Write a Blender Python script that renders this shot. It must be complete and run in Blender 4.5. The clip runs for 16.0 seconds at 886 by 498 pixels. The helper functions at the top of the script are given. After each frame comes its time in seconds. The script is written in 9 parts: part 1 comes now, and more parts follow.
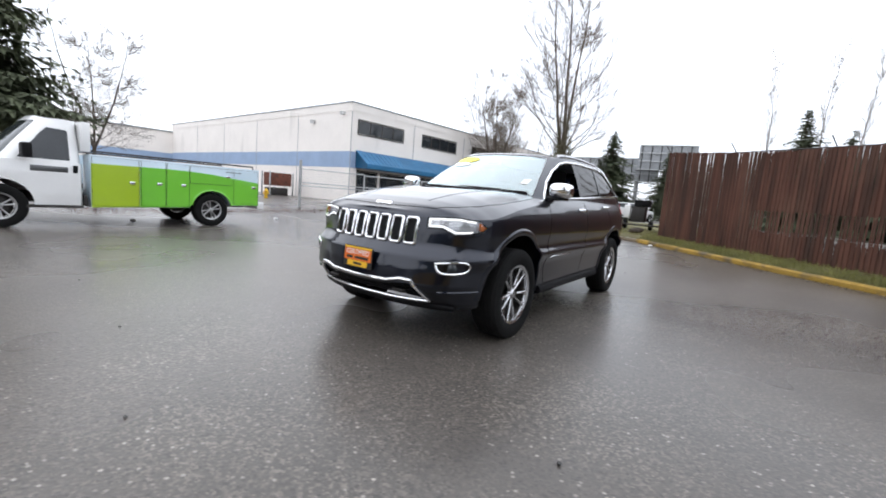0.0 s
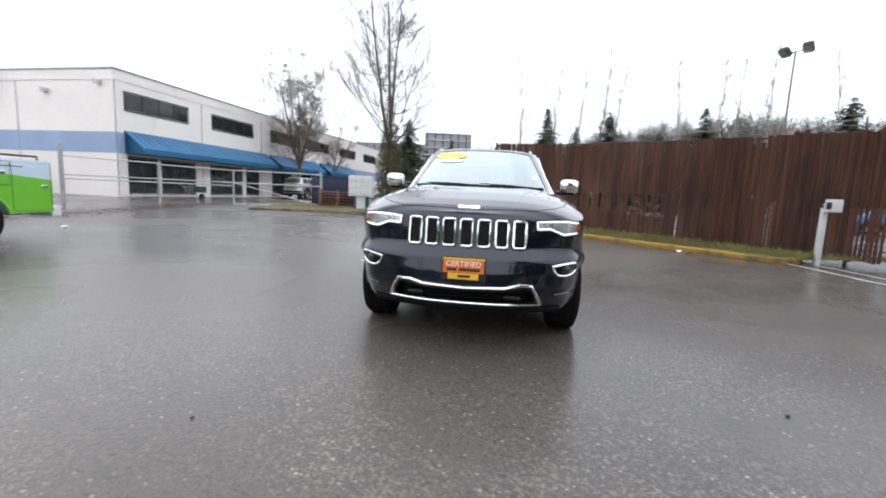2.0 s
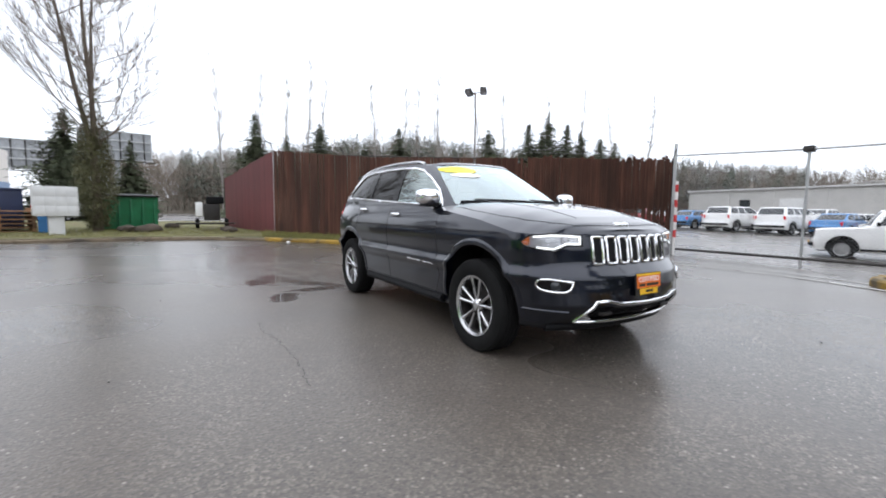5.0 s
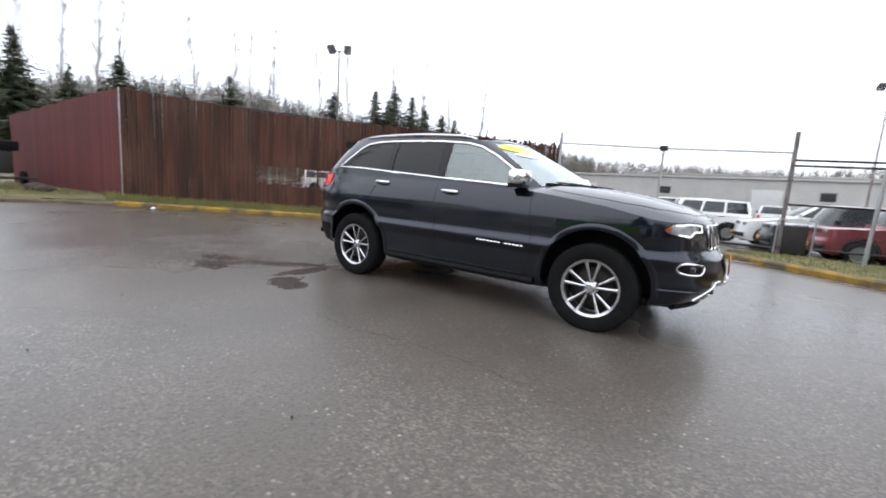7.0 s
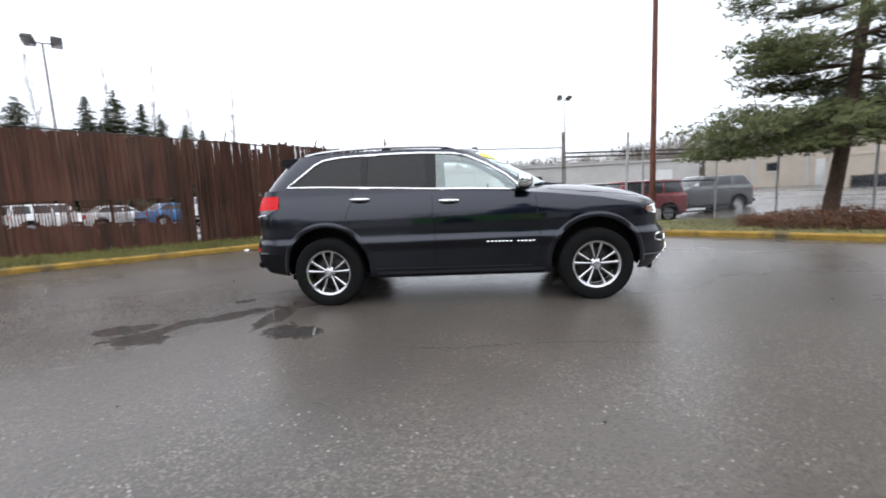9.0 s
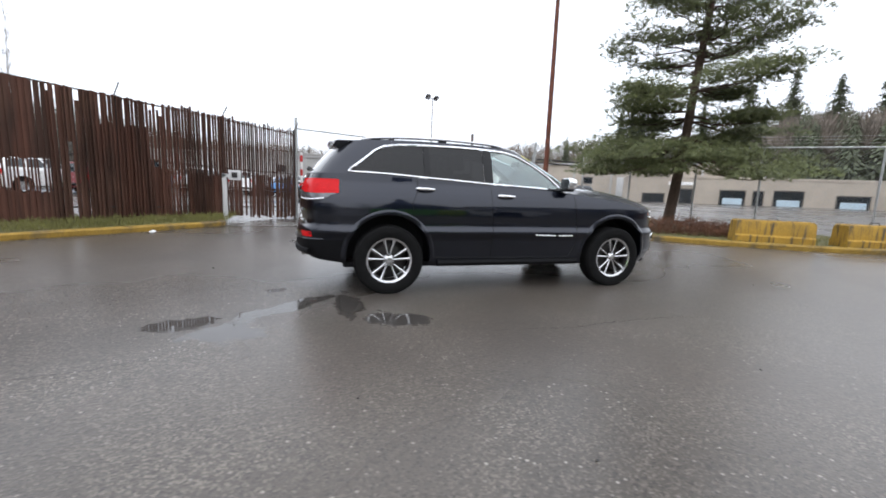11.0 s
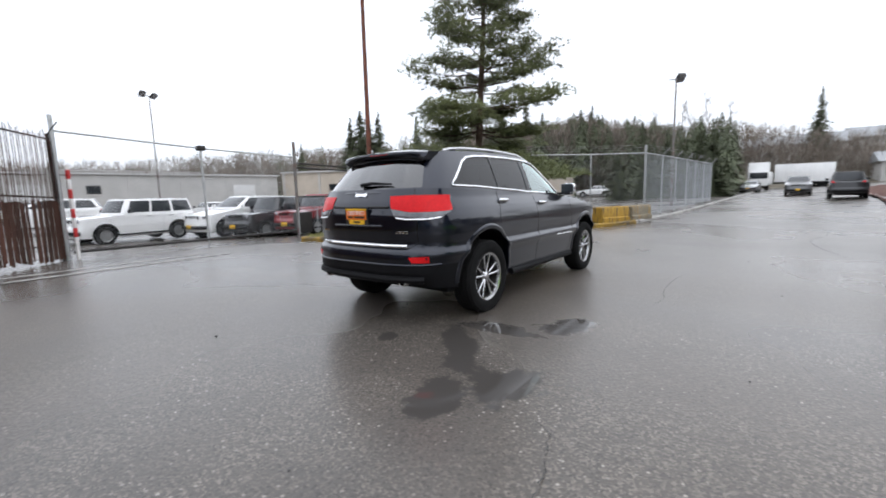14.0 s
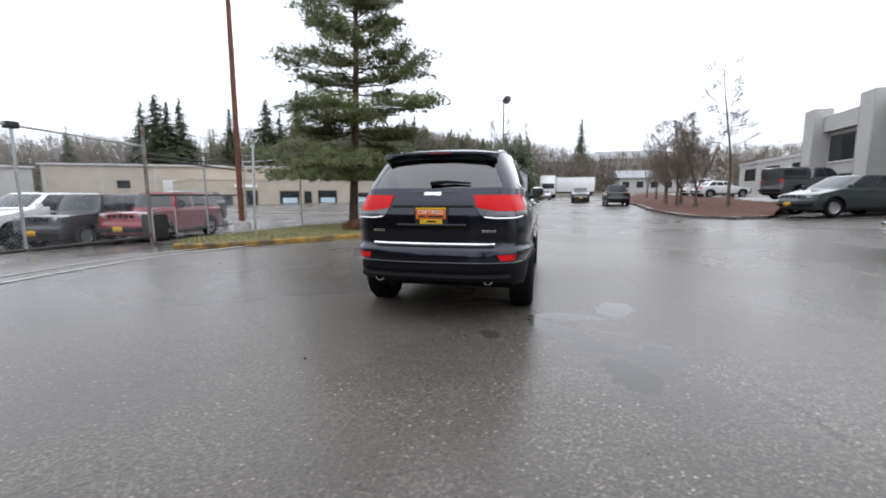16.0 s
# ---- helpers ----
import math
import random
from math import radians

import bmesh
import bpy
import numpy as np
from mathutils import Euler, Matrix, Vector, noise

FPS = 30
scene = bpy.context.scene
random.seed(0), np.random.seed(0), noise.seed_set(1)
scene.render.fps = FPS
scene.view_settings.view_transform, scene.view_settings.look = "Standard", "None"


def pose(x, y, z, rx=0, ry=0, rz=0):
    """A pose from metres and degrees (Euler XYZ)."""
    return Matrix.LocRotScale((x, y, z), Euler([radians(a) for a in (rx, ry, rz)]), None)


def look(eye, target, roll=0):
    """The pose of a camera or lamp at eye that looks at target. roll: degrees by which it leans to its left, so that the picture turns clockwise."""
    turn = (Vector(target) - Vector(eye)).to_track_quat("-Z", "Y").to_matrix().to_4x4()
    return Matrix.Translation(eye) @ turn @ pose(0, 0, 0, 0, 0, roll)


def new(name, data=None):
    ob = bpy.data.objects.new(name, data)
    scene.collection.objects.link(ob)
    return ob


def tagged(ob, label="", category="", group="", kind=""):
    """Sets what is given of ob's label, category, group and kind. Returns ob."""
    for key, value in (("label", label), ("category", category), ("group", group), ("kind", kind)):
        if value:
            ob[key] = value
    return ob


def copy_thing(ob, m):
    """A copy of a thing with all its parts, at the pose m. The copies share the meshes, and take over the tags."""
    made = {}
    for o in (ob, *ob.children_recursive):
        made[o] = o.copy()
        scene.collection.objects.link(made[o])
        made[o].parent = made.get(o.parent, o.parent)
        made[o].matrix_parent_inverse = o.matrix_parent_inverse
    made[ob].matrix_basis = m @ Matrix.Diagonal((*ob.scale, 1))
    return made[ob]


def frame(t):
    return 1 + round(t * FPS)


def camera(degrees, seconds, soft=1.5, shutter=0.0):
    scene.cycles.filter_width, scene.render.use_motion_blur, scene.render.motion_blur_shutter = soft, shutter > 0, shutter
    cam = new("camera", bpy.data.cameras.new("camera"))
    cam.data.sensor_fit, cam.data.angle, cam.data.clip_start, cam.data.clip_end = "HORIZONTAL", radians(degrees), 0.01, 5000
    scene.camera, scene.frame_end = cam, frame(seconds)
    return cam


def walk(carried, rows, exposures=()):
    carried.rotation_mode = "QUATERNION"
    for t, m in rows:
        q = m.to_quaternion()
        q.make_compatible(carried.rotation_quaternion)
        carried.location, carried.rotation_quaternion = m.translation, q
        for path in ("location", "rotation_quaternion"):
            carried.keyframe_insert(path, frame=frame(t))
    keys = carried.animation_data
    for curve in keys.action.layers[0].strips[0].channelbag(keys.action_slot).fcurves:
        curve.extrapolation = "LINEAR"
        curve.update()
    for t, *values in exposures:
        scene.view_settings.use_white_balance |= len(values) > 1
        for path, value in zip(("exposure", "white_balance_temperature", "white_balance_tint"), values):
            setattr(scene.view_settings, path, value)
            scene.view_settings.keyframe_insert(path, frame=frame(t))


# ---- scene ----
cam = camera(92.7, 16.0, soft=1.8, shutter=0.35)
PATH = [
    (0, (4.682, 2.442, 1.152), (3.068, 1.287, 0.903), 4.6),
    (0.5, (4.953, 1.925, 1.157), (3.254, 0.905, 0.885), 3.7),
    (1, (5.19, 1.392, 1.148), (3.359, 0.624, 0.906), 3.5),
    (1.5, (5.288, 0.803, 1.137), (3.378, 0.26, 0.899), 3.5),
    (2, (5.376, 0.237, 1.15), (3.41, -0.021, 0.893), 2.6),
    (2.5, (5.338, -0.327, 1.152), (3.352, -0.364, 0.924), 0.4),
    (3, (5.253, -0.88, 1.156), (3.285, -0.577, 0.968), 0.8),
    (3.5, (5.04, -1.418, 1.142), (3.129, -0.885, 0.893), 0.2),
    (4, (4.846, -1.96, 1.154), (3.009, -1.203, 0.928), 2.3),
    (4.5, (4.56, -2.472, 1.141), (2.78, -1.595, 0.887), 0.5),
    (5, (4.245, -2.97, 1.147), (2.556, -1.914, 0.971), 0.6),
    (5.2, (4.114, -3.168, 1.177), (2.471, -2.05, 0.949), 1.4),
    (7.3, (2.132, -4.744, 1.153), (1.138, -3.03, 0.881), 2.2),
    (7.5, (1.922, -4.853, 1.15), (1.03, -3.081, 0.893), 1.1),
    (8, (1.384, -5.13, 1.179), (0.668, -3.275, 0.965), 2.0),
    (8.5, (0.826, -5.35, 1.188), (0.349, -3.425, 0.932), 1.0),
    (8.7, (0.566, -5.405, 1.176), (0.224, -3.452, 0.921), -0.6),
    (10.8, (-1.965, -5.525, 1.197), (-1.437, -3.616, 0.925), 0.2),
    (11, (-2.216, -5.474, 1.219), (-1.646, -3.58, 0.92), 2.2),
    (11.5, (-2.822, -5.262, 1.236), (-2.013, -3.457, 0.941), 0.7),
    (12, (-3.373, -4.931, 1.228), (-2.433, -3.185, 0.97), -0.7),
    (12.5, (-3.883, -4.561, 1.236), (-2.75, -2.932, 0.987), -0.8),
    (13, (-4.36, -4.13, 1.217), (-3.083, -2.616, 0.944), -1.2),
    (13.5, (-4.826, -3.711, 1.241), (-3.416, -2.32, 0.968), -0.7),
    (14, (-5.22, -3.235, 1.245), (-3.652, -2.021, 0.988), -1.4),
    (14.5, (-5.609, -2.76, 1.255), (-3.898, -1.749, 1.037), -1.0),
    (15, (-5.933, -2.222, 1.252), (-4.144, -1.359, 1.013), -1.6),
    (15.5, (-6.164, -1.651, 1.261), (-4.288, -0.991, 1.05), -0.4),
    (16, (-6.313, -1.04, 1.238), (-4.383, -0.582, 0.986), -0.2),
]
walk(cam, [(t, look(eye, target, roll)) for t, eye, target, roll in PATH], exposures=[(0, 0.0), (8.5, 0.0), (11, -0.05), (13, -0.12), (16, -0.13)])


# ==== world, sun ====
world = bpy.data.worlds.new("overcast_sky")
scene.world = world
world.use_nodes = True
wt = world.node_tree
wt.nodes.clear()
w_out = wt.nodes.new("ShaderNodeOutputWorld")
w_bg = wt.nodes.new("ShaderNodeBackground")
w_sky = wt.nodes.new("ShaderNodeTexSky")
w_sky.sky_type = "NISHITA"
w_sky.sun_disc = False
w_sky.sun_elevation = radians(42)
w_sky.sun_rotation = radians(200)
w_mix = wt.nodes.new("ShaderNodeMix")
w_mix.data_type = "RGBA"
w_mix.inputs[0].default_value = 0.86
w_mix.inputs[7].default_value = (13.1, 13.7, 15.0, 1)   # the closed cloud layer
# an overcast sky is darker towards the horizon than overhead
w_co = wt.nodes.new("ShaderNodeTexCoord")
w_sep = wt.nodes.new("ShaderNodeSeparateXYZ")
w_ramp = wt.nodes.new("ShaderNodeMapRange")
w_ramp.inputs[3].default_value, w_ramp.inputs[4].default_value = 0.72, 1.17
w_mul = wt.nodes.new("ShaderNodeVectorMath")
w_mul.operation = "SCALE"
wt.links.new(w_co.outputs["Generated"], w_sep.inputs[0])
wt.links.new(w_sep.outputs[2], w_ramp.inputs[0])
wt.links.new(w_ramp.outputs[0], w_mul.inputs["Scale"])
wt.links.new(w_sky.outputs[0], w_mix.inputs[6])
wt.links.new(w_mix.outputs[2], w_mul.inputs[0])
wt.links.new(w_mul.outputs[0], w_bg.inputs[0])
w_bg.inputs[1].default_value = 0.153
wt.links.new(w_bg.outputs[0], w_out.inputs[0])

sun_data = bpy.data.lights.new("sun", "SUN")
sun_data.energy, sun_data.angle, sun_data.color = 0.7, radians(150), (1.0, 0.98, 0.95)
sun = new("sun", sun_data)
sun.matrix_world = look((10, -22, 24), (0, 0, 0))


# ==== materials ====
def mat(name, base, rough=0.6, metal=0.0, vary=0.25, scale=3.0, fine=60.0, bump=0.0, spec=0.5, coat=0.0, each=0.0, stain=None, glow=0.0, coat_ior=1.5):
    """A surface with variation at two scales, bump, and a tone of its own for each object."""
    m = bpy.data.materials.new(name)
    m.use_nodes = True
    t = m.node_tree
    p = t.nodes["Principled BSDF"]
    p.inputs["Roughness"].default_value = rough
    p.inputs["Metallic"].default_value = metal
    p.inputs["Specular IOR Level"].default_value = spec
    p.inputs["Coat Weight"].default_value = coat
    p.inputs["Coat Roughness"].default_value = 0.03
    p.inputs["Coat IOR"].default_value = coat_ior
    if glow:
        p.inputs["Emission Color"].default_value = (*base, 1)
        p.inputs["Emission Strength"].default_value = glow
    co = t.nodes.new("ShaderNodeTexCoord")
    big = t.nodes.new("ShaderNodeTexNoise")
    big.inputs["Scale"].default_value = scale
    big.inputs["Detail"].default_value = 5
    small = t.nodes.new("ShaderNodeTexNoise")
    small.inputs["Scale"].default_value = fine
    small.inputs["Detail"].default_value = 3
    t.links.new(co.outputs["Object"], big.inputs["Vector"])
    t.links.new(co.outputs["Object"], small.inputs["Vector"])
    add = t.nodes.new("ShaderNodeMath")
    add.operation = "ADD"
    t.links.new(big.outputs[0], add.inputs[0])
    t.links.new(small.outputs[0], add.inputs[1])
    mr = t.nodes.new("ShaderNodeMapRange")
    mr.inputs[1].default_value, mr.inputs[2].default_value = 0.7, 1.3
    mr.inputs[3].default_value, mr.inputs[4].default_value = 1 - vary, 1 + vary
    t.links.new(add.outputs[0], mr.inputs[0])
    last = mr.outputs[0]
    if each:
        oi = t.nodes.new("ShaderNodeObjectInfo")
        er = t.nodes.new("ShaderNodeMapRange")
        er.inputs[3].default_value, er.inputs[4].default_value = 1 - each, 1 + each
        t.links.new(oi.outputs["Random"], er.inputs[0])
        mul = t.nodes.new("ShaderNodeMath")
        mul.operation = "MULTIPLY"
        t.links.new(last, mul.inputs[0])
        t.links.new(er.outputs[0], mul.inputs[1])
        last = mul.outputs[0]
    col = t.nodes.new("ShaderNodeMix")
    col.data_type, col.blend_type = "RGBA", "MULTIPLY"
    col.inputs[0].default_value = 1
    col.inputs[6].default_value = (*base, 1)
    t.links.new(last, col.inputs[7])
    out = col.outputs[2]
    if stain:
        sn = t.nodes.new("ShaderNodeTexNoise")
        sn.inputs["Scale"].default_value = stain[1]
        sn.inputs["Detail"].default_value = 8
        mp = t.nodes.new("ShaderNodeMapping")
        mp.inputs["Scale"].default_value = stain[3] if len(stain) > 3 else (1, 1, 1)
        t.links.new(co.outputs["Object"], mp.inputs[0])
        t.links.new(mp.outputs[0], sn.inputs["Vector"])
        sr = t.nodes.new("ShaderNodeMapRange")
        sr.inputs[1].default_value, sr.inputs[2].default_value = stain[2], stain[2] + 0.15
        t.links.new(sn.outputs[0], sr.inputs[0])
        sm = t.nodes.new("ShaderNodeMix")
        sm.data_type = "RGBA"
        t.links.new(sr.outputs[0], sm.inputs[0])
        t.links.new(out, sm.inputs[6])
        sm.inputs[7].default_value = (*stain[0], 1)
        out = sm.outputs[2]
    t.links.new(out, p.inputs["Base Color"])
    if bump:
        b = t.nodes.new("ShaderNodeBump")
        b.inputs["Strength"].default_value = bump
        b.inputs["Distance"].default_value = 0.01
        t.links.new(add.outputs[0], b.inputs["Height"])
        t.links.new(b.outputs[0], p.inputs["Normal"])
    return m


def glass_mat(name, tint, dark, gain=1.6, base_gloss=0.02, film=(1, 1, 1)):
    """Thin window glass: a tinted see-through sheet under a mirror film that strengthens at grazing angles."""
    m = bpy.data.materials.new(name)
    m.use_nodes = True
    t = m.node_tree
    t.nodes.clear()
    o = t.nodes.new("ShaderNodeOutputMaterial")
    tr = t.nodes.new("ShaderNodeBsdfTransparent")
    tr.inputs[0].default_value = tuple(c * (1 - dark) for c in tint) + (1,)
    gl = t.nodes.new("ShaderNodeBsdfGlossy")
    gl.inputs["Roughness"].default_value = 0.02
    gl.inputs[0].default_value = (*film, 1)
    fr = t.nodes.new("ShaderNodeFresnel")
    fr.inputs[0].default_value = 1.52
    ad = t.nodes.new("ShaderNodeMath")
    ad.operation = "MULTIPLY_ADD"
    ad.inputs[1].default_value, ad.inputs[2].default_value = gain, base_gloss
    t.links.new(fr.outputs[0], ad.inputs[0])
    mx = t.nodes.new("ShaderNodeMixShader")
    t.links.new(ad.outputs[0], mx.inputs[0])
    t.links.new(tr.outputs[0], mx.inputs[1])
    t.links.new(gl.outputs[0], mx.inputs[2])
    t.links.new(mx.outputs[0], o.inputs[0])
    return m


def asphalt_mat(name, base):
    """Wet worn asphalt: stone chips in dark binder under a thin film of rain water that fills the hollows."""
    m = bpy.data.materials.new(name)
    m.use_nodes = True
    t = m.node_tree
    p = t.nodes["Principled BSDF"]
    L = t.links.new
    co = t.nodes.new("ShaderNodeTexCoord")

    def noise_tex(scale, detail, rough=0.55):
        n = t.nodes.new("ShaderNodeTexNoise")
        n.inputs["Scale"].default_value, n.inputs["Detail"].default_value, n.inputs["Roughness"].default_value = scale, detail, rough
        L(co.outputs["Object"], n.inputs["Vector"])
        return n.outputs[0]

    def remap(v, a, b, c, d):
        r = t.nodes.new("ShaderNodeMapRange")
        for k, x in zip((1, 2, 3, 4), (a, b, c, d)):
            r.inputs[k].default_value = x
        L(v, r.inputs[0])
        return r.outputs[0]

    def calc(kind, a, b):
        n = t.nodes.new("ShaderNodeMath")
        n.operation = kind
        for k, v in enumerate((a, b)):
            if isinstance(v, (int, float)):
                n.inputs[k].default_value = v
            else:
                L(v, n.inputs[k])
        return n.outputs[0]

    def mix(f, a, b):
        x = t.nodes.new("ShaderNodeMix")
        x.data_type = "RGBA"
        L(f, x.inputs[0])
        for k, c in ((6, a), (7, b)):
            if isinstance(c, tuple):
                x.inputs[k].default_value = (*c, 1)
            else:
                L(c, x.inputs[k])
        return x.outputs[2]

    def cells(scale):
        v = t.nodes.new("ShaderNodeTexVoronoi")
        v.inputs["Scale"].default_value = scale
        L(co.outputs["Object"], v.inputs["Vector"])
        sp = t.nodes.new("ShaderNodeSeparateColor")
        L(v.outputs["Color"], sp.inputs[0])
        return v.outputs["Distance"], sp.outputs[0], sp.outputs[1]

    d_fine, r_fine, q_fine = cells(76)
    d_big, r_big, _ = cells(42)
    # binder with broad worn and stained zones
    ground = mix(remap(noise_tex(0.55, 5), 0.36, 0.64, 0, 1), tuple(c * 0.80 for c in base), tuple(c * 1.18 for c in base))
    ground = mix(remap(noise_tex(0.16, 4), 0.40, 0.64, 0, 0.7), ground, tuple(c * v for c, v in zip(base, (1.20, 1.10, 0.98))))
    # small grey and brown chips everywhere, scattered pale ones on top
    bare = remap(noise_tex(0.9, 5), 0.38, 0.64, 0.15, 1.15)
    ground = mix(calc("MULTIPLY", remap(r_fine, 0.50, 1.0, 0, 0.72), bare), ground, (0.190, 0.165, 0.135))
    ground = mix(remap(q_fine, 0.0, 0.35, 0.65, 0), ground, (0.020, 0.018, 0.016))
    pale = calc("MULTIPLY", remap(r_big, 0.90, 0.97, 0, 1), remap(d_big, 0.24, 0.46, 1, 0))
    pale = calc("MULTIPLY", pale, remap(noise_tex(1.6, 4), 0.38, 0.64, 0.15, 1.0))
    stony = mix(pale, ground, (0.33, 0.30, 0.26))
    # standing water behind the parked car: centre, half length, half width, turn
    wetness = None
    wob = remap(noise_tex(4.0, 7, 0.65), 0.25, 0.75, -0.75, 0.75)
    for cx, cy, rx, ry, turn in HOLLOWS:
        mp = t.nodes.new("ShaderNodeMapping")
        mp.vector_type = "TEXTURE"
        mp.inputs["Location"].default_value = (cx, cy, 0)
        mp.inputs["Rotation"].default_value = (0, 0, turn)
        mp.inputs["Scale"].default_value = (rx, ry, 100)
        L(co.outputs["Object"], mp.inputs[0])
        ln = t.nodes.new("ShaderNodeVectorMath")
        ln.operation = "LENGTH"
        L(mp.outputs[0], ln.inputs[0])
        w1 = remap(calc("ADD", ln.outputs["Value"], wob), 0.85, 1.12, 1, 0)
        wetness = w1 if wetness is None else calc("MAXIMUM", wetness, w1)
    L(mix(wetness, stony, tuple(c * 0.50 for c in base)), p.inputs["Base Color"])
    p.inputs["Roughness"].default_value = 0.75
    p.inputs["Specular IOR Level"].default_value = 0.30
    relief = calc("ADD", calc("MULTIPLY", d_fine, 0.5), d_big)
    bp = t.nodes.new("ShaderNodeBump")
    bp.inputs["Distance"].default_value = 0.008
    L(remap(wetness, 0.0, 1.0, 0.55, 0.05), bp.inputs["Strength"])
    L(relief, bp.inputs["Height"])
    L(bp.outputs[0], p.inputs["Normal"])
    # the water film: smoother in the broad wet zones, broken by the chips elsewhere
    film = remap(noise_tex(0.22, 3, 0.45), 0.34, 0.66, 0.21, 0.34)
    dry = remap(wetness, 0.0, 1.0, 1.0, 0.05)
    L(calc("MULTIPLY", film, dry), p.inputs["Coat Roughness"])
    p.inputs["Coat Weight"].default_value = 1.0
    p.inputs["Coat IOR"].default_value = 1.36
    cb = t.nodes.new("ShaderNodeBump")
    cb.inputs["Distance"].default_value = 0.006
    L(remap(wetness, 0.0, 0.6, 0.11, 0.0), cb.inputs["Strength"])
    L(relief, cb.inputs["Height"])
    L(cb.outputs[0], p.inputs["Coat Normal"])
    return m


def slat_mat(name, base, dark, pale):
    """Painted fence slats: rain streaks and faded zones that run on from slat to slat, and a tone of its own for each slat."""
    m = mat(name, base, 0.8, vary=0.2, fine=80, bump=0.2, each=0.20, spec=0.25)
    t = m.node_tree
    L = t.links.new
    p = t.nodes["Principled BSDF"]
    own = p.inputs["Base Color"].links[0].from_socket
    geo = t.nodes.new("ShaderNodeNewGeometry")
    for scale, size, lo, hi, top, colour in (((1, 1, 0.10), 3.2, 0.46, 0.64, 0.75, dark), ((1, 1, 0.5), 0.9, 0.50, 0.68, 0.6, pale), ((1, 1, 0.06), 9.0, 0.52, 0.66, 0.6, dark)):
        mp = t.nodes.new("ShaderNodeMapping")
        mp.inputs["Scale"].default_value = scale
        L(geo.outputs["Position"], mp.inputs[0])
        n = t.nodes.new("ShaderNodeTexNoise")
        n.inputs["Scale"].default_value, n.inputs["Detail"].default_value = size, 6
        L(mp.outputs[0], n.inputs["Vector"])
        r = t.nodes.new("ShaderNodeMapRange")
        for k, x in zip((1, 2, 3, 4), (lo, hi, 0, top)):
            r.inputs[k].default_value = x
        L(n.outputs[0], r.inputs[0])
        x = t.nodes.new("ShaderNodeMix")
        x.data_type = "RGBA"
        L(r.outputs[0], x.inputs[0])
        L(own, x.inputs[6])
        x.inputs[7].default_value = (*colour, 1)
        own = x.outputs[2]
    L(own, p.inputs["Base Color"])
    return m


M = {}
HOLLOWS = ((-1.54, -1.80, 0.30, 0.18, -0.4), (-2.92, -1.95, 0.29, 0.21, 0.2), (-3.30, -1.66, 0.36, 0.15, 0.2), (-2.50, -1.28, 0.62, 0.14, 0.72), (-1.93, -1.25, 0.42, 0.13, 1.6), (-2.65, -0.60, 0.14, 0.07, 0.3))
M["asphalt"] = asphalt_mat("wet_asphalt", (0.064, 0.055, 0.047))
M["concrete"] = mat("concrete", (0.36, 0.35, 0.33), 0.8, vary=0.3, scale=2, fine=40, bump=0.3, stain=((0.12, 0.11, 0.10), 3.0, 0.55))
M["damp"] = mat("damp_asphalt", (0.022, 0.021, 0.020), 0.22, vary=0.3, scale=6, fine=90, bump=0.3)
M["kerb_yellow"] = mat("worn_yellow_paint", (0.29, 0.175, 0.022), 0.7, vary=0.4, scale=4, fine=50, bump=0.4, stain=((0.085, 0.066, 0.036), 2.2, 0.50))
M["dirty_kerb"] = mat("dirty_concrete_kerb", (0.15, 0.115, 0.075), 0.85, vary=0.4, scale=3, fine=50, bump=0.4, stain=((0.055, 0.045, 0.032), 1.8, 0.46))
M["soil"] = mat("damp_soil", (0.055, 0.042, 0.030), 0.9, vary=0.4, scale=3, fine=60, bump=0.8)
M["grass"] = mat("grass_blades", (0.150, 0.145, 0.040), 0.6, vary=0.4, scale=2, fine=20, each=0.3)
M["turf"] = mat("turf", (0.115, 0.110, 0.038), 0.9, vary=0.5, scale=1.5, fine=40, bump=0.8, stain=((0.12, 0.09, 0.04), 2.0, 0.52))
M["mulch"] = mat("bark_mulch", (0.082, 0.029, 0.017), 0.9, vary=0.5, scale=5, fine=70, bump=1.0)
M["slat"] = slat_mat("weathered_fence_slat", (0.092, 0.040, 0.027), (0.038, 0.022, 0.016), (0.135, 0.070, 0.048))
M["slat_red"] = mat("barn_red_panel", (0.115, 0.024, 0.024), 0.7, vary=0.3, scale=3, fine=60, each=0.15)
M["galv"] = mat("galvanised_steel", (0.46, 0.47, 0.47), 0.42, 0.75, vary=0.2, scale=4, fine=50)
M["mesh"] = mat("dull_chain_link_wire", (0.36, 0.375, 0.39), 0.5, 0.5, vary=0.2, scale=4)
M["rust"] = mat("rust_red_steel", (0.15, 0.048, 0.028), 0.7, 0.1, vary=0.4, scale=3, fine=30, bump=0.3, stain=((0.09, 0.035, 0.02), 4, 0.5))
M["rusty_grey"] = mat("grey_steel_with_rust", (0.20, 0.19, 0.18), 0.6, 0.3, vary=0.3, scale=3, fine=40, stain=((0.13, 0.042, 0.025), 2.5, 0.50))
M["dark_steel"] = mat("dark_steel", (0.035, 0.032, 0.03), 0.55, 0.4, vary=0.3, scale=5)
M["white_wall"] = mat("cream_painted_concrete", (0.86, 0.81, 0.76), 0.85, vary=0.05, scale=0.6, fine=12, stain=((0.66, 0.62, 0.58), 0.5, 0.64, (1, 1, 0.25)))
M["blue_band"] = mat("faded_blue_paint", (0.30, 0.40, 0.56), 0.8, vary=0.1, scale=0.8, fine=15)
M["awning"] = mat("blue_metal_roofing", (0.028, 0.155, 0.31), 0.35, 0.2, vary=0.2, scale=1.5, fine=20, each=0.12)
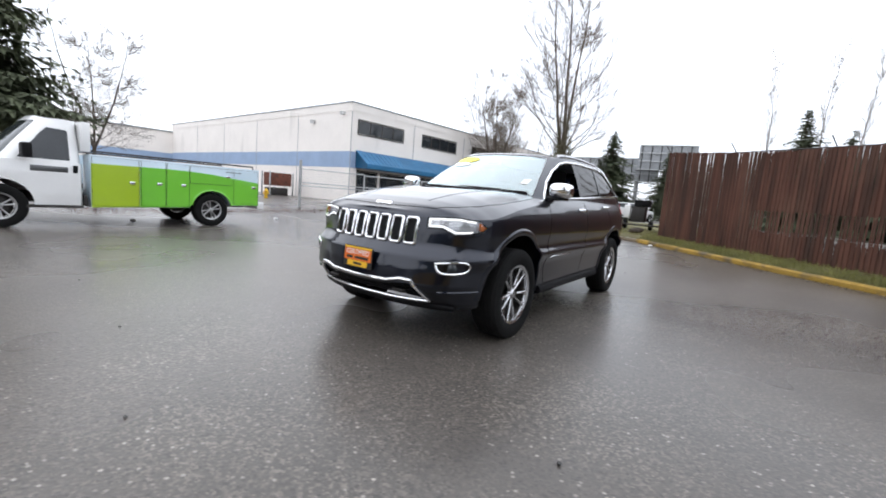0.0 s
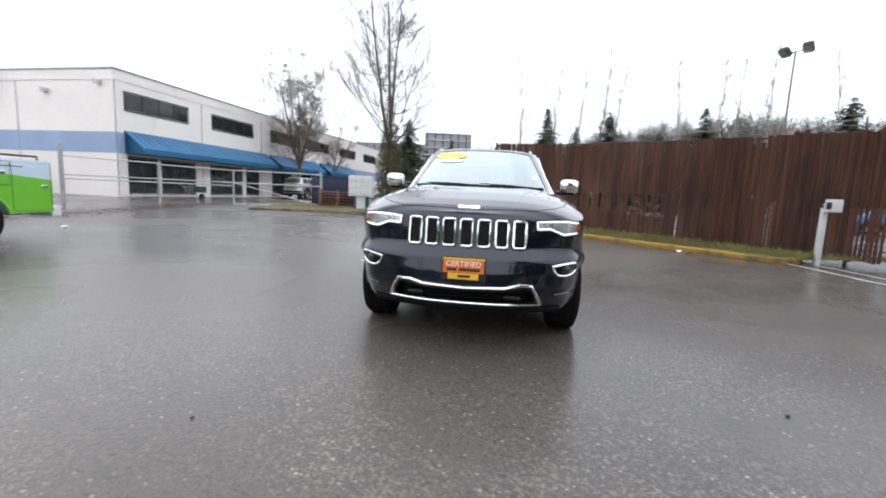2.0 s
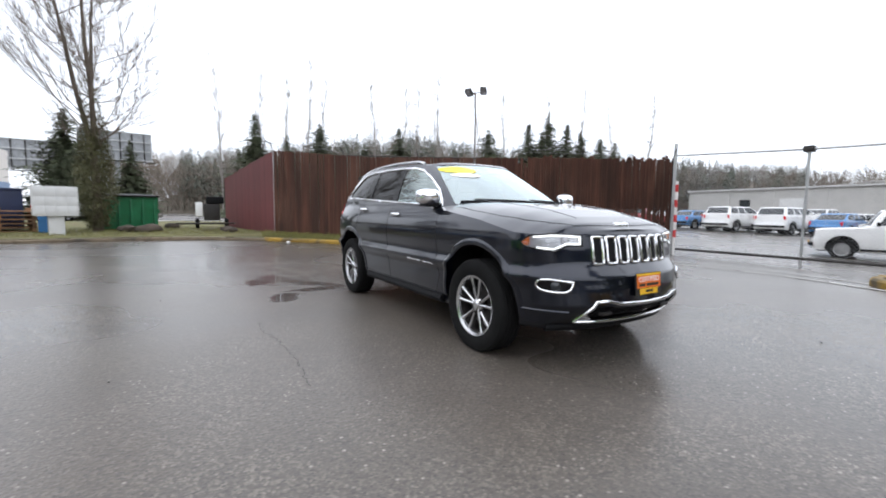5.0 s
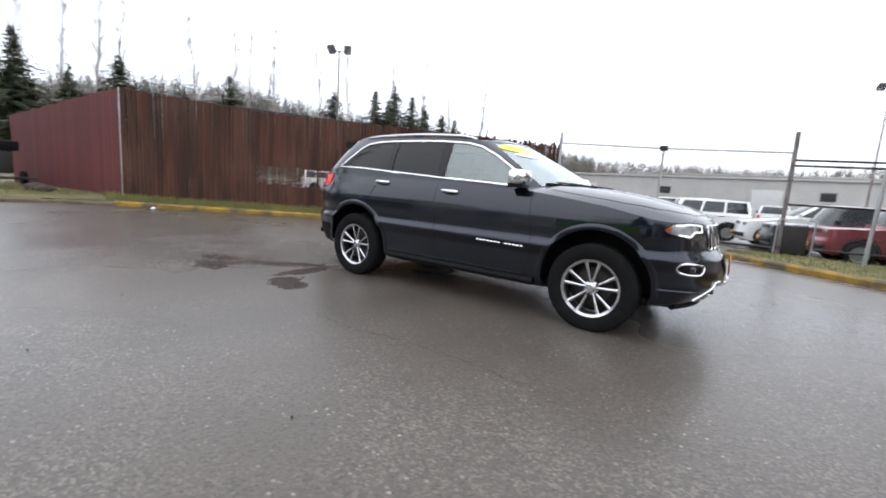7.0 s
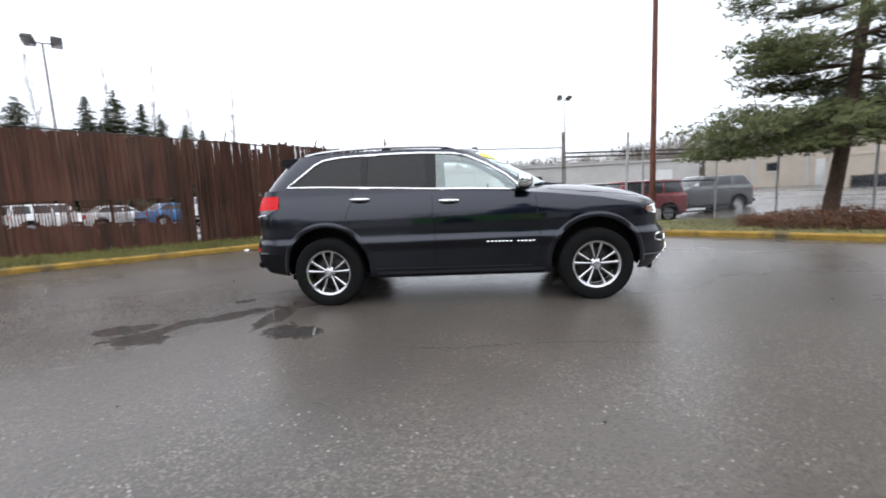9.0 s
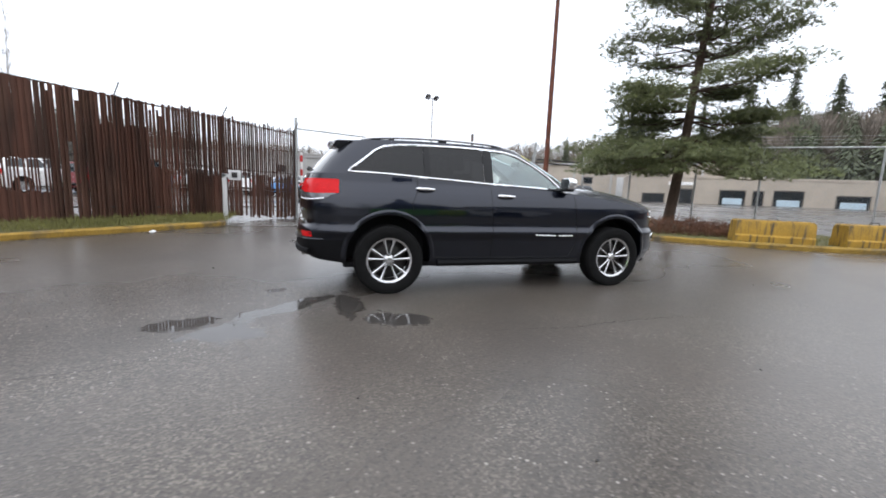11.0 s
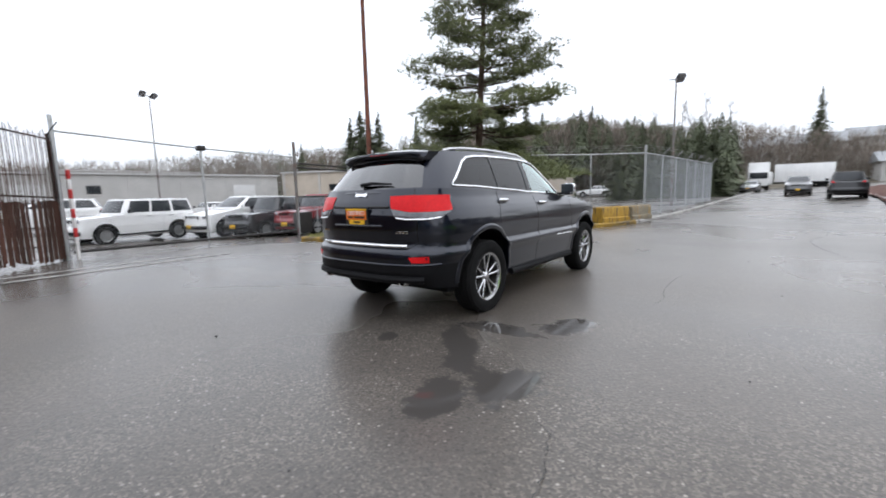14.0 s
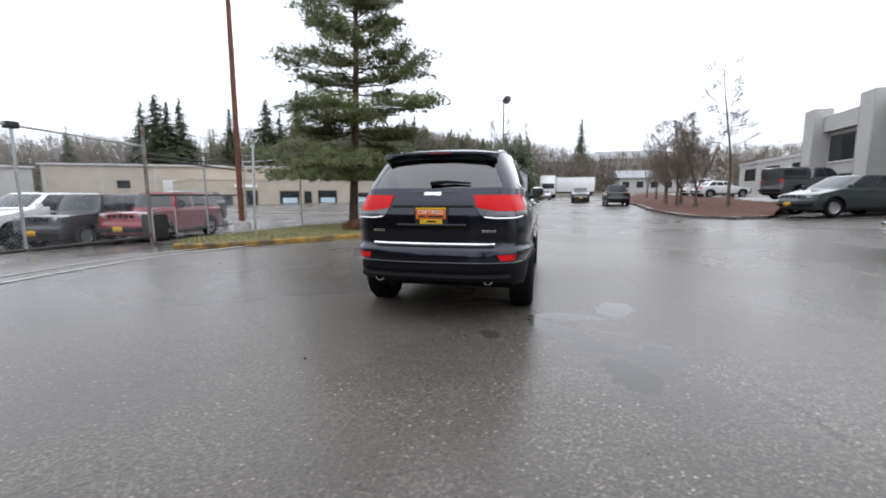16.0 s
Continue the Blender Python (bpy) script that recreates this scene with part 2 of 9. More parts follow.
M["window_dark"] = mat("dark_window_glass", (0.02, 0.024, 0.028), 0.05, vary=0.2, spec=0.6)
M["frame_dark"] = mat("bronze_window_frame", (0.05, 0.042, 0.036), 0.5, 0.3, vary=0.2)
M["beige_wall"] = mat("tan_block_wall", (0.46, 0.40, 0.33), 0.85, vary=0.12, scale=0.7, fine=12)
M["grey_wall"] = mat("grey_tilt_up_concrete", (0.45, 0.44, 0.42), 0.85, vary=0.10, scale=0.7, fine=14, stain=((0.40, 0.39, 0.37), 0.6, 0.6))
M["roofing"] = mat("pale_flat_roof", (0.48, 0.47, 0.46), 0.8, vary=0.15, scale=1)
M["bark"] = mat("grey_brown_bark", (0.105, 0.082, 0.062), 0.9, vary=0.4, scale=6, fine=50, bump=0.8)
M["twig"] = mat("bare_twigs", (0.145, 0.115, 0.09), 0.9, vary=0.3, scale=6)
# branches paled in the base colour to stand for haze over the distance
M["far_twig"] = mat("hazed_birch_branches", (0.27, 0.245, 0.225), 0.95, vary=0.2, scale=0.6)
M["moss"] = mat("ivy_leaves", (0.085, 0.082, 0.034), 0.7, vary=0.5, scale=3, fine=30)
M["pine_bark"] = mat("pine_bark", (0.085, 0.055, 0.04), 0.9, vary=0.5, scale=8, fine=40, bump=0.9)
M["needles"] = mat("pine_needles", (0.125, 0.142, 0.050), 0.65, vary=0.5, scale=0.8, fine=9)
M["conifer"] = mat("fir_needles", (0.105, 0.122, 0.070), 0.8, vary=0.5, scale=0.7, fine=6)
# far woods: some distance haze is mixed into both base colours
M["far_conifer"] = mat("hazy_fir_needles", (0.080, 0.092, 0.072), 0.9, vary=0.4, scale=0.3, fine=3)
M["far_brush"] = mat("hazed_winter_brush", (0.190, 0.160, 0.132), 0.95, vary=0.4, scale=0.3, fine=3)
M["rubber"] = mat("tyre_rubber", (0.010, 0.010, 0.010), 0.85, spec=0.10, vary=0.2, scale=10, fine=90, bump=0.2)
M["alloy"] = mat("polished_alloy", (0.58, 0.58, 0.59), 0.19, 0.95, vary=0.05)
M["grey_alloy"] = mat("dull_steel_wheel", (0.42, 0.42, 0.42), 0.4, 0.7, vary=0.1)
M["chrome"] = mat("chrome", (0.86, 0.86, 0.87), 0.07, 1.0, vary=0.03)
M["black_plastic"] = mat("black_plastic", (0.006, 0.006, 0.007), 0.6, spec=0.14, vary=0.2, scale=20, fine=150, bump=0.1)
M["gloss_black"] = mat("gloss_black", (0.005, 0.005, 0.006), 0.12, vary=0.1, spec=0.3)
M["trim_seat"] = mat("dark_cloth", (0.03, 0.03, 0.032), 0.9, vary=0.2, scale=12)
M["glass_clear"] = glass_mat("clear_green_glass", (0.84, 0.96, 0.92), 0.12, 1.6, 0.10, (0.90, 1.0, 0.98))
M["glass_screen"] = glass_mat("windscreen_glass", (0.82, 0.95, 0.94), 0.25, 1.6, 0.22, (0.88, 0.99, 1.0))
M["glass_rear"] = glass_mat("rear_screen_glass", (0.9, 0.95, 1.0), 0.97, 1.7, 0.025)
M["glass_dark"] = glass_mat("privacy_glass", (0.9, 0.95, 1.0), 0.975, 0.75, 0.0)
M["lens_clear"] = glass_mat("clear_lens", (0.97, 0.98, 1.0), 0.03)
M["lens_red"] = mat("red_lamp_lens", (0.50, 0.010, 0.013), 0.15, vary=0.12, scale=18, coat=0.0, spec=0.15, glow=0.24)
M["lens_pale"] = mat("pale_lamp_lens", (0.36, 0.36, 0.38), 0.16, 0.6, vary=0.2, scale=12, coat=0.2)
M["lens_amber"] = mat("amber_lens", (0.80, 0.20, 0.02), 0.12, vary=0.1, coat=0.6)
M["lens_smoke"] = mat("grey_lamp_lens", (0.13, 0.13, 0.14), 0.12, 0.3, vary=0.3, scale=14, coat=0.4)
M["lamp_bowl"] = mat("lamp_reflector", (0.50, 0.51, 0.53), 0.25, 0.4, vary=0.25, scale=22)
M["daylight_led"] = mat("lit_running_light", (1.0, 1.0, 1.0), 0.4, vary=0.02, glow=0.9)
M["plate_orange"] = mat("orange_card", (0.75, 0.16, 0.015), 0.5, vary=0.05)
M["plate_yellow"] = mat("yellow_card", (0.80, 0.46, 0.02), 0.5, vary=0.08)
M["white_print"] = mat("white_print", (0.85, 0.84, 0.82), 0.6, vary=0.03)
M["black_print"] = mat("black_print", (0.02, 0.018, 0.016), 0.6, vary=0.05)
M["sticker_yellow"] = mat("yellow_sticker", (0.85, 0.72, 0.03), 0.4, vary=0.03)


def paint(name, colour, metal=0.25, rough=0.28, drops=0.0, gloss=0.5, ior=1.5):
    return mat(name, colour, rough, metal, vary=0.08, scale=1.2, fine=120, coat=1.0, bump=drops, spec=gloss, coat_ior=ior)


M["slate_paint"] = paint("dark_slate_metallic_paint", (0.0040, 0.0064, 0.0150), 0.75, 0.30, 0.0, 0.3, 1.5)
M["white_paint"] = paint("white_car_paint", (0.78, 0.78, 0.77), 0.0, 0.35)
M["green_paint"] = paint("lime_green_paint", (0.16, 0.52, 0.035), 0.0, 0.35)
M["lime_paint"] = paint("yellow_green_paint", (0.36, 0.52, 0.02), 0.0, 0.35)
M["sky_paint"] = paint("pale_sky_blue_wrap", (0.55, 0.68, 0.76), 0.0, 0.35)
M["red_paint"] = paint("deep_red_car_paint", (0.22, 0.010, 0.016), 0.2, 0.3)
M["black_paint"] = paint("black_car_paint", (0.012, 0.012, 0.014), 0.2, 0.3)
M["teal_paint"] = paint("dark_teal_car_paint", (0.008, 0.017, 0.017), 0.0, 0.4)
M["silver_paint"] = paint("silver_car_paint", (0.42, 0.43, 0.44), 0.7, 0.3)
M["grey_paint"] = paint("grey_car_paint", (0.09, 0.092, 0.095), 0.5, 0.3)
M["blue_paint"] = paint("blue_car_paint", (0.03, 0.16, 0.38), 0.3, 0.3)
M["dump_green"] = mat("dark_green_painted_steel", (0.013, 0.150, 0.062), 0.5, 0.0, vary=0.25, scale=3, fine=40)
M["box_grey"] = mat("light_grey_enamel", (0.58, 0.58, 0.57), 0.5, vary=0.1, scale=4)
M["navy"] = mat("navy_painted_steel", (0.012, 0.020, 0.06), 0.5, vary=0.2, scale=3)
M["timber"] = mat("weathered_timber", (0.24, 0.125, 0.06), 0.8, vary=0.35, scale=6, fine=60, each=0.2)
M["block_yellow"] = mat("stained_yellow_concrete", (0.37, 0.215, 0.026), 0.75, vary=0.3, scale=3, fine=40, bump=0.4, stain=((0.06, 0.048, 0.03), 3.0, 0.53, (4, 4, 0.35)))
M["block_grey"] = mat("weathered_grey_concrete", (0.20, 0.175, 0.125), 0.8, vary=0.35, scale=3, fine=40, bump=0.4, stain=((0.30, 0.17, 0.03), 2.0, 0.54, (3, 3, 0.6)))
M["white_red"] = mat("white_enamel", (0.72, 0.70, 0.68), 0.5, vary=0.12)
M["red_enamel"] = mat("red_enamel", (0.50, 0.03, 0.03), 0.5, vary=0.12)
M["hydrant"] = mat("yellow_enamel", (0.70, 0.42, 0.02), 0.5, vary=0.15)
M["beam_grey"] = mat("weathered_grey_steel", (0.30, 0.31, 0.32), 0.6, 0.3, vary=0.2)
M["hill"] = mat("wooded_hill_floor", (0.115, 0.10, 0.072), 0.95, vary=0.4, scale=0.15, fine=1.2)


# ==== tools ====
def part(name, bm, material, parent=None, label="", smooth=True):
    """Links a bmesh as one mesh object under a thing or under a part."""
    me = bpy.data.meshes.new(name)
    bm.to_mesh(me)
    bm.free()
    if smooth:
        me.polygons.foreach_set("use_smooth", [True] * len(me.polygons))
        if smooth != "all":
            me.set_sharp_from_angle(angle=radians(38))
    me.materials.append(M[material])
    ob = new(name, me)
    if parent is not None:
        ob.parent = parent
    if label:
        ob["label"] = label
    return ob


def thing(name, label, category, place=None, group="", kind=""):
    ob = new(name)
    ob.empty_display_size = 0.1
    if place is not None:
        ob.matrix_basis = place
    return tagged(ob, label, category, group, kind)


def piece(name, mesh, parent, m):
    ob = new(name, mesh)
    ob.parent = parent
    ob.matrix_basis = m
    return ob


def mesh_of(name, bm, material, smooth=False):
    me = bpy.data.meshes.new(name)
    bm.to_mesh(me)
    bm.free()
    if smooth:
        me.polygons.foreach_set("use_smooth", [True] * len(me.polygons))
        me.set_sharp_from_angle(angle=radians(38))
    me.materials.append(M[material])
    return me


def add_box(bm, lo, hi, bevel=0.0, m=None):
    r = bmesh.ops.create_cube(bm, size=1)
    vs = r["verts"]
    c = [(a + b) / 2 for a, b in zip(lo, hi)]
    s = [abs(b - a) for a, b in zip(lo, hi)]
    for v in vs:
        v.co = Vector((c[0] + v.co.x * s[0], c[1] + v.co.y * s[1], c[2] + v.co.z * s[2]))
        if m is not None:
            v.co = m @ v.co
    if bevel:
        es = list({e for v in vs for e in v.link_edges})
        bmesh.ops.bevel(bm, geom=es, offset=bevel, segments=2, affect="EDGES", profile=0.6)
    return bm


def box(lo, hi, bevel=0.0, m=None):
    return add_box(bmesh.new(), lo, hi, bevel, m)


def add_tube(bm, pts, radius, sides=8, closed=False, cap=True):
    """A pipe along points; radius is a number, or one for each point."""
    pts = [Vector(p) for p in pts]
    n = len(pts)
    rad = radius if isinstance(radius, (list, tuple)) else [radius] * n
    rings, up = [], None
    for i, p in enumerate(pts):
        a = pts[(i - 1) % n] if closed or i > 0 else p
        b = pts[(i + 1) % n] if closed or i < n - 1 else p
        d = (b - a)
        d = d.normalized() if d.length > 1e-9 else Vector((0, 0, 1))
        if up is None:
            up = Vector((0, 0, 1)) if abs(d.z) < 0.9 else Vector((1, 0, 0))
        side = d.cross(up)
        if side.length < 1e-6:
            side = d.orthogonal()
        side.normalize()
        up = side.cross(d).normalized()
        rings.append([bm.verts.new(p + rad[i] * (math.cos(k * 2 * math.pi / sides) * side + math.sin(k * 2 * math.pi / sides) * up)) for k in range(sides)])
    for i in range(n if closed else n - 1):
        r0, r1 = rings[i], rings[(i + 1) % n]
        for k in range(sides):
            bm.faces.new((r0[k], r0[(k + 1) % sides], r1[(k + 1) % sides], r1[k]))
    if cap and not closed:
        bm.faces.new(rings[0][::-1])
        bm.faces.new(rings[-1])
    return bm


def tube(pts, radius, sides=8, closed=False):
    return add_tube(bmesh.new(), pts, radius, sides, closed)


def add_lathe(bm, profile, steps=32, m=None, closed=False):
    """Turns (radius, height) points round the z axis."""
    rings = []
    for k in range(steps):
        a = 2 * math.pi * k / steps
        ring = []
        for r, h in profile:
            v = Vector((r * math.cos(a), r * math.sin(a), h))
            ring.append(bm.verts.new(m @ v if m is not None else v))
        rings.append(ring)
    n = len(profile)
    for k in range(steps):
        a, b = rings[k], rings[(k + 1) % steps]
        for i in range(n if closed else n - 1):
            j = (i + 1) % n
            bm.faces.new((a[i], b[i], b[j], a[j]))
    return bm


def add_prism(bm, poly, thick, m=None):
    """A flat polygon (x, y) given a thickness in z."""
    lo = [bm.verts.new((x, y, 0)) for x, y in poly]
    hi = [bm.verts.new((x, y, thick)) for x, y in poly]
    bm.faces.new(lo[::-1])
    bm.faces.new(hi)
    for i in range(len(poly)):
        j = (i + 1) % len(poly)
        bm.faces.new((lo[i], lo[j], hi[j], hi[i]))
    if m is not None:
        for v in lo + hi:
            v.co = m @ v.co
    return bm


def catmull(keys, count):
    """count points spread evenly along a smooth curve through keys of any dimension."""
    k = [np.array(p, float) for p in keys]
    k = [2 * k[0] - k[1]] + k + [2 * k[-1] - k[-2]]
    pts = []
    for i in range(1, len(k) - 2):
        for s in range(24):
            t = s / 24
            pts.append(0.5 * (2 * k[i] + (k[i + 1] - k[i - 1]) * t + (2 * k[i - 1] - 5 * k[i] + 4 * k[i + 1] - k[i + 2]) * t**2 + (3 * k[i] - k[i - 1] - 3 * k[i + 1] + k[i + 2]) * t**3))
    pts.append(k[-2])
    pts = np.array(pts)
    run = np.r_[0, np.cumsum(np.linalg.norm(np.diff(pts, axis=0), axis=1))]
    at = np.linspace(0, run[-1], count)
    return np.stack([np.interp(at, run, pts[:, c]) for c in range(pts.shape[1])], 1)


def lerp_table(rows, x):
    return float(np.interp(x, [r[0] for r in rows], [r[1] for r in rows]))


def smooth_step(x, a, b):
    t = min(1, max(0, (x - a) / (b - a)))
    return t * t * (3 - 2 * t)


def tilt_to(a, b, width_hint=(0, 0, 1)):
    """A frame with x along a to b, z up."""
    d = (Vector(b) - Vector(a)).normalized()
    y = Vector(width_hint).cross(d).normalized()
    z = d.cross(y)
    return Matrix.Translation(a) @ Matrix((d, y, z)).transposed().to_4x4()


def text_mesh(words, size, depth=0.001):
    cu = bpy.data.curves.new("lettering", "FONT")
    cu.body, cu.size, cu.extrude, cu.align_x, cu.align_y = words, size, depth, "CENTER", "CENTER"
    ob = bpy.data.objects.new("lettering", cu)
    me = bpy.data.meshes.new_from_object(ob)
    bpy.data.objects.remove(ob)
    bpy.data.curves.remove(cu)
    return me


# ==== ground, kerbs, planting strips ====
def g(x, y):
    """Height of the paving: level round the car, rising gently to the west, up the road and onto the sloping lot beside it."""
    h = 0.17 * smooth_step(-x, 4, 15) + 0.012 * min(90, max(0, x - 16))
    h += min(0.5, 0.04 * max(0, -y - 5)) * smooth_step(x, 3, 9)
    h -= (0.12 + 0.23 * smooth_step(x, -5, 3)) * smooth_step(y, 6, 15) * (1 - smooth_step(x, 9, 14))
    return h


def spaced(*runs):
    out = []
    for a, b, step in runs:
        n = max(1, round((b - a) / step))
        out += [a + (b - a) * i / n for i in range(n)]
    return out + [runs[-1][1]]


def sheet(name, xs, ys, height, material, parent=None):
    verts = [(x, y, height(x, y)) for y in ys for x in xs]
    n = len(xs)
    faces = [(j * n + i, j * n + i + 1, (j + 1) * n + i + 1, (j + 1) * n + i) for j in range(len(ys) - 1) for i in range(n - 1)]
    me = bpy.data.meshes.new(name)
    me.from_pydata(verts, [], faces)
    me.polygons.foreach_set("use_smooth", [True] * len(me.polygons))
    me.materials.append(M[material])
    ob = new(name, me)
    if parent:
        ob.parent = parent
    return ob


line_x = spaced((-2500, -300, 500), (-300, -40, 20), (-40, -20, 1.5), (-20, 24, 0.5), (24, 120, 4), (120, 300, 30), (300, 2500, 500))
line_y = spaced((-2500, -300, 500), (-300, -40, 20), (-40, -14, 1.5), (-14, 24, 0.5), (24, 60, 3), (60, 300, 30), (300, 2500, 500))
ground = sheet("ground", line_x, line_y, lambda x, y: g(x, y), "asphalt")
tagged(ground, "wet grey asphalt yard and road surface with worn stone chips", "ground", kind="structure")


def blob(centre, radii, turn, wobble, seed, n=56):
    """An uneven round outline, as points (x, y)."""
    pts = []
    for k in range(n):
        a = 2 * math.pi * k / n
        r = 1 + wobble * (noise.noise((math.cos(a) * 1.6 + seed * 7.3, math.sin(a) * 1.6, seed)) + 0.5 * noise.noise((math.cos(a) * 5 + seed, math.sin(a) * 5, seed * 3)))
        x, y = radii[0] * r * math.cos(a), radii[1] * r * math.sin(a)
        pts.append((centre[0] + x * math.cos(turn) - y * math.sin(turn), centre[1] + x * math.sin(turn) + y * math.cos(turn)))
    return pts


def flat_sheet(name, pts, lift, material, label, category):
    bm = bmesh.new()
    bm.faces.new([bm.verts.new((x, y, g(x, y) + lift)) for x, y in pts])
    bmesh.ops.triangulate(bm, faces=bm.faces[:])
    return tagged(part(name, bm, material), label, category, kind="structure")


def crack(keys, width, seed):
    rnd = random.Random(seed)
    run = catmull(keys, 60)
    left, right = [], []
    for i, p in enumerate(run):
        d = run[min(i + 1, 59)] - run[max(i - 1, 0)]
        nrm = np.array([-d[1], d[0]]) / (np.linalg.norm(d) + 1e-9)
        p = p + nrm * rnd.uniform(-0.018, 0.018)
        w = width * rnd.uniform(0.3, 1.2) * min(1, i / 6, (59 - i) / 6)
        left.append(p + nrm * w)
        right.append(p - nrm * w)
    bm = bmesh.new()
    lv = [bm.verts.new((p[0], p[1], g(*p) + 0.010)) for p in left]
    rv = [bm.verts.new((p[0], p[1], g(*p) + 0.010)) for p in right]
    for i in range(59):
        bm.faces.new((lv[i], lv[i + 1], rv[i + 1], rv[i]))
    return tagged(part("asphalt_crack", bm, "damp"), "thin dark crack running through the asphalt", "crack", kind="structure")


crack([(-0.5, -2.30), (0.0, -2.33), (0.5, -2.27), (0.95, -2.25), (1.7, -2.30)], 0.0028, 1)
crack([(-3.2, -2.22), (-3.3, -2.40), (-3.62, -2.51), (-4.1, -2.62), (-4.6, -3.0)], 0.0030, 2)
crack([(4.0, -4.4), (7, -4.0), (10, -4.5), (15, -3.6)], 0.0066, 4)
crack([(9, -3), (9.6, -4.4), (11, -6.0)], 0.0066, 5)
# concrete apron strip in front of the gate
for offs, wid in ((0.0, 0.06), (0.62, 0.05)):
    pts = [(-5.2 + offs * 0.3, 6.3 + offs), (-2.5, 6.5 + offs), (0.6, 6.7 + offs), (3.0, 6.0 + offs)]
    run = catmull(pts, 40)
    bm = bmesh.new()
    a = [bm.verts.new((p[0], p[1] - wid, g(*p) + 0.011)) for p in run]
    b = [bm.verts.new((p[0], p[1] + wid, g(*p) + 0.011)) for p in run]
    for i in range(39):
        bm.faces.new((a[i], a[i + 1], b[i + 1], b[i]))
    tagged(part("apron_seam", bm, "concrete"), "pale concrete seam in the asphalt before the gate", "seam", kind="structure")
# worn white paint dashes on the road
for x, y, a in ((16.0, -4.4, 0.2), (12.2, -6.4, -0.5)):
    flat_sheet("worn_marking", blob((x, y), (0.55, 0.05), a, 0.9, x), 0.0125, "concrete", "faded white paint scrap on the asphalt", "road marking")


def kerb(name, keys, material, label, width=0.15, height=0.13, step=0.9):
    """A kerb of separate stones with rounded top edges along a line on the ground."""
    th = thing(name, label, "kerb", kind="structure")
    length = float(np.linalg.norm(np.diff(np.array(keys), axis=0), axis=1).sum())
    n = max(2, round(length / step))
    run = catmull(keys, n * 4 + 1)
    for s in range(n):
        bm = bmesh.new()
        rings = []
        for i in range(4 * s, 4 * s + 5):
            p = run[i]
            d = run[min(i + 1, len(run) - 1)] - run[max(i - 1, 0)]
            d = d / np.linalg.norm(d)
            if i == 4 * s:
                p = p + d * 0.004
            nx, ny = -d[1], d[0]
            z = g(*p)
            wob = 0.012 * noise.noise((p[0] * 2, p[1] * 2, 3))
            prof = [(0, -0.1), (-0.005, height * 0.72), (0.03, height + wob), (width - 0.02, height + wob), (width, height * 0.85), (width, -0.1)]
            rings.append([bm.verts.new((p[0] + nx * o, p[1] + ny * o, z + h)) for o, h in prof])
        for a, b in zip(rings, rings[1:]):
            for k in range(5):
                bm.faces.new((a[k], a[k + 1], b[k + 1], b[k]))
        bm.faces.new(rings[0][::-1])
        bm.faces.new(rings[-1])
        bmesh.ops.recalc_face_normals(bm, faces=bm.faces[:])
        part("kerb_stone", bm, material, th)
    return th


WEST_KERB = [(-11.4, -10.4), (-11.9, -7.0), (-12.0, -4.4), (-11.6, -2.2), (-10.7, -0.6), (-9.0, 1.2), (-6.43, 3.96), (-4.75, 5.8), (-4.45, 6.35), (-4.7, 6.8)]
EAST_KERB = [(2.0, 7.6), (2.3, 6.5), (4.3, 4.9), (6.3, 3.4), (7.6, 2.3), (9.6, 1.15), (11.5, 0.65), (13.8, 0.45), (18, 0.15), (24, -0.15), (34, -0.5), (60, -1.6)]
EAST_CUT = 7    # the yellow paint ends here
kerb("kerb_verge", WEST_KERB[:5], "dirty_kerb", "low dirty concrete kerb along the muddy verge", height=0.10)
kerb("kerb_west", WEST_KERB[4:], "kerb_yellow", "worn yellow painted kerb along the grass strip by the fence")
kerb("kerb_east", EAST_KERB[:EAST_CUT], "kerb_yellow", "worn yellow painted kerb round the tree island")
kerb("kerb_road", EAST_KERB[EAST_CUT - 1:], "concrete", "dark grey concrete kerb along the chain-link fence", step=1.4)
MULCH_KERB = [(60, -9.6), (34, -8.7), (24, -7.9), (17.5, -7.9), (15, -8.6), (14.2, -9.6), (14.5, -10.4)]
kerb("kerb_mulch", MULCH_KERB, "concrete", "grey concrete kerb in front of the mulch bed", step=1.4)


def bed(name, edge_a, edge_b, rise_a, rise_b, material, label, category, rows=10, cols=60, rough=0.05):
    """Planted ground between two edges, from the kerb's back up to its far side."""
    A, B = catmull(edge_a, cols), catmull(edge_b, cols)
    bm = bmesh.new()
    grid = []
    for i in range(cols):
        row = []
        for j in range(rows):
            t = j / (rows - 1)
            p = A[i] * (1 - t) + B[i] * t
            h = g(*p) + rise_a + (rise_b - rise_a) * smooth_step(t, 0, 1) + rough * noise.noise((p[0] * 1.4, p[1] * 1.4, 5)) * (1 if j else 0)
            row.append(bm.verts.new((p[0], p[1], h)))
        grid.append(row)
    for i in range(cols - 1):
        for j in range(rows - 1):
            bm.faces.new((grid[i][j], grid[i + 1][j], grid[i + 1][j + 1], grid[i][j + 1]))
    bmesh.ops.recalc_face_normals(bm, faces=bm.faces[:])
    return tagged(part(name, bm, material, smooth="all"), label, category, kind="structure")


def shifted(keys, off):
    k = np.array(keys, float)
    d = np.gradient(k, axis=0)
    d /= np.linalg.norm(d, axis=1)[:, None]
    return (k + np.stack([-d[:, 1], d[:, 0]], 1) * off).tolist()


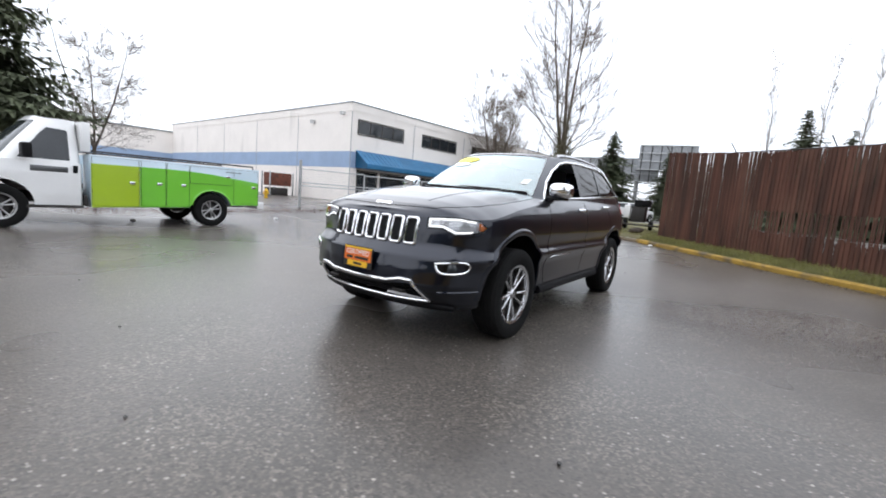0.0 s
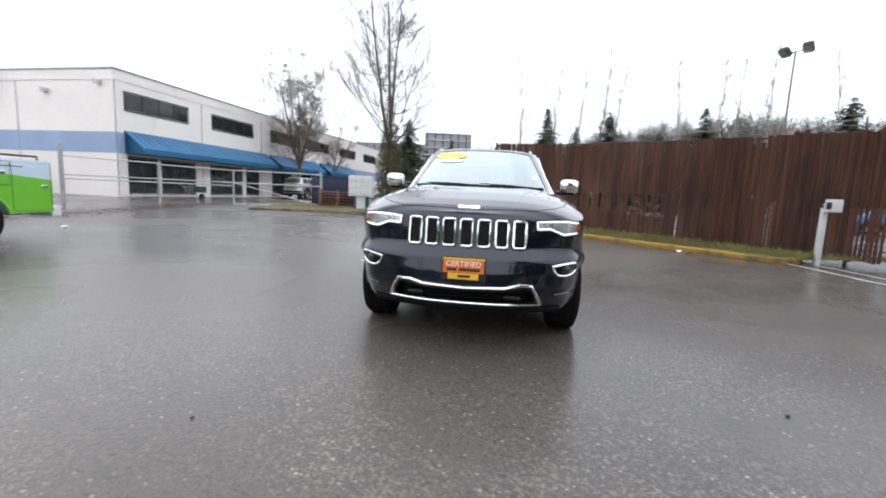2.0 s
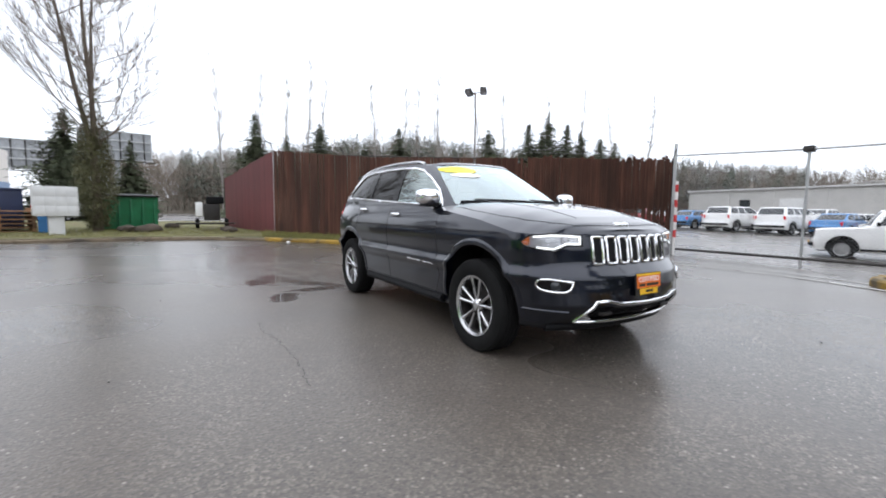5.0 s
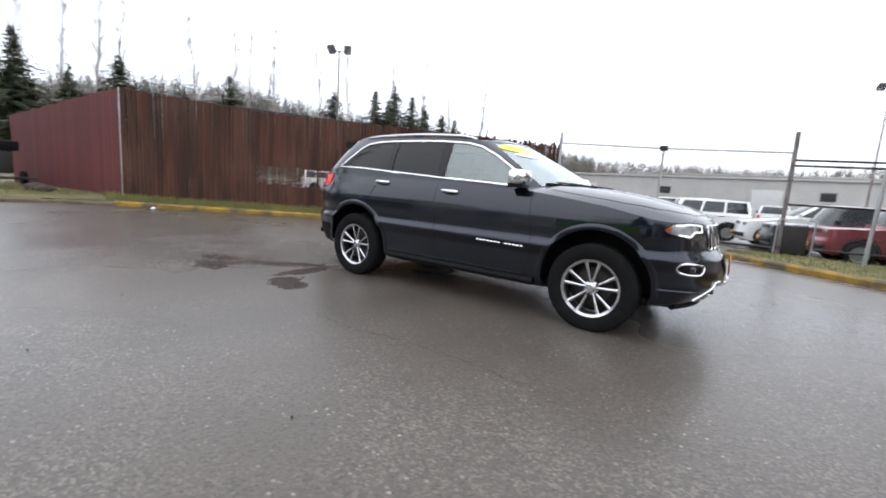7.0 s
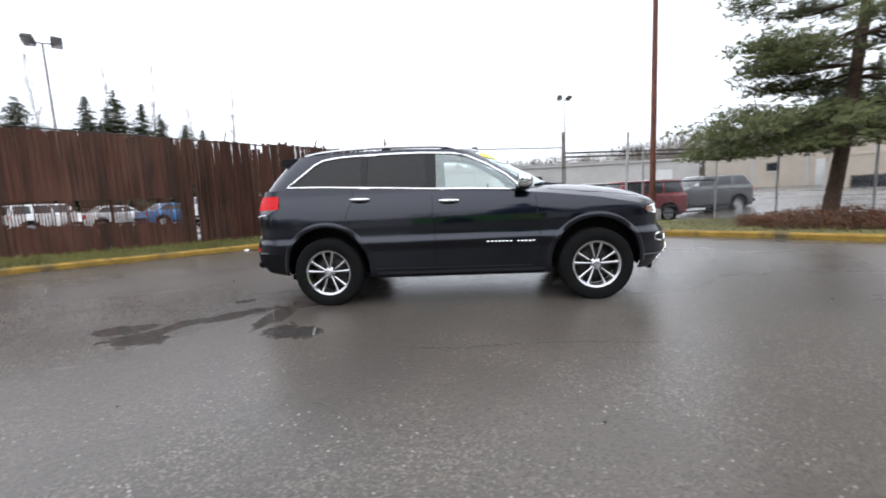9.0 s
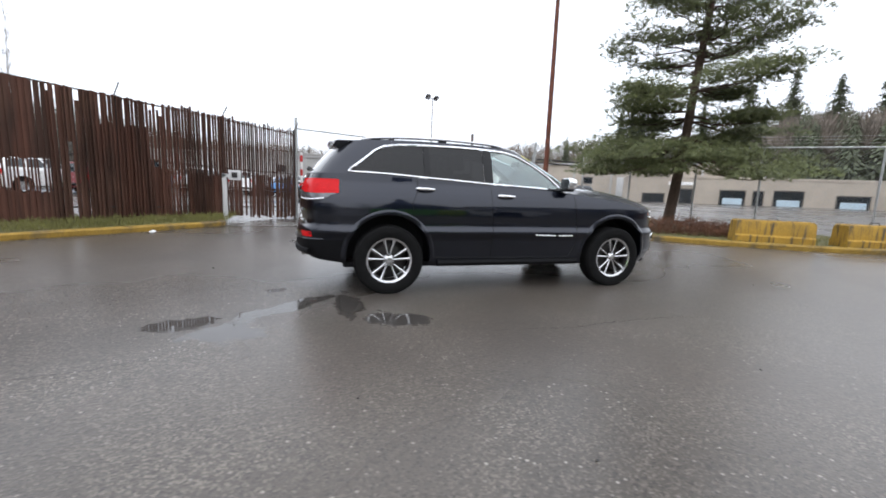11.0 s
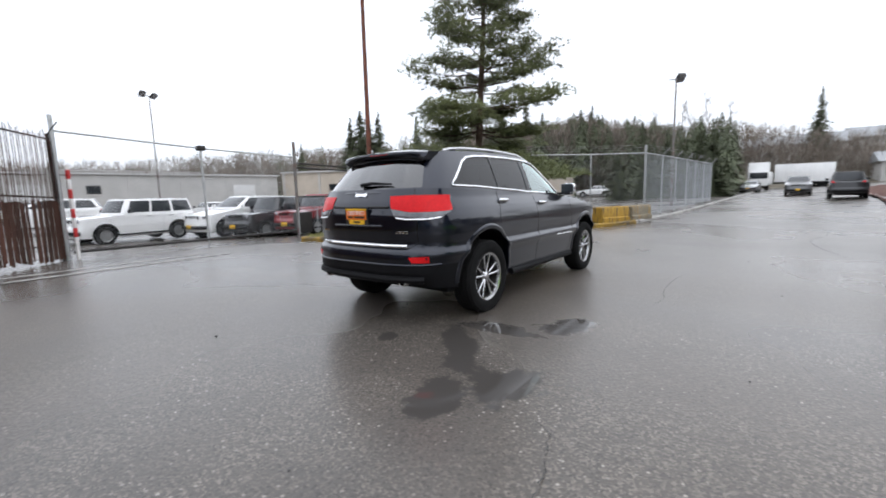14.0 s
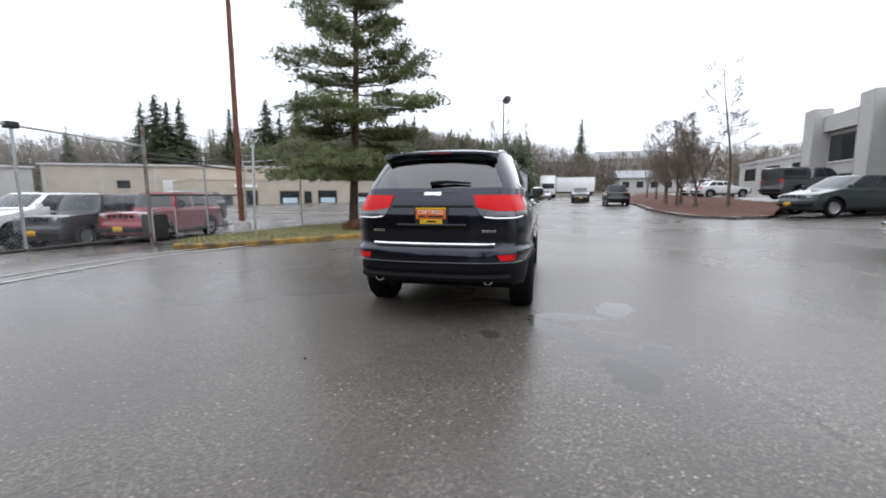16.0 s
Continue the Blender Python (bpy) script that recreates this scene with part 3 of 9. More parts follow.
FENCE_A, FENCE_B = (-11.6, -0.1), (-2.9, 9.5)
strip_front = shifted(WEST_KERB[4:9], 0.15)
strip_back = [(-12.4, -0.3), (-9.9, 2.3), (-7.2, 5.3), (-5.2, 7.6), (-4.4, 8.5)]
bed("grass_strip", strip_front, strip_back, 0.11, 0.20, "turf", "narrow rough grass strip between kerb and fence", "grass", rows=8)
bed("west_verge", shifted(WEST_KERB[0:5], 0.15), [(-30, -12.4), (-28, -7.0), (-28, -4.0), (-26, -0.5), (-24, 3.5)], 0.11, 0.2, "turf", "muddy grass verge with bare soil beyond the kerb", "grass", rows=24)
bed("tree_island", shifted(EAST_KERB[0:8], 0.15), [(3.2, 8.6), (4.2, 8.8), (6.5, 8.6), (8.6, 8.2), (9.9, 7.2), (11.2, 5.6), (12.6, 3.6), (14.6, 1.0)], 0.10, 0.12, "turf", "scruffy grass and soil island round the pine", "grass", rows=16)
bed("mulch_bed", shifted(MULCH_KERB, -0.15), [(60, -16), (34, -15), (24, -13.6), (19, -13.3), (17.4, -12.8), (16.5, -12.2), (16.0, -11.6)], 0.12, 0.40, "mulch", "sloping bed of red-brown bark mulch", "mulch bed", rows=14, rough=0.12)


def blades(name, count, where, height, material, label, seed, spread=0.02):
    """Many thin bent blades of grass as one object."""
    rnd = random.Random(seed)
    verts, faces = [], []
    for _ in range(count):
        x, y, z = where(rnd)
        a, h, lean = rnd.uniform(0, 6.283), height * rnd.uniform(0.4, 1.25), rnd.uniform(0.1, 0.6)
        dx, dy, w = math.cos(a), math.sin(a), rnd.uniform(0.004, 0.010)
        k = len(verts)
        verts += [(x - dy * w, y + dx * w, z), (x + dy * w, y - dx * w, z), (x + dx * h * lean * 0.4, y + dy * h * lean * 0.4, z + h * 0.65), (x + dx * h * lean, y + dy * h * lean, z + h)]
        faces += [(k, k + 1, k + 2), (k + 2, k + 1, k + 3)] if rnd.random() < 0.5 else [(k, k + 1, k + 2)]
    me = bpy.data.meshes.new(name)
    me.from_pydata(verts, [], faces)
    me.materials.append(M[material])
    return tagged(new(name, me), label, "grass", kind="stuff")


sf, sb = catmull(strip_front, 80), catmull(strip_back, 80)


def on_strip(rnd):
    i, t = rnd.randrange(80), rnd.random() ** 0.8
    p = sf[i] * (1 - t) + sb[i] * t + np.array([rnd.uniform(-0.12, 0.12), rnd.uniform(-0.12, 0.12)])
    return p[0], p[1], g(*p) + 0.10 + 0.09 * t


def on_verge(rnd):
    x, y = rnd.uniform(-19, -12.3), rnd.uniform(-9.5, 0.2)
    return x, y, g(x, y) + 0.12


def on_island(rnd):
    i = rnd.randrange(80)
    t = rnd.random()
    p = isl_a[i] * (1 - t) + isl_b[i] * t
    return p[0], p[1], g(*p) + 0.10


isl_a = catmull(shifted(EAST_KERB[0:8], 0.2), 80)
isl_b = catmull([(3.2, 8.4), (4.2, 8.6), (6.5, 8.4), (8.6, 8.0), (9.9, 7.0), (11.2, 5.4), (12.6, 3.4), (14.6, 0.9)], 80)
blades("grass", 15000, on_strip, 0.13, "grass", "uncut yellow-green grass along the fence foot", 1)
blades("grass", 9000, on_verge, 0.09, "grass", "short patchy grass on the verge", 2)
blades("grass", 8000, on_island, 0.09, "grass", "thin grass on the tree island", 3)


# small stones and rubbish on the asphalt
def pebble(name, x, y, s, material, label, seed):
    rnd = random.Random(seed)
    bm = bmesh.new()
    bmesh.ops.create_icosphere(bm, subdivisions=2, radius=s)
    for v in bm.verts:
        v.co *= 1 + 0.35 * noise.noise(v.co * (3 / s) * 0.4 + Vector((seed, 0, 0)))
        v.co.z *= 0.55
    ob = part(name, bm, material)
    ob.location = (x, y, g(x, y) + s * 0.4 + 0.004)
    ob.rotation_euler = (0, 0, rnd.uniform(0, 6))
    return tagged(ob, label, name.replace("_", " "))


for i, (x, y, s) in enumerate(((-3.55, 0.7, 0.022), (-4.25, -1.56, 0.010), (2.2, -4.6, 0.012), (3.6, -1.2, 0.016), (4.0, 0.2, 0.015), (-1.0, -4.0, 0.015), (-5.0, -3.4, 0.014),
                               (3.4, -3.0, 0.016), (2.9, 1.9, 0.02), (-2.0, -3.2, 0.012), (0.8, -3.4, 0.014), (4.1, 1.6, 0.014))):
    pebble("stone", x, y, s * 0.6, "damp", "small dark stone lying on the wet asphalt", i)
for i, (x, y) in enumerate(((-9.9, 0.0), (-5.5, 4.6), (-3.0, -9.6), (1.0, -9.0))):
    pebble("paper_scrap", x, y, 0.06, "white_print", "crumpled white paper scrap beside the kerb", 40 + i)


# ==== slatted fence, gate and chain link ====
def chain_link(name, a, b, z0, z1, parent, pitch=0.075, wire=0.0022):
    """Woven wire between two ground points: crossing diagonal wires as one part."""
    a, b = Vector((*a, 0)), Vector((*b, 0))
    length, h = (b - a).length, z1 - z0
    d = (b - a).normalized()
    n = d.cross(Vector((0, 0, 1)))
    verts, faces = [], []

    def strand(u0, v0, u1, v1, off):
        k = len(verts)
        p0, p1 = a + d * u0 + Vector((0, 0, z0 + v0)) + n * off, a + d * u1 + Vector((0, 0, z0 + v1)) + n * off
        t = (p1 - p0).normalized()
        s = t.cross(n).normalized()
        for p in (p0, p1):
            verts.extend([tuple(p + s * wire), tuple(p - s * wire * 0.5 + n * wire), tuple(p - s * wire * 0.5 - n * wire)])
        for i in range(3):
            j = (i + 1) % 3
            faces.append((k + i, k + j, k + 3 + j, k + 3 + i))

    u = -h
    while u < length:
        for sgn in (1, -1):
            u0, v0, u1, v1 = u, 0.0, u + h, h
            if u0 < 0:
                v0, u0 = -u0, 0.0
            if u1 > length:
                v1, u1 = v1 - (u1 - length), length
            if v1 > v0:
                if sgn < 0:
                    v0, v1 = h - v0, h - v1
                strand(u0, v0, u1, v1, 0.002 * sgn)
        u += pitch
    me = bpy.data.meshes.new(name)
    me.from_pydata(verts, [], faces)
    me.materials.append(M["mesh"])
    ob = new(name, me)
    ob.parent = parent
    return ob


def rail(parent, name, p, q, r, material="galv", sides=8):
    return part(name, tube([p, q], r, sides), material, parent)


fence = thing("slat_fence", "tall brown slatted privacy fence with broken and missing slats", "fence", kind="structure")
fa, fb = Vector((*FENCE_A, 0)), Vector((*FENCE_B, 0))
fdir = (fb - fa).normalized()
flen = (fb - fa).length
fnorm = Vector((fdir.y, -fdir.x, 0))
rnd = random.Random(5)


def fence_foot(u):
    p = fa + fdir * u
    return g(p.x, p.y) + 0.20 - 0.16 * smooth_step(u, flen - 4, flen)


def fence_top(u):
    return lerp_table([(0, 3.20), (3.5, 2.93), (6.5, 2.87), (9, 2.84), (13.1, 2.77)], u)


slat_me = mesh_of("slat", box((-0.5, -0.5, 0), (0.5, 0.5, 1), 0.0), "slat")
THIN = 6.6     # from here to the gate the slats are thin and stand apart
stands = [0.05 + 0.0505 * i for i in range(130)] + [THIN + 0.075 * i for i in range(85)]
for i, u in enumerate(stands):
    p = fa + fdir * u + fnorm * (0.0 if i % 2 else (0.014 if u < THIN else 0.01))
    lo, hi = fence_foot(u) + rnd.uniform(-0.05, 0.05), fence_top(u) + rnd.uniform(-0.015, 0.02)
    wid = 0.060 if u < THIN else 0.102
    turn = rnd.uniform(-0.05, 0.05) + (0.57 if u >= THIN else 0.0)    # the loose slats stand like louvres
    spans = [(lo, hi)]
    torn = None
    s = u / flen
    if u >= THIN:
        # thin loose slats towards the gate, some broken off low down
        if u > 10.0 or 8.75 < u < 9.05:
            c = 1.28 + rnd.uniform(-0.05, 0.05)
            spans = [(c, hi + rnd.choice((-0.12, -0.03, 0, 0, 0.03, 0.07)))]
            torn = (lo, c + 0.02)
        elif rnd.random() < 0.08:
            spans = [(lo + rnd.uniform(0.8, 1.6), hi)]
        elif rnd.random() < 0.10:
            spans = [(lo, hi - rnd.uniform(0.05, 0.3))]
        elif rnd.random() < 0.3:
            spans = [(lo, hi + rnd.uniform(0.0, 0.08))]
    elif 3.4 < u < THIN:
        # a band at bonnet height where the broad slats are torn out and thin ones remain
        c = 0.95 - 0.05 * (u - 3.4) + rnd.uniform(-0.06, 0.06)
        spans = [(lo, c), (1.42 + rnd.uniform(-0.02, 0.02), hi)]
        torn = (c - 0.02, 1.46)
    elif 0.46 < s < 0.60 and rnd.random() < 0.85:
        spans = [(lo, 2.28), (2.33, hi)]
    elif rnd.random() < 0.03:
        spans = [(lo, hi - rnd.uniform(0.1, 0.8))]
    if torn and rnd.random() < (0.8 if u < THIN else 0.93):
        spans.append(torn)
    for z0, z1 in spans:
        m = Matrix.Translation((p.x, p.y, z0)) @ Matrix.Rotation(math.atan2(fdir.y, fdir.x) + (turn if (z0, z1) != torn else 0.1), 4, "Z") @ Matrix.Rotation(rnd.uniform(-0.012, 0.012), 4, "Y") @ Matrix.Diagonal((wid * rnd.uniform(0.85, 1.1) * ((0.5 if u < THIN else 0.62) if (z0, z1) == torn else 1), 0.012 if u < THIN else 0.016, z1 - z0, 1))
        piece("slat", slat_me, fence, m)
for k in range(6):
    u = flen * k / 5
    p = fa + fdir * u - fnorm * 0.05
    part("post", tube([(p.x, p.y, fence_foot(u) - 0.3), (p.x, p.y, fence_top(u) + 0.02)], 0.034, 10), "dark_steel" if k else "galv", fence)
    q = p + Vector((0, 0, fence_top(u)))
    tip = q + fnorm * 0.22 + Vector((0, 0, 0.26))
    part("barb_arm", tube([q, tip], 0.014, 6), "dark_steel", fence)
for zf in (0.12, 0.5, 0.96):
    p, q = fa - fnorm * 0.03, fb - fnorm * 0.03
    z0, z1 = fence_foot(0) + (fence_top(0) - fence_foot(0)) * zf, fence_foot(flen) + (fence_top(flen) - fence_foot(flen)) * zf
    rail(fence, "rail", (p.x, p.y, z0), (q.x, q.y, z1), 0.018, "dark_steel")
for k in range(3):
    p, q = fa + fnorm * 0.07 * (k + 1), fb + fnorm * 0.07 * (k + 1)
    rail(fence, "barbed_wire", (p.x, p.y, fence_top(0) + 0.09 * (k + 1)), (q.x, q.y, fence_top(flen) + 0.09 * (k + 1)), 0.0028, "galv", 4)
chain_link("wire_mesh", tuple((fa + fdir * THIN - fnorm * 0.05).xy), tuple((fb - fnorm * 0.05).xy), 0.2, 2.76, fence, 0.11, 0.0016)
# lower panels of close boards behind the thin slats near the gate
for u0, u1, h in ((7.2, 8.4, 2.05), (8.4, 9.0, 1.15), (9.3, 10.45, 1.1)):
    for j in range(int((u1 - u0) / 0.12)):
        u = u0 + 0.06 + j * 0.12
        p = fa + fdir * u - fnorm * 0.025
        m = Matrix.Translation((p.x, p.y, fence_foot(u))) @ Matrix.Rotation(math.atan2(fdir.y, fdir.x), 4, "Z") @ Matrix.Diagonal((0.117, 0.014, h + rnd.uniform(-0.04, 0.04), 1))
        piece("board", slat_me, fence, m)

# the fence turns away behind its corner, boarded dull red
side_fence = thing("side_fence", "dull red boarded fence running back from the corner", "fence", kind="structure")
sa, sb_ = Vector((-11.75, -0.02, 0)), Vector((-18.6, -1.02, 0))
sdir = (sb_ - sa).normalized()
red_me = mesh_of("board", box((-0.5, -0.5, 0), (0.5, 0.5, 1), 0.0), "slat_red")
for i in range(35):
    u = 0.1 + i * 0.2
    p = sa + sdir * u
    m = Matrix.Translation((p.x, p.y, g(p.x, p.y) + 0.15)) @ Matrix.Rotation(math.atan2(sdir.y, sdir.x), 4, "Z") @ Matrix.Diagonal((0.196, 0.014, 2.95 - 0.095 * u + rnd.uniform(-0.02, 0.02), 1))
    piece("board", red_me, side_fence, m)

# the closed chain-link gate
GATE_A, GATE_B = (-2.86, 9.52), (3.3, 9.65)
gate = thing("chain_link_gate", "closed wide chain-link gate with galvanised pipe frame", "gate", kind="structure")
gate_posts = ((GATE_A, 3.2, "galv", 0.045), (GATE_B, 3.12, "rusty_grey", 0.050))
for (x, y), h, mt, r in gate_posts:
    part("gate_post", tube([(x, y, -0.2), (x, y, h)], r, 12), mt, gate)
part("top_rail", tube([(GATE_A[0], GATE_A[1], 2.86), (0.27, 9.56, 2.69), (GATE_B[0], GATE_B[1], 2.60)], 0.026, 8), "galv", gate)
part("bottom_rail", tube([(GATE_A[0] + 0.1, GATE_A[1] - 0.03, 0.12), (GATE_B[0] - 0.1, GATE_B[1] - 0.03, 0.12)], 0.035, 8), "dark_steel", gate)
part("middle_post", tube([(0.27, 9.56, -0.1), (0.27, 9.56, 2.74)], 0.030, 10), "galv", gate)
part("hinge_roller", box((0.17, 9.46, 2.62), (0.37, 9.66, 2.76), 0.02), "dark_steel", gate)
chain_link("wire_mesh", GATE_A, (0.27, 9.56), 0.12, 2.74, gate, 0.09, 0.0020)
chain_link("wire_mesh", (0.27, 9.56), GATE_B, 0.12, 2.62, gate, 0.09, 0.0020)
for k in range(8):
    z = 0.25 + k * 0.22
    part("striped_band", add_lathe(bmesh.new(), [(0.040, z), (0.043, z + 0.01), (0.043, z + 0.20), (0.040, z + 0.21)], 14, Matrix.Translation((GATE_A[0] + 0.16, GATE_A[1] - 0.12, 0))), "red_enamel" if k % 2 else "white_red", gate)
part("striped_post", tube([(GATE_A[0] + 0.16, GATE_A[1] - 0.12, -0.1), (GATE_A[0] + 0.16, GATE_A[1] - 0.12, 2.1)], 0.039, 12), "white_red", gate)

# gate operator frame beside the rusty post
oper = thing("gate_operator", "grey gate operator box in a pipe guard frame", "gate operator")
part("cabinet", box((3.34, 9.62, 0.02), (3.86, 10.02, 0.74), 0.03), "dark_steel", oper)
part("guard", tube([(3.2, 9.45, 0), (3.2, 9.45, 0.9), (3.95, 9.45, 0.9), (3.95, 9.45, 0)], 0.020, 8), "galv", oper)

# keypad pedestal on the grass strip
keypad = thing("keypad_pedestal", "cream keypad box on a gooseneck post in the grass", "keypad")
kx, ky, kz = -4.55, 6.98, 0.14
part("post", box((kx - 0.05, ky - 0.05, kz - 0.2), (kx + 0.05, ky + 0.05, kz + 1.16), 0.012), "box_grey", keypad)
part("arm", box((kx - 0.05, ky - 0.05, kz + 1.06), (kx + 0.27, ky + 0.05, kz + 1.16), 0.012), "box_grey", keypad)
kb = part("keypad_box", box((kx + 0.12, ky - 0.10, kz + 1.0), (kx + 0.40, ky + 0.06, kz + 1.26), 0.02), "box_grey", keypad)
part("key_panel", box((kx + 0.19, ky - 0.106, kz + 1.06), (kx + 0.33, ky - 0.098, kz + 1.2), 0.002), "dark_steel", kb)

# chain link round the tree island and along the road
roadside = thing("chain_link_fence", "galvanised chain-link fence with leaning barbed-wire arms", "fence", kind="structure")
line = [(9.2, 11.2), (9.9, 9.0), (11.0, 6.9), (12.1, 5.35), (14.3, 3.3), (15.6, 1.3), (18.4, 1.12), (21.3, 0.98), (24.2, 0.85), (27.1, 0.75), (30.2, 0.62), (33.6, 0.5)]
for i, (x, y) in enumerate(line):
    corner = i == 5
    h = 3.2 if corner else 2.9
    z = g(x, y)
    part("post", tube([(x, y, z - 0.2), (x, y, z + h)], 0.05 if corner else 0.032, 10), "galv", roadside)
    if i > 5:
        part("barb_arm", tube([(x, y, z + h), (x + 0.02, y - 0.32, z + h + 0.30)], 0.016, 6), "galv", roadside)
    if i:
        px, py = line[i - 1]
        pz = g(px, py)
        rail(roadside, "top_rail", (px, py, pz + 2.86), (x, y, z + 2.86), 0.022)
        chain_link("wire_mesh", (px, py), (x, y), min(z, pz) + 0.08, min(z, pz) + 2.86, roadside, 0.10 if i > 5 else 0.12, 0.0026)
        for k in range(3):
            o = 0.1 * (k + 1)
            rail(roadside, "barbed_wire", (px, py - (o if i > 6 else 0), pz + 2.9 + o), (x, y - (o if i > 5 else 0), z + 2.9 + o), 0.003, "galv", 4)

lot_fence = thing("pipe_rail_fence", "dark pipe rails and chain link between gate and pine", "fence", kind="structure")
la, lb = (3.36, 9.75), (9.2, 11.2)
for z in (2.42, 2.28, 1.28, 0.15):
    rail(lot_fence, "rail", (*la, z), (*lb, z), 0.028, "dark_steel")
for t in (0.0, 0.5, 1.0):
    x, y = la[0] + (lb[0] - la[0]) * t, la[1] + (lb[1] - la[1]) * t
    if t:
        part("post", tube([(x, y, -0.1), (x, y, 2.6)], 0.035, 10), "galv", lot_fence)
chain_link("wire_mesh", la, lb, 0.15, 1.28, lot_fence, 0.09, 0.002)
stub = thing("fence_post", "leaning galvanised end post standing in the grass", "post")
part("shaft", tube([(4.55, 7.25, -0.1), (4.62, 7.22, 2.68)], 0.035, 10), "galv", stub)
part("cap", add_lathe(bmesh.new(), [(0.0, 2.74), (0.03, 2.72), (0.04, 2.68), (0.037, 2.66)], 10, Matrix.Translation((4.62, 7.22, 0))), "galv", stub)

# tall rust-red lamp pole on a concrete footing
pole = thing("lamp_pole", "tall rust-red steel lamp pole on a round concrete footing", "lamp pole")
px, py = 5.96, 8.82
part("footing", add_lathe(bmesh.new(), [(0, 0.38), (0.24, 0.38), (0.26, 0.34), (0.26, -0.2)], 20, Matrix.Translation((px, py, 0.02))), "concrete", pole)
part("shaft", tube([(px, py, 0.3), (px, py, 5), (px, py, 10.6)], [0.095, 0.082, 0.06], 14), "rust", pole)
part("lamp_head", box((px - 0.18, py - 0.45, 10.55), (px + 0.18, py + 0.25, 10.75), 0.04), "dark_steel", pole)


def yard_lamp(x, y, z0, h, turn, label, two=True):
    th = thing("yard_lamp", label, "yard lamp", pose(x, y, z0, 0, 0, turn))
    part("shaft", tube([(0, 0, -0.3), (0, 0, h)], [0.08, 0.05], 10), "rusty_grey", th)
    part("crossbar", tube([(-0.5, 0, h), (0.5, 0, h)], 0.03, 8), "dark_steel", th)
    for sx in ((-0.55, 0.55) if two else (0.3,)):
        m = Matrix.Translation((sx, 0.1, h + 0.12)) @ Euler((radians(-35), 0, radians(20 * sx))).to_matrix().to_4x4()
        head = part("lamp_head", box((-0.24, -0.28, -0.14), (0.24, 0.28, 0.14), 0.04, m), "dark_steel", th)
        part("lens", box((-0.2, -0.24, -0.155), (0.2, 0.24, -0.14), 0.005, m), "lens_pale", head)
    return th


yard_lamp(-21.5, 15.8, 0.2, 9.6, 35, "twin floodlights on a slim pole behind the slat fence")
yard_lamp(27.0, 2.1, 0.3, 8.0, -60, "floodlight on a slim pole beside the road", two=False)
yard_lamp(10.2, 42.0, 0.2, 10.5, 20, "twin floodlights on a slim pole in the car lot")


def barrier_block(a, b, label, material="block_yellow"):
    """A cast concrete block with sloping faces, a chamfered top and shallow grooves down its face."""
    a, b = Vector(a), Vector(b)
    m = tilt_to((a.x, a.y, g(a.x, a.y) + 0.10), (b.x, b.y, g(a.x, a.y) + 0.10))
    L = (b - a).length
    th = thing("barrier_block", label, "barrier", m)
    bm = bmesh.new()
    prof = [(-0.30, 0.0), (-0.30, 0.16), (-0.26, 0.20), (-0.25, 0.48), (-0.20, 0.55), (0.20, 0.55), (0.25, 0.48), (0.26, 0.20), (0.30, 0.16), (0.30, 0.0)]
    n = 29
    rings = []
    for i in range(n):
        x = L * i / (n - 1)
        e = 0.05 * max(0, 1 - min(x, L - x) / 0.06)
        groove = 0.022 if i % 5 == 2 and 1 < i < n - 2 else 0.0
        rings.append([bm.verts.new((x, y * (1 - e * 1.5 - (groove * 3 if 0.2 < z < 0.5 else 0)) + 0.006 * noise.noise((x * 5, y * 5, z * 5 + L)), z * (1 - e))) for y, z in prof])
    for r0, r1 in zip(rings, rings[1:]):
        for k in range(len(prof) - 1):
            bm.faces.new((r0[k], r0[k + 1], r1[k + 1], r1[k]))
    bm.faces.new(rings[0][::-1])
    bm.faces.new(rings[-1])
    bmesh.ops.recalc_face_normals(bm, faces=bm.faces[:])
    part("block", bm, material, th)
    loop = part("lifting_loop", tube([(L / 2 - 0.12, 0, 0.53), (L / 2 - 0.1, 0, 0.60), (L / 2 + 0.1, 0, 0.60), (L / 2 + 0.12, 0, 0.53)], 0.012, 6), "dark_steel", th)
    return th


barrier_block((8.03, 2.80), (9.42, 1.86), "stained yellow concrete barrier block on the island")
barrier_block((10.02, 1.62), (11.42, 1.08), "stained yellow concrete barrier block with black streaks")
barrier_block((11.55, 1.04), (13.25, 0.74), "weathered yellow and grey concrete barrier block", "block_grey")


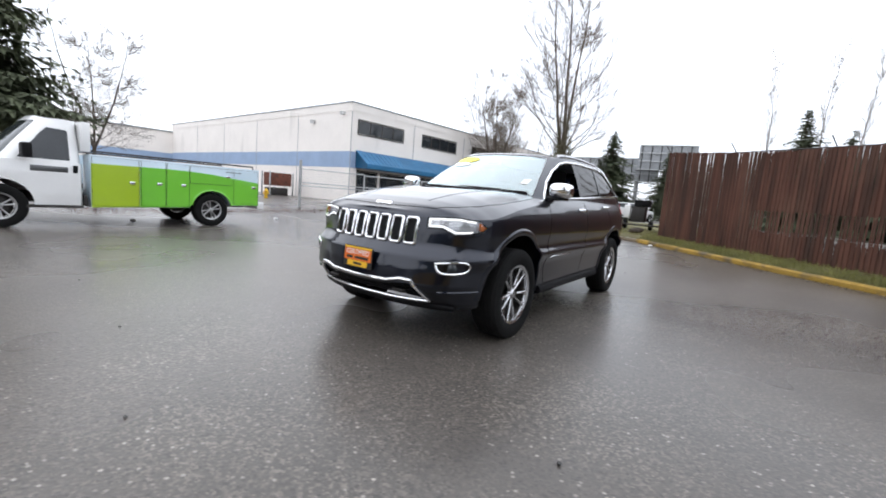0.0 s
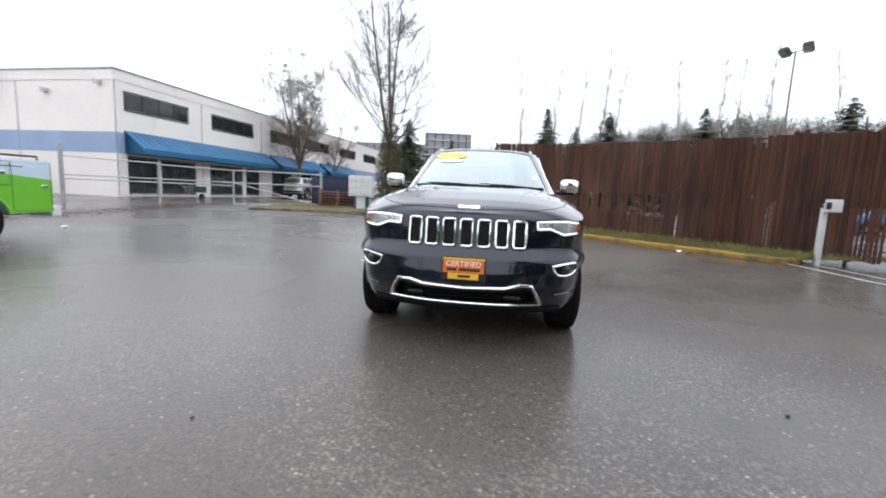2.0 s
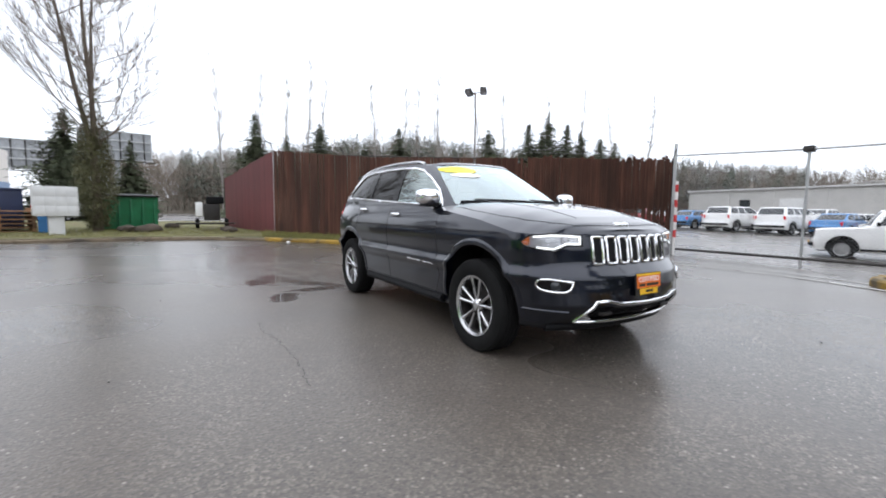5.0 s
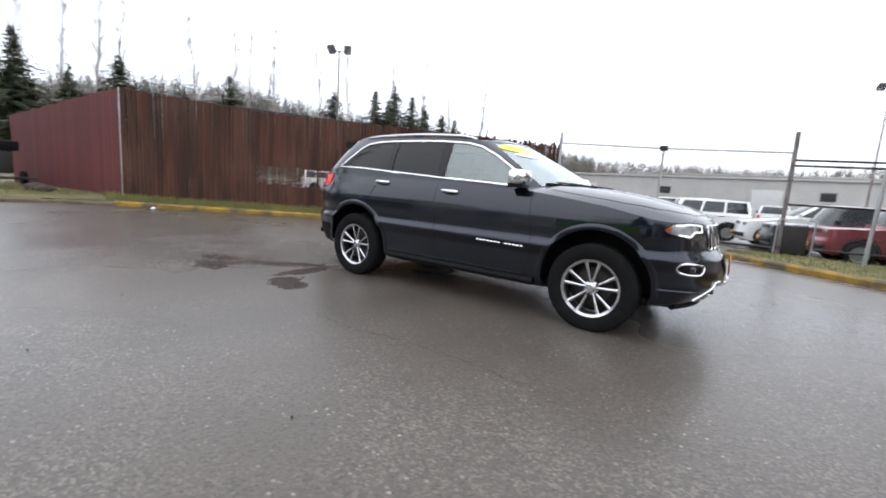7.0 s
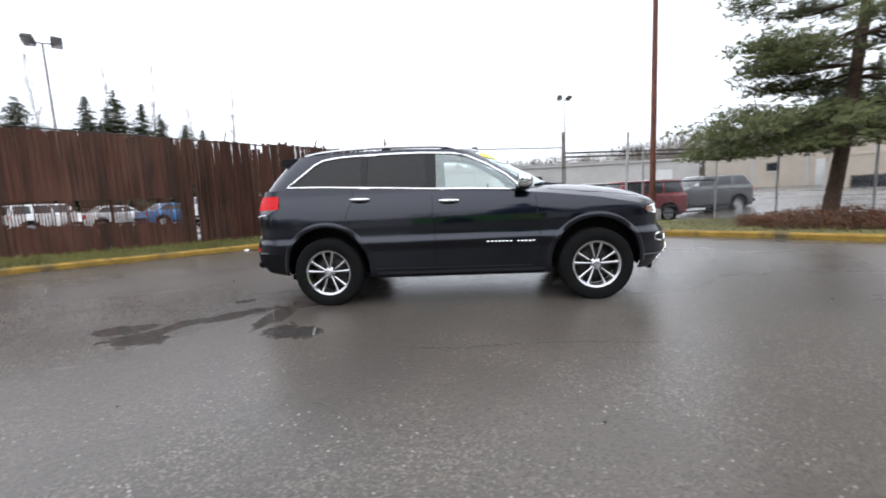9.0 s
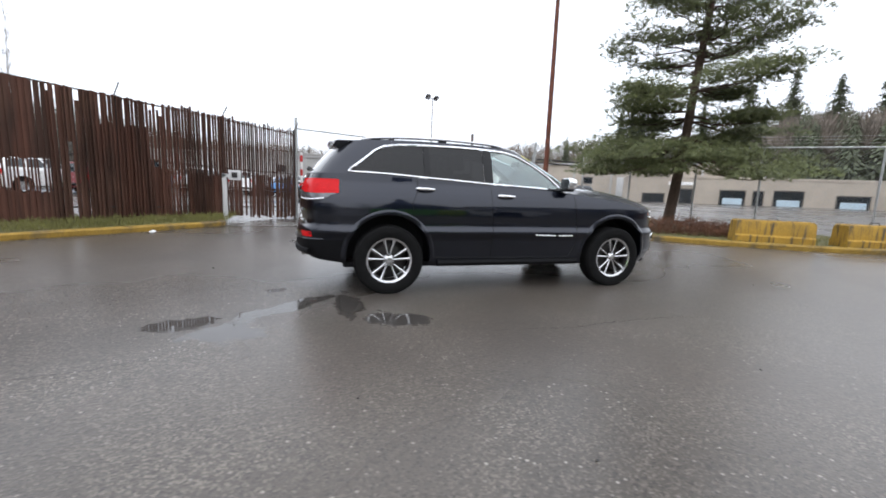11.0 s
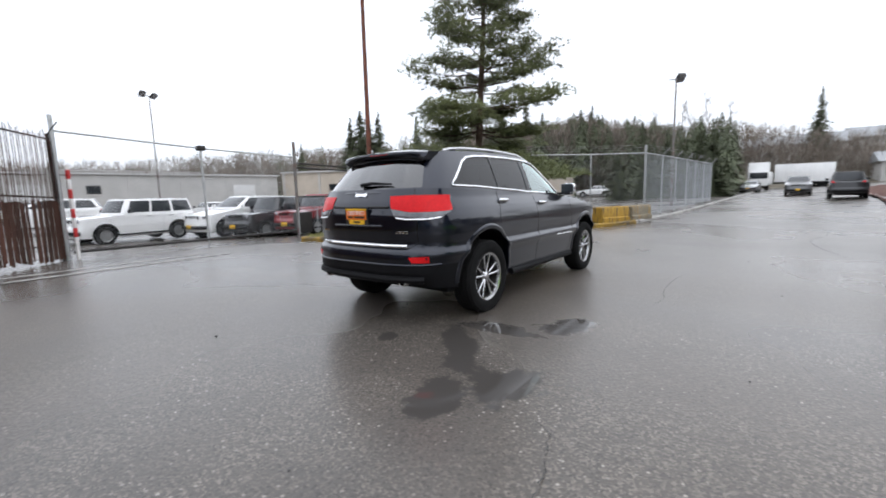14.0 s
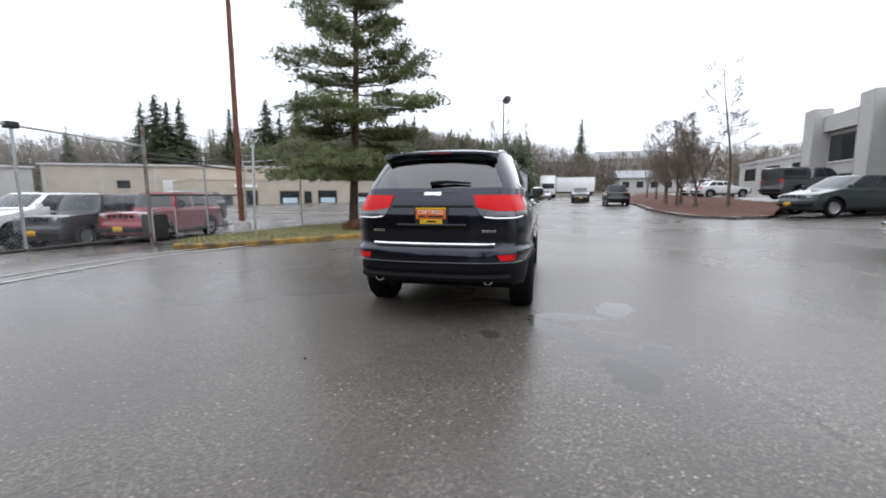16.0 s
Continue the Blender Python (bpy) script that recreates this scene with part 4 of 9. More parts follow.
# ==== vehicles ====
def shell_lower(plan, zbot, zbelt, zmid, side_off, front_off, rear_off, count, levels, dome=4.0, cols=14):
    """A car's lower body: a rounded plan outline lofted by height, closed by a domed bonnet and deck.
    plan runs from the nose's middle round the left side to the tail's middle."""
    run = catmull(plan, count)
    bm = bmesh.new()

    def ring_point(i, v, sgn):
        x, y = run[i]
        d = run[min(i + 1, count - 1)] - run[max(i - 1, 0)]
        d /= np.linalg.norm(d) + 1e-9
        nx, ny = d[1] * 1.0, -d[0]
        if i in (0, count - 1):
            nx, ny = (1.0 if i == 0 else -1.0), 0.0
        z0, z1 = lerp_table(zbot, x), lerp_table(zbelt, x)
        z = z0 + (z1 - z0) * v
        f = max(0.0, nx) ** 2
        r = max(0.0, -nx) ** 2
        s = max(0.0, 1 - f - r)
        off = f * lerp_table(front_off, z) + r * lerp_table(rear_off, z) + s * lerp_table(side_off, z)
        return Vector((x - nx * off, sgn * max(0.0, y - ny * off), z))

    sides = {}
    for sgn in (1, -1):
        grid = []
        for i in range(count):
            if sgn < 0 and i in (0, count - 1):
                grid.append(sides[1][i])
                continue
            grid.append([bm.verts.new(ring_point(i, k / (levels - 1), sgn)) for k in range(levels)])
        sides[sgn] = grid
        for i in range(count - 1):
            for k in range(levels - 1):
                q = (grid[i][k], grid[i][k + 1], grid[i + 1][k + 1], grid[i + 1][k])
                bm.faces.new(q if sgn > 0 else q[::-1])
    # bonnet and deck, in lines across the car
    prev = None
    for i in range(count):
        a, b = sides[1][i][-1], sides[-1][i][-1]
        if a is b:
            line = [a] * (cols + 1)
        else:
            zc = lerp_table(zmid, a.co.x)
            line = [a]
            for c in range(1, cols):
                t = 1 - 2 * c / cols
                z = a.co.z + (zc - a.co.z) * (1 - abs(t) ** dome)
                line.append(bm.verts.new((a.co.x, a.co.y * t, z)))
            line.append(b)
        if prev is not None:
            for c in range(cols):
                q = [prev[c], prev[c + 1], line[c + 1], line[c]]
                u = []
                for w in q:
                    if w not in u:
                        u.append(w)
                if len(u) > 2:
                    try:
                        bm.faces.new(u)
                    except ValueError:
                        pass
        prev = line
    bmesh.ops.recalc_face_normals(bm, faces=bm.faces[:])
    return bm


def shell_upper(base, top, count, levels, bulge=0.03, dome=0.035, cols=14):
    """A car's cabin: keys (x, y, z) round its foot and round the roof's edge, in step with each other."""
    A, B = catmull(base, count), catmull(top, count)
    bm = bmesh.new()
    sides = {}
    for sgn in (1, -1):
        grid = []
        for i in range(count):
            if sgn < 0 and i in (0, count - 1):
                grid.append(sides[1][i])
                continue
            col = []
            for k in range(levels):
                w = k / (levels - 1)
                p = A[i] * (1 - w) + B[i] * w
                out = np.array([A[i][0] - np.mean(A[:, 0]), A[i][1] * 2.2])
                out = out / (np.linalg.norm(out) + 1e-9)
                p = p + np.array([out[0], out[1], 0.25]) * bulge * 4 * w * (1 - w)
                col.append(bm.verts.new((p[0], sgn * max(0, p[1]) if i not in (0, count - 1) else 0.0, p[2])))
            grid.append(col)
        sides[sgn] = grid
        for i in range(count - 1):
            for k in range(levels - 1):
                q = (grid[i][k], grid[i][k + 1], grid[i + 1][k + 1], grid[i + 1][k])
                bm.faces.new(q if sgn > 0 else q[::-1])
    x0, x1 = B[:, 0].min(), B[:, 0].max()
    prev = None
    for i in range(count):
        a, b = sides[1][i][-1], sides[-1][i][-1]
        if a is b:
            line = [a] * (cols + 1)
        else:
            f = (a.co.x - x0) / (x1 - x0)
            rise = dome * (4 * f * (1 - f)) ** 0.5 * min(1, a.co.y / 0.4)
            line = [a] + [bm.verts.new((a.co.x, a.co.y * (1 - 2 * c / cols), a.co.z + rise * (1 - abs(1 - 2 * c / cols) ** 2.2))) for c in range(1, cols)] + [b]
        if prev is not None:
            for c in range(cols):
                u = []
                for w in (prev[c], prev[c + 1], line[c + 1], line[c]):
                    if w not in u:
                        u.append(w)
                if len(u) > 2:
                    try:
                        bm.faces.new(u)
                    except ValueError:
                        pass
        prev = line
    bmesh.ops.recalc_face_normals(bm, faces=bm.faces[:])
    return bm


def inside(poly, p):
    x, y = p
    hit = False
    for (x0, y0), (x1, y1) in zip(poly, poly[1:] + poly[:1]):
        if (y0 > y) != (y1 > y) and x < (x1 - x0) * (y - y0) / (y1 - y0) + x0:
            hit = not hit
    return hit


def nearest_on(poly, p):
    best, at = 1e9, p
    px, py = p
    for (x0, y0), (x1, y1) in zip(poly, poly[1:] + poly[:1]):
        dx, dy = x1 - x0, y1 - y0
        t = max(0, min(1, ((px - x0) * dx + (py - y0) * dy) / (dx * dx + dy * dy + 1e-12)))
        qx, qy = x0 + t * dx, y0 + t * dy
        d = (qx - px) ** 2 + (qy - py) ** 2
        if d < best:
            best, at = d, (qx, qy)
    return at, best**0.5


def carve(bm, poly, axes, keep, reach=0.05):
    """Splits off the faces whose middles lie inside a polygon seen along one axis, and draws both rims onto its line.
    Returns the cut-out piece as a bmesh of its own."""
    i, j = axes
    k = 3 - i - j
    bm.normal_update()
    gone = []
    for f in bm.faces:
        c = f.calc_center_median()
        if keep(c, f.normal) and inside(poly, (c[i], c[j])):
            gone.append(f)
    picked = set(gone)
    rim = set()
    for f in gone:
        for e in f.edges:
            if any(o not in picked for o in e.link_faces) or len(e.link_faces) == 1:
                rim.update(e.verts)
    for v in rim:
        (a, b), d = nearest_on(poly, (v.co[i], v.co[j]))
        if d < reach:
            n = v.normal
            da, db = a - v.co[i], b - v.co[j]
            if abs(n[k]) > 0.25:
                v.co[k] -= (n[i] * da + n[j] * db) / n[k]
            v.co[i], v.co[j] = a, b
    cut = bmesh.new()
    made = {}
    for f in gone:
        vs = []
        for v in f.verts:
            if v not in made:
                made[v] = cut.verts.new(v.co)
            vs.append(made[v])
        try:
            cut.faces.new(vs)
        except ValueError:
            pass
    bmesh.ops.delete(bm, geom=gone, context="FACES")
    cut.normal_update()
    return cut


def pushed(bm, by):
    bm.normal_update()
    for v in bm.verts:
        v.co += v.normal * by
    return bm


def plain_wheel(parent, x, y, radius, width, rim_r, alloy, out):
    """A simpler road wheel: tyre, and one rim with five broad spokes."""
    w = new("wheel")
    w.parent = parent
    w.matrix_basis = Matrix.Translation((x, y, radius * 0.975)) @ Matrix.Rotation(-out * math.pi / 2, 4, "X")
    h = width / 2
    part("tyre", add_lathe(bmesh.new(), [(rim_r, -h * 0.8), (radius * 0.86, -h * 1.02), (radius * 0.97, -h * 0.88), (radius, -h * 0.6), (radius, h * 0.6), (radius * 0.97, h * 0.88), (radius * 0.86, h * 1.02), (rim_r, h * 0.85)], 32), "rubber", w)
    bm = add_lathe(bmesh.new(), [(rim_r * 0.94, -h * 0.2), (rim_r * 0.90, h * 0.3), (rim_r * 0.96, h * 0.78), (rim_r * 1.02, h * 0.86)], 32)
    add_lathe(bm, [(0, h * 0.62), (rim_r * 0.25, h * 0.58), (rim_r * 0.28, h * 0.3)], 16)
    add_lathe(bm, [(0, -h * 0.1), (rim_r * 0.94, -h * 0.2)], 24)
    for s in range(5):
        add_box(bm, (rim_r * 0.2, -rim_r * 0.13, h * 0.38), (rim_r * 0.97, rim_r * 0.13, h * 0.60), 0, Matrix.Rotation(2 * math.pi * s / 5, 4, "Z"))
    part("rim", bm, alloy, w)
    return w


def wheel(parent, x, y, radius, width, rim_r, spokes, alloy="alloy", out=1.0, name="wheel", twin=True):
    """A road wheel: tyre with tread grooves, dished rim, paired spokes, hub cap and nuts. out: the side (+1 or -1) its face looks to."""
    w = new(name)
    w.parent = parent
    w.matrix_basis = Matrix.Translation((x, y, radius * 0.975)) @ Matrix.Rotation(-out * math.pi / 2, 4, "X")
    h = width / 2
    prof = [(rim_r, -h * 0.8), (rim_r + 0.02, -h * 0.95), (radius * 0.86, -h * 1.03), (radius * 0.955, -h * 0.92), (radius * 0.988, -h * 0.72)]
    for k in range(5):
        c = -h * 0.6 + k * h * 0.3
        prof += [(radius, c - h * 0.11), (radius, c + h * 0.11), (radius * 0.982, c + h * 0.13), (radius * 0.982, c + h * 0.17)]
    prof += [(radius * 0.988, h * 0.74), (radius * 0.955, h * 0.92), (radius * 0.86, h * 1.03), (rim_r + 0.02, h * 0.95), (rim_r, h * 0.8)]
    part("tyre", add_lathe(bmesh.new(), prof, 48), "rubber", w)
    rim = part("rim", add_lathe(bmesh.new(), [(rim_r * 0.915, h * 0.62), (rim_r * 0.935, h * 0.80), (rim_r * 1.0, h * 0.86), (rim_r * 1.025, h * 0.88), (rim_r * 1.03, h * 0.78)], 48), alloy, w)
    part("rim_barrel", add_lathe(bmesh.new(), [(rim_r, -h * 0.8), (rim_r * 0.96, -h * 0.4), (rim_r * 0.90, h * 0.30), (rim_r * 0.915, h * 0.62)], 48), "dark_steel", rim)
    part("brake_disc", add_lathe(bmesh.new(), [(0.0, h * 0.05), (rim_r * 0.62, h * 0.05), (rim_r * 0.66, h * 0.02), (rim_r * 0.66, -h * 0.1), (rim_r * 0.9, -h * 0.3)], 32), "dark_steel", w)
    for s in range(spokes):
        # spokes stand in pairs that open towards the rim
        sg = 1 if s % 2 else -1
        a = 2 * math.pi * ((s // 2) + 0.25) / (spokes / 2) + sg * 0.17
        bm = bmesh.new()
        rings = []
        for t, hw, top in ((0.16, 0.014, 0.60), (0.35, 0.013, 0.62), (0.65, 0.014, 0.67), (0.84, 0.017, 0.71), (0.97, 0.026, 0.76)):
            r = rim_r * t
            rings.append([bm.verts.new((r, y_ + sg * 0.095 * (r - rim_r * 0.16), z_)) for y_, z_ in ((-hw, h * top - 0.035), (-hw * 0.8, h * top - 0.004), (-hw * 0.2, h * top + 0.003), (hw * 0.2, h * top + 0.003), (hw * 0.8, h * top - 0.004), (hw, h * top - 0.035))])
        for r0, r1 in zip(rings, rings[1:]):
            for k in range(5):
                bm.faces.new((r0[k], r1[k], r1[k + 1], r0[k + 1]))
        bmesh.ops.rotate(bm, verts=bm.verts[:], cent=(0, 0, 0), matrix=Matrix.Rotation(a, 3, "Z"))
        part("spoke", bm, alloy, rim)
    part("hub_cap", add_lathe(bmesh.new(), [(0, h * 0.72), (0.028, h * 0.71), (0.034, h * 0.66), (rim_r * 0.20, h * 0.60), (rim_r * 0.26, h * 0.50), (rim_r * 0.27, h * 0.30)], 24), alloy, rim)
    for s in range(5):
        a = 2 * math.pi * (s + 0.5) / 5
        part("wheel_nut", add_lathe(bmesh.new(), [(0, h * 0.66), (0.010, h * 0.65), (0.012, h * 0.50)], 8, Matrix.Translation((0.063 * math.cos(a), 0.063 * math.sin(a), 0))), "dark_steel", rim)
    return w


def rounded(x0, z0, x1, z1, r, n=5):
    pts = []
    for cx, cz, a0 in ((x1 - r, z1 - r, 0), (x0 + r, z1 - r, 90), (x0 + r, z0 + r, 180), (x1 - r, z0 + r, 270)):
        for k in range(n + 1):
            a = radians(a0 + 90 * k / n)
            pts.append((cx + r * math.cos(a), cz + r * math.sin(a)))
    return pts


from mathutils.bvhtree import BVHTree


class Skin:
    """Lays lines and panels on a finished shell."""

    def __init__(self, *meshes):
        self.trees = [BVHTree.FromBMesh(b) for b in meshes]

    def hit(self, origin, way):
        best = None
        for t in self.trees:
            loc, nrm, _, dist = t.ray_cast(Vector(origin), Vector(way))
            if loc is not None and (best is None or dist < best[2]):
                best = (loc, nrm, dist)
        return best

    def side(self, x, z, sgn, lift=0.0):
        h = self.hit((x, sgn * 3, z), (0, -sgn, 0))
        return h[0] + Vector((0, sgn * lift, 0)) if h else Vector((x, sgn * 0.9, z))

    def front(self, y, z, lift=0.0):
        h = self.hit((4, y, z), (-1, 0, 0))
        return h[0] + Vector((lift, 0, 0)) if h else Vector((2.2, y, z))

    def rear(self, y, z, lift=0.0):
        h = self.hit((-4, y, z), (1, 0, 0))
        return h[0] + Vector((-lift, 0, 0)) if h else Vector((-2.35, y, z))

    def top(self, x, y, lift=0.0):
        h = self.hit((x, y, 4), (0, 0, -1))
        return h[0] + Vector((0, 0, lift)) if h else Vector((x, y, 1.0))


def densify(pts, step, closed=False):
    out = []
    seq = list(zip(pts, pts[1:] + (pts[:1] if closed else [])))
    if not closed:
        seq = seq[:len(pts) - 1]
    for a, b in seq:
        n = max(1, int(math.dist(a, b) / step))
        out += [tuple(a[c] + (b[c] - a[c]) * k / n for c in range(len(a))) for k in range(n)]
    if not closed:
        out.append(tuple(pts[-1]))
    return out


car = thing("suv", "dark slate blue metallic five-door suv parked on wet asphalt", "car")
PLAN = [(2.400, 0), (2.388, 0.25), (2.335, 0.50), (2.212, 0.755), (2.045, 0.878), (1.82, 0.934), (1.45, 0.950), (0.9, 0.955), (0, 0.950), (-0.9, 0.955), (-1.45, 0.962), (-1.85, 0.945), (-2.12, 0.89), (-2.32, 0.76), (-2.425, 0.48), (-2.45, 0.22), (-2.455, 0)]
ZBOT = [(-2.5, 0.40), (-2.1, 0.36), (-1.8, 0.33), (-1.0, 0.30), (1.0, 0.29), (1.9, 0.31), (2.2, 0.30), (2.5, 0.31)]
ZBELT = [(-2.5, 1.30), (-1.86, 1.305), (-1.13, 1.275), (-0.27, 1.225), (0.41, 1.195), (0.73, 1.178), (1.0, 1.150), (1.5, 1.085), (1.9, 1.005), (2.05, 0.995), (2.2, 1.00), (2.4, 1.01)]
ZMID = [(-2.5, 1.30), (0.4, 1.21), (0.96, 1.262), (1.24, 1.246), (1.5, 1.220), (1.76, 1.180), (2.0, 1.120), (2.12, 1.075), (2.19, 1.035), (2.3, 1.01)]
SIDE = [(0.28, 0.115), (0.34, 0.078), (0.42, 0.064), (0.60, 0.042), (0.645, 0.023), (0.675, 0.002), (0.70, 0.0), (0.755, 0.030), (0.79, 0.030), (0.87, 0.018), (0.95, 0.019), (1.0, 0.026), (1.06, 0.041), (1.12, 0.062), (1.17, 0.086), (1.22, 0.112), (1.31, 0.130)]
FRONT = [(0.30, 0.19), (0.36, 0.11), (0.44, 0.035), (0.49, 0.0), (0.60, 0.015), (0.69, 0.040), (0.745, 0.085), (0.78, 0.115), (0.90, 0.135), (0.985, 0.155), (1.01, 0.175)]
REAR = [(0.38, 0.10), (0.44, 0.04), (0.52, 0.0), (0.66, 0.0), (0.72, 0.015), (0.755, 0.05), (0.80, 0.062), (0.90, 0.040), (1.05, 0.040), (1.18, 0.075), (1.30, 0.130)]
low = shell_lower(PLAN, ZBOT, ZBELT, ZMID, SIDE, FRONT, REAR, 230, 56, dome=4.0, cols=22)
BASE = [(1.15, 0, 1.235), (1.12, 0.3, 1.23), (1.04, 0.55, 1.205), (0.92, 0.72, 1.165), (0.62, 0.808, 1.165), (0.0, 0.822, 1.20), (-0.6, 0.826, 1.225), (-1.2, 0.826, 1.26), (-1.8, 0.812, 1.285), (-2.12, 0.752, 1.285), (-2.27, 0.55, 1.275), (-2.335, 0.25, 1.27), (-2.345, 0, 1.27)]
TOP = [(0.24, 0, 1.700), (0.22, 0.3, 1.697), (0.17, 0.46, 1.688), (0.10, 0.575, 1.672), (-0.08, 0.625, 1.682), (-0.4, 0.642, 1.696), (-0.8, 0.646, 1.702), (-1.2, 0.642, 1.700), (-1.62, 0.622, 1.686), (-1.84, 0.575, 1.672), (-1.93, 0.44, 1.672), (-1.97, 0.2, 1.676), (-1.975, 0, 1.676)]
up = shell_upper(BASE, TOP, 210, 34, bulge=0.014, dome=0.034, cols=20)
skin = Skin(low, up)

DLO = [(-1.90, 1.330), (-1.48, 1.318), (-1.13, 1.298), (-0.72, 1.276), (-0.27, 1.250), (0.10, 1.235), (0.41, 1.220), (0.73, 1.200), (0.54, 1.372), (0.32, 1.505), (0.12, 1.598), (-0.05, 1.633), (-0.38, 1.652), (-0.71, 1.656), (-1.12, 1.652), (-1.33, 1.643), (-1.50, 1.620), (-1.60, 1.570), (-1.74, 1.455)]


def clip_poly(poly, xmin, xmax):
    """The stretch of a polygon between two upright lines."""
    def half(ps, lim, sign):
        out = []
        for a, b in zip(ps, ps[1:] + ps[:1]):
            ia, ib = sign * (a[0] - lim) >= 0, sign * (b[0] - lim) >= 0
            if ia:
                out.append(a)
            if ia != ib:
                t = (lim - a[0]) / (b[0] - a[0])
                out.append((lim, a[1] + (b[1] - a[1]) * t))
        return out
    return half(half(poly, xmin, 1), xmax, -1)


windows = []
for sgn in (1, -1):
    ok = lambda c, n, s=sgn: c.y * s > 0.5
    for a, b, mt, nm in ((-0.225, 0.80, "glass_clear", "front_window"), (-0.99, -0.335, "glass_dark", "rear_window"), (-2.0, -1.06, "glass_dark", "quarter_window")):
        cut = carve(up, clip_poly(DLO, a, b), (0, 2), ok)
        if sgn > 0 and nm == "front_window":
            cut.free()      # the driver's window is wound down
            continue
        windows.append((nm, pushed(cut, -0.004), mt))
    for a, b in ((-0.335, -0.225), (-1.06, -0.99)):
        windows.append(("door_pillar", pushed(carve(up, clip_poly(DLO, a, b), (0, 2), ok), 0.002), "gloss_black"))
SCREEN = [(-0.705, 1.225), (-0.40, 1.245), (0, 1.255), (0.40, 1.245), (0.705, 1.225), (0.60, 1.50), (0.535, 1.650), (0.3, 1.672), (0, 1.678), (-0.3, 1.672), (-0.535, 1.650), (-0.60, 1.50)]
windows.append(("windscreen", pushed(carve(up, SCREEN, (1, 2), lambda c, n: c.x > 0 and n.x > 0.35 and abs(c.y) < 0.72), -0.004), "glass_screen"))
REARGLASS = [(-0.66, 1.315), (0, 1.305), (0.66, 1.315), (0.60, 1.45), (0.53, 1.585), (0, 1.60), (-0.53, 1.585), (-0.60, 1.45)]
windows.append(("rear_screen", pushed(carve(up, REARGLASS, (1, 2), lambda c, n: c.x < -1.8 and n.x < -0.2), -0.003), "glass_rear"))

# lamps, grille and wheel openings taken out of the lower body
lamps = []
ARCH_R = 0.470
for cx in (1.4575, -1.4575):
    ring = [(cx + ARCH_R * math.cos(radians(a)), 0.415 + (ARCH_R if a < 180 else 0.35) * math.sin(radians(a))) for a in range(0, 360, 6)]
    for sgn in (1, -1):
        carve(low, ring, (0, 2), lambda c, n, s=sgn: c.y * s > 0.3, 0.07).free()
HEAD = [(0.500, 0.985), (0.60, 0.992), (0.74, 1.000), (0.845, 0.985), (0.880, 0.940), (0.865, 0.902), (0.780, 0.880), (0.71, 0.872), (0.655, 0.898), (0.62, 0.912), (0.51, 0.908)]
for sgn in (1, -1):
    poly = [(y * sgn, z) for y, z in HEAD]
    lamps.append((sgn, carve(low, poly, (1, 2), lambda c, n: c.x > 1.6 and n.x > 0.05, 0.04)))
TAIL = [(0.395, 1.235), (0.60, 1.240), (0.80, 1.240), (0.90, 1.225), (0.93, 1.18), (0.93, 1.10), (0.80, 1.088), (0.62, 1.088), (0.43, 1.120)]
TAIL_PALE = [(0.43, 1.118), (0.62, 1.086), (0.80, 1.086), (0.870, 1.096), (0.850, 1.040), (0.78, 1.022), (0.60, 1.022), (0.48, 1.042)]
tails = []
for sgn in (1, -1):
    ok = lambda c, n: c.x < -2.00 and n.x < 0.12
    tails.append(("tail_lamp", carve(low, [(y * sgn, z) for y, z in TAIL], (1, 2), ok, 0.04), "lens_red"))
    tails.append(("reversing_lamp", carve(low, [(y * sgn, z) for y, z in TAIL_PALE], (1, 2), ok, 0.04), "lens_smoke"))
LOWER_GRILLE = [(-0.47, 0.500), (-0.30, 0.470), (0, 0.462), (0.30, 0.470), (0.47, 0.500), (0.52, 0.425), (0.53, 0.375), (0, 0.362), (-0.53, 0.375), (-0.52, 0.425)]
lower_grille = carve(low, LOWER_GRILLE, (1, 2), lambda c, n: c.x > 2.0 and n.x > 0.2, 0.04)
slots = []
for k in range(7):
    c = (k - 3) * 0.1295
    slots.append(rounded(c - 0.045, 0.778, c + 0.045, 0.972, 0.018))

apron = carve(low, [(-0.97, 0.592), (0.97, 0.592), (0.97, 0.30), (-0.97, 0.30)], (1, 2), lambda c, n: c.x < -1.93, 0.04)
inner = low.copy()
part("body", low, "slate_paint", car)
part("cabin", up, "slate_paint", car)
part("rear_apron", apron, "black_plastic", car, "black lower bumper")
for nm, b, mt in windows:
    ob = part(nm, b, mt, car)
    if mt.startswith("glass"):
        ob.visible_shadow = False
# a dark tub inside keeps the shell from being seen through
part("floor_pan", box((-1.95, -0.76, 0.27), (1.9, 0.76, 0.34), 0.03), "black_plastic", car)
part("engine_bay", box((1.0, -0.55, 0.34), (2.02, 0.55, 0.80), 0.05), "black_plastic", car)
for cx in (1.4575, -1.4575):
    for sgn in (1, -1):
        bm = bmesh.new()
        n = 24
        arc = [radians(-8 + 196 * k / n) for k in range(n + 1)]
        for y0, y1 in ((0.60, 0.925),):
            ra = [bm.verts.new((cx + 0.466 * math.cos(a), sgn * y0, 0.415 + 0.466 * math.sin(a))) for a in arc]
            rb = [bm.verts.new((cx + 0.466 * math.cos(a), sgn * min(y1, abs(skin.side(cx + 0.466 * math.cos(a), max(0.40, 0.415 + 0.466 * math.sin(a)), sgn).y) - 0.02), 0.415 + 0.466 * math.sin(a))) for a in arc]
            for k in range(n):
                bm.faces.new((ra[k], ra[k + 1], rb[k + 1], rb[k]))
            bm.faces.new(ra)
        part("wheel_liner", bm, "black_plastic", car)

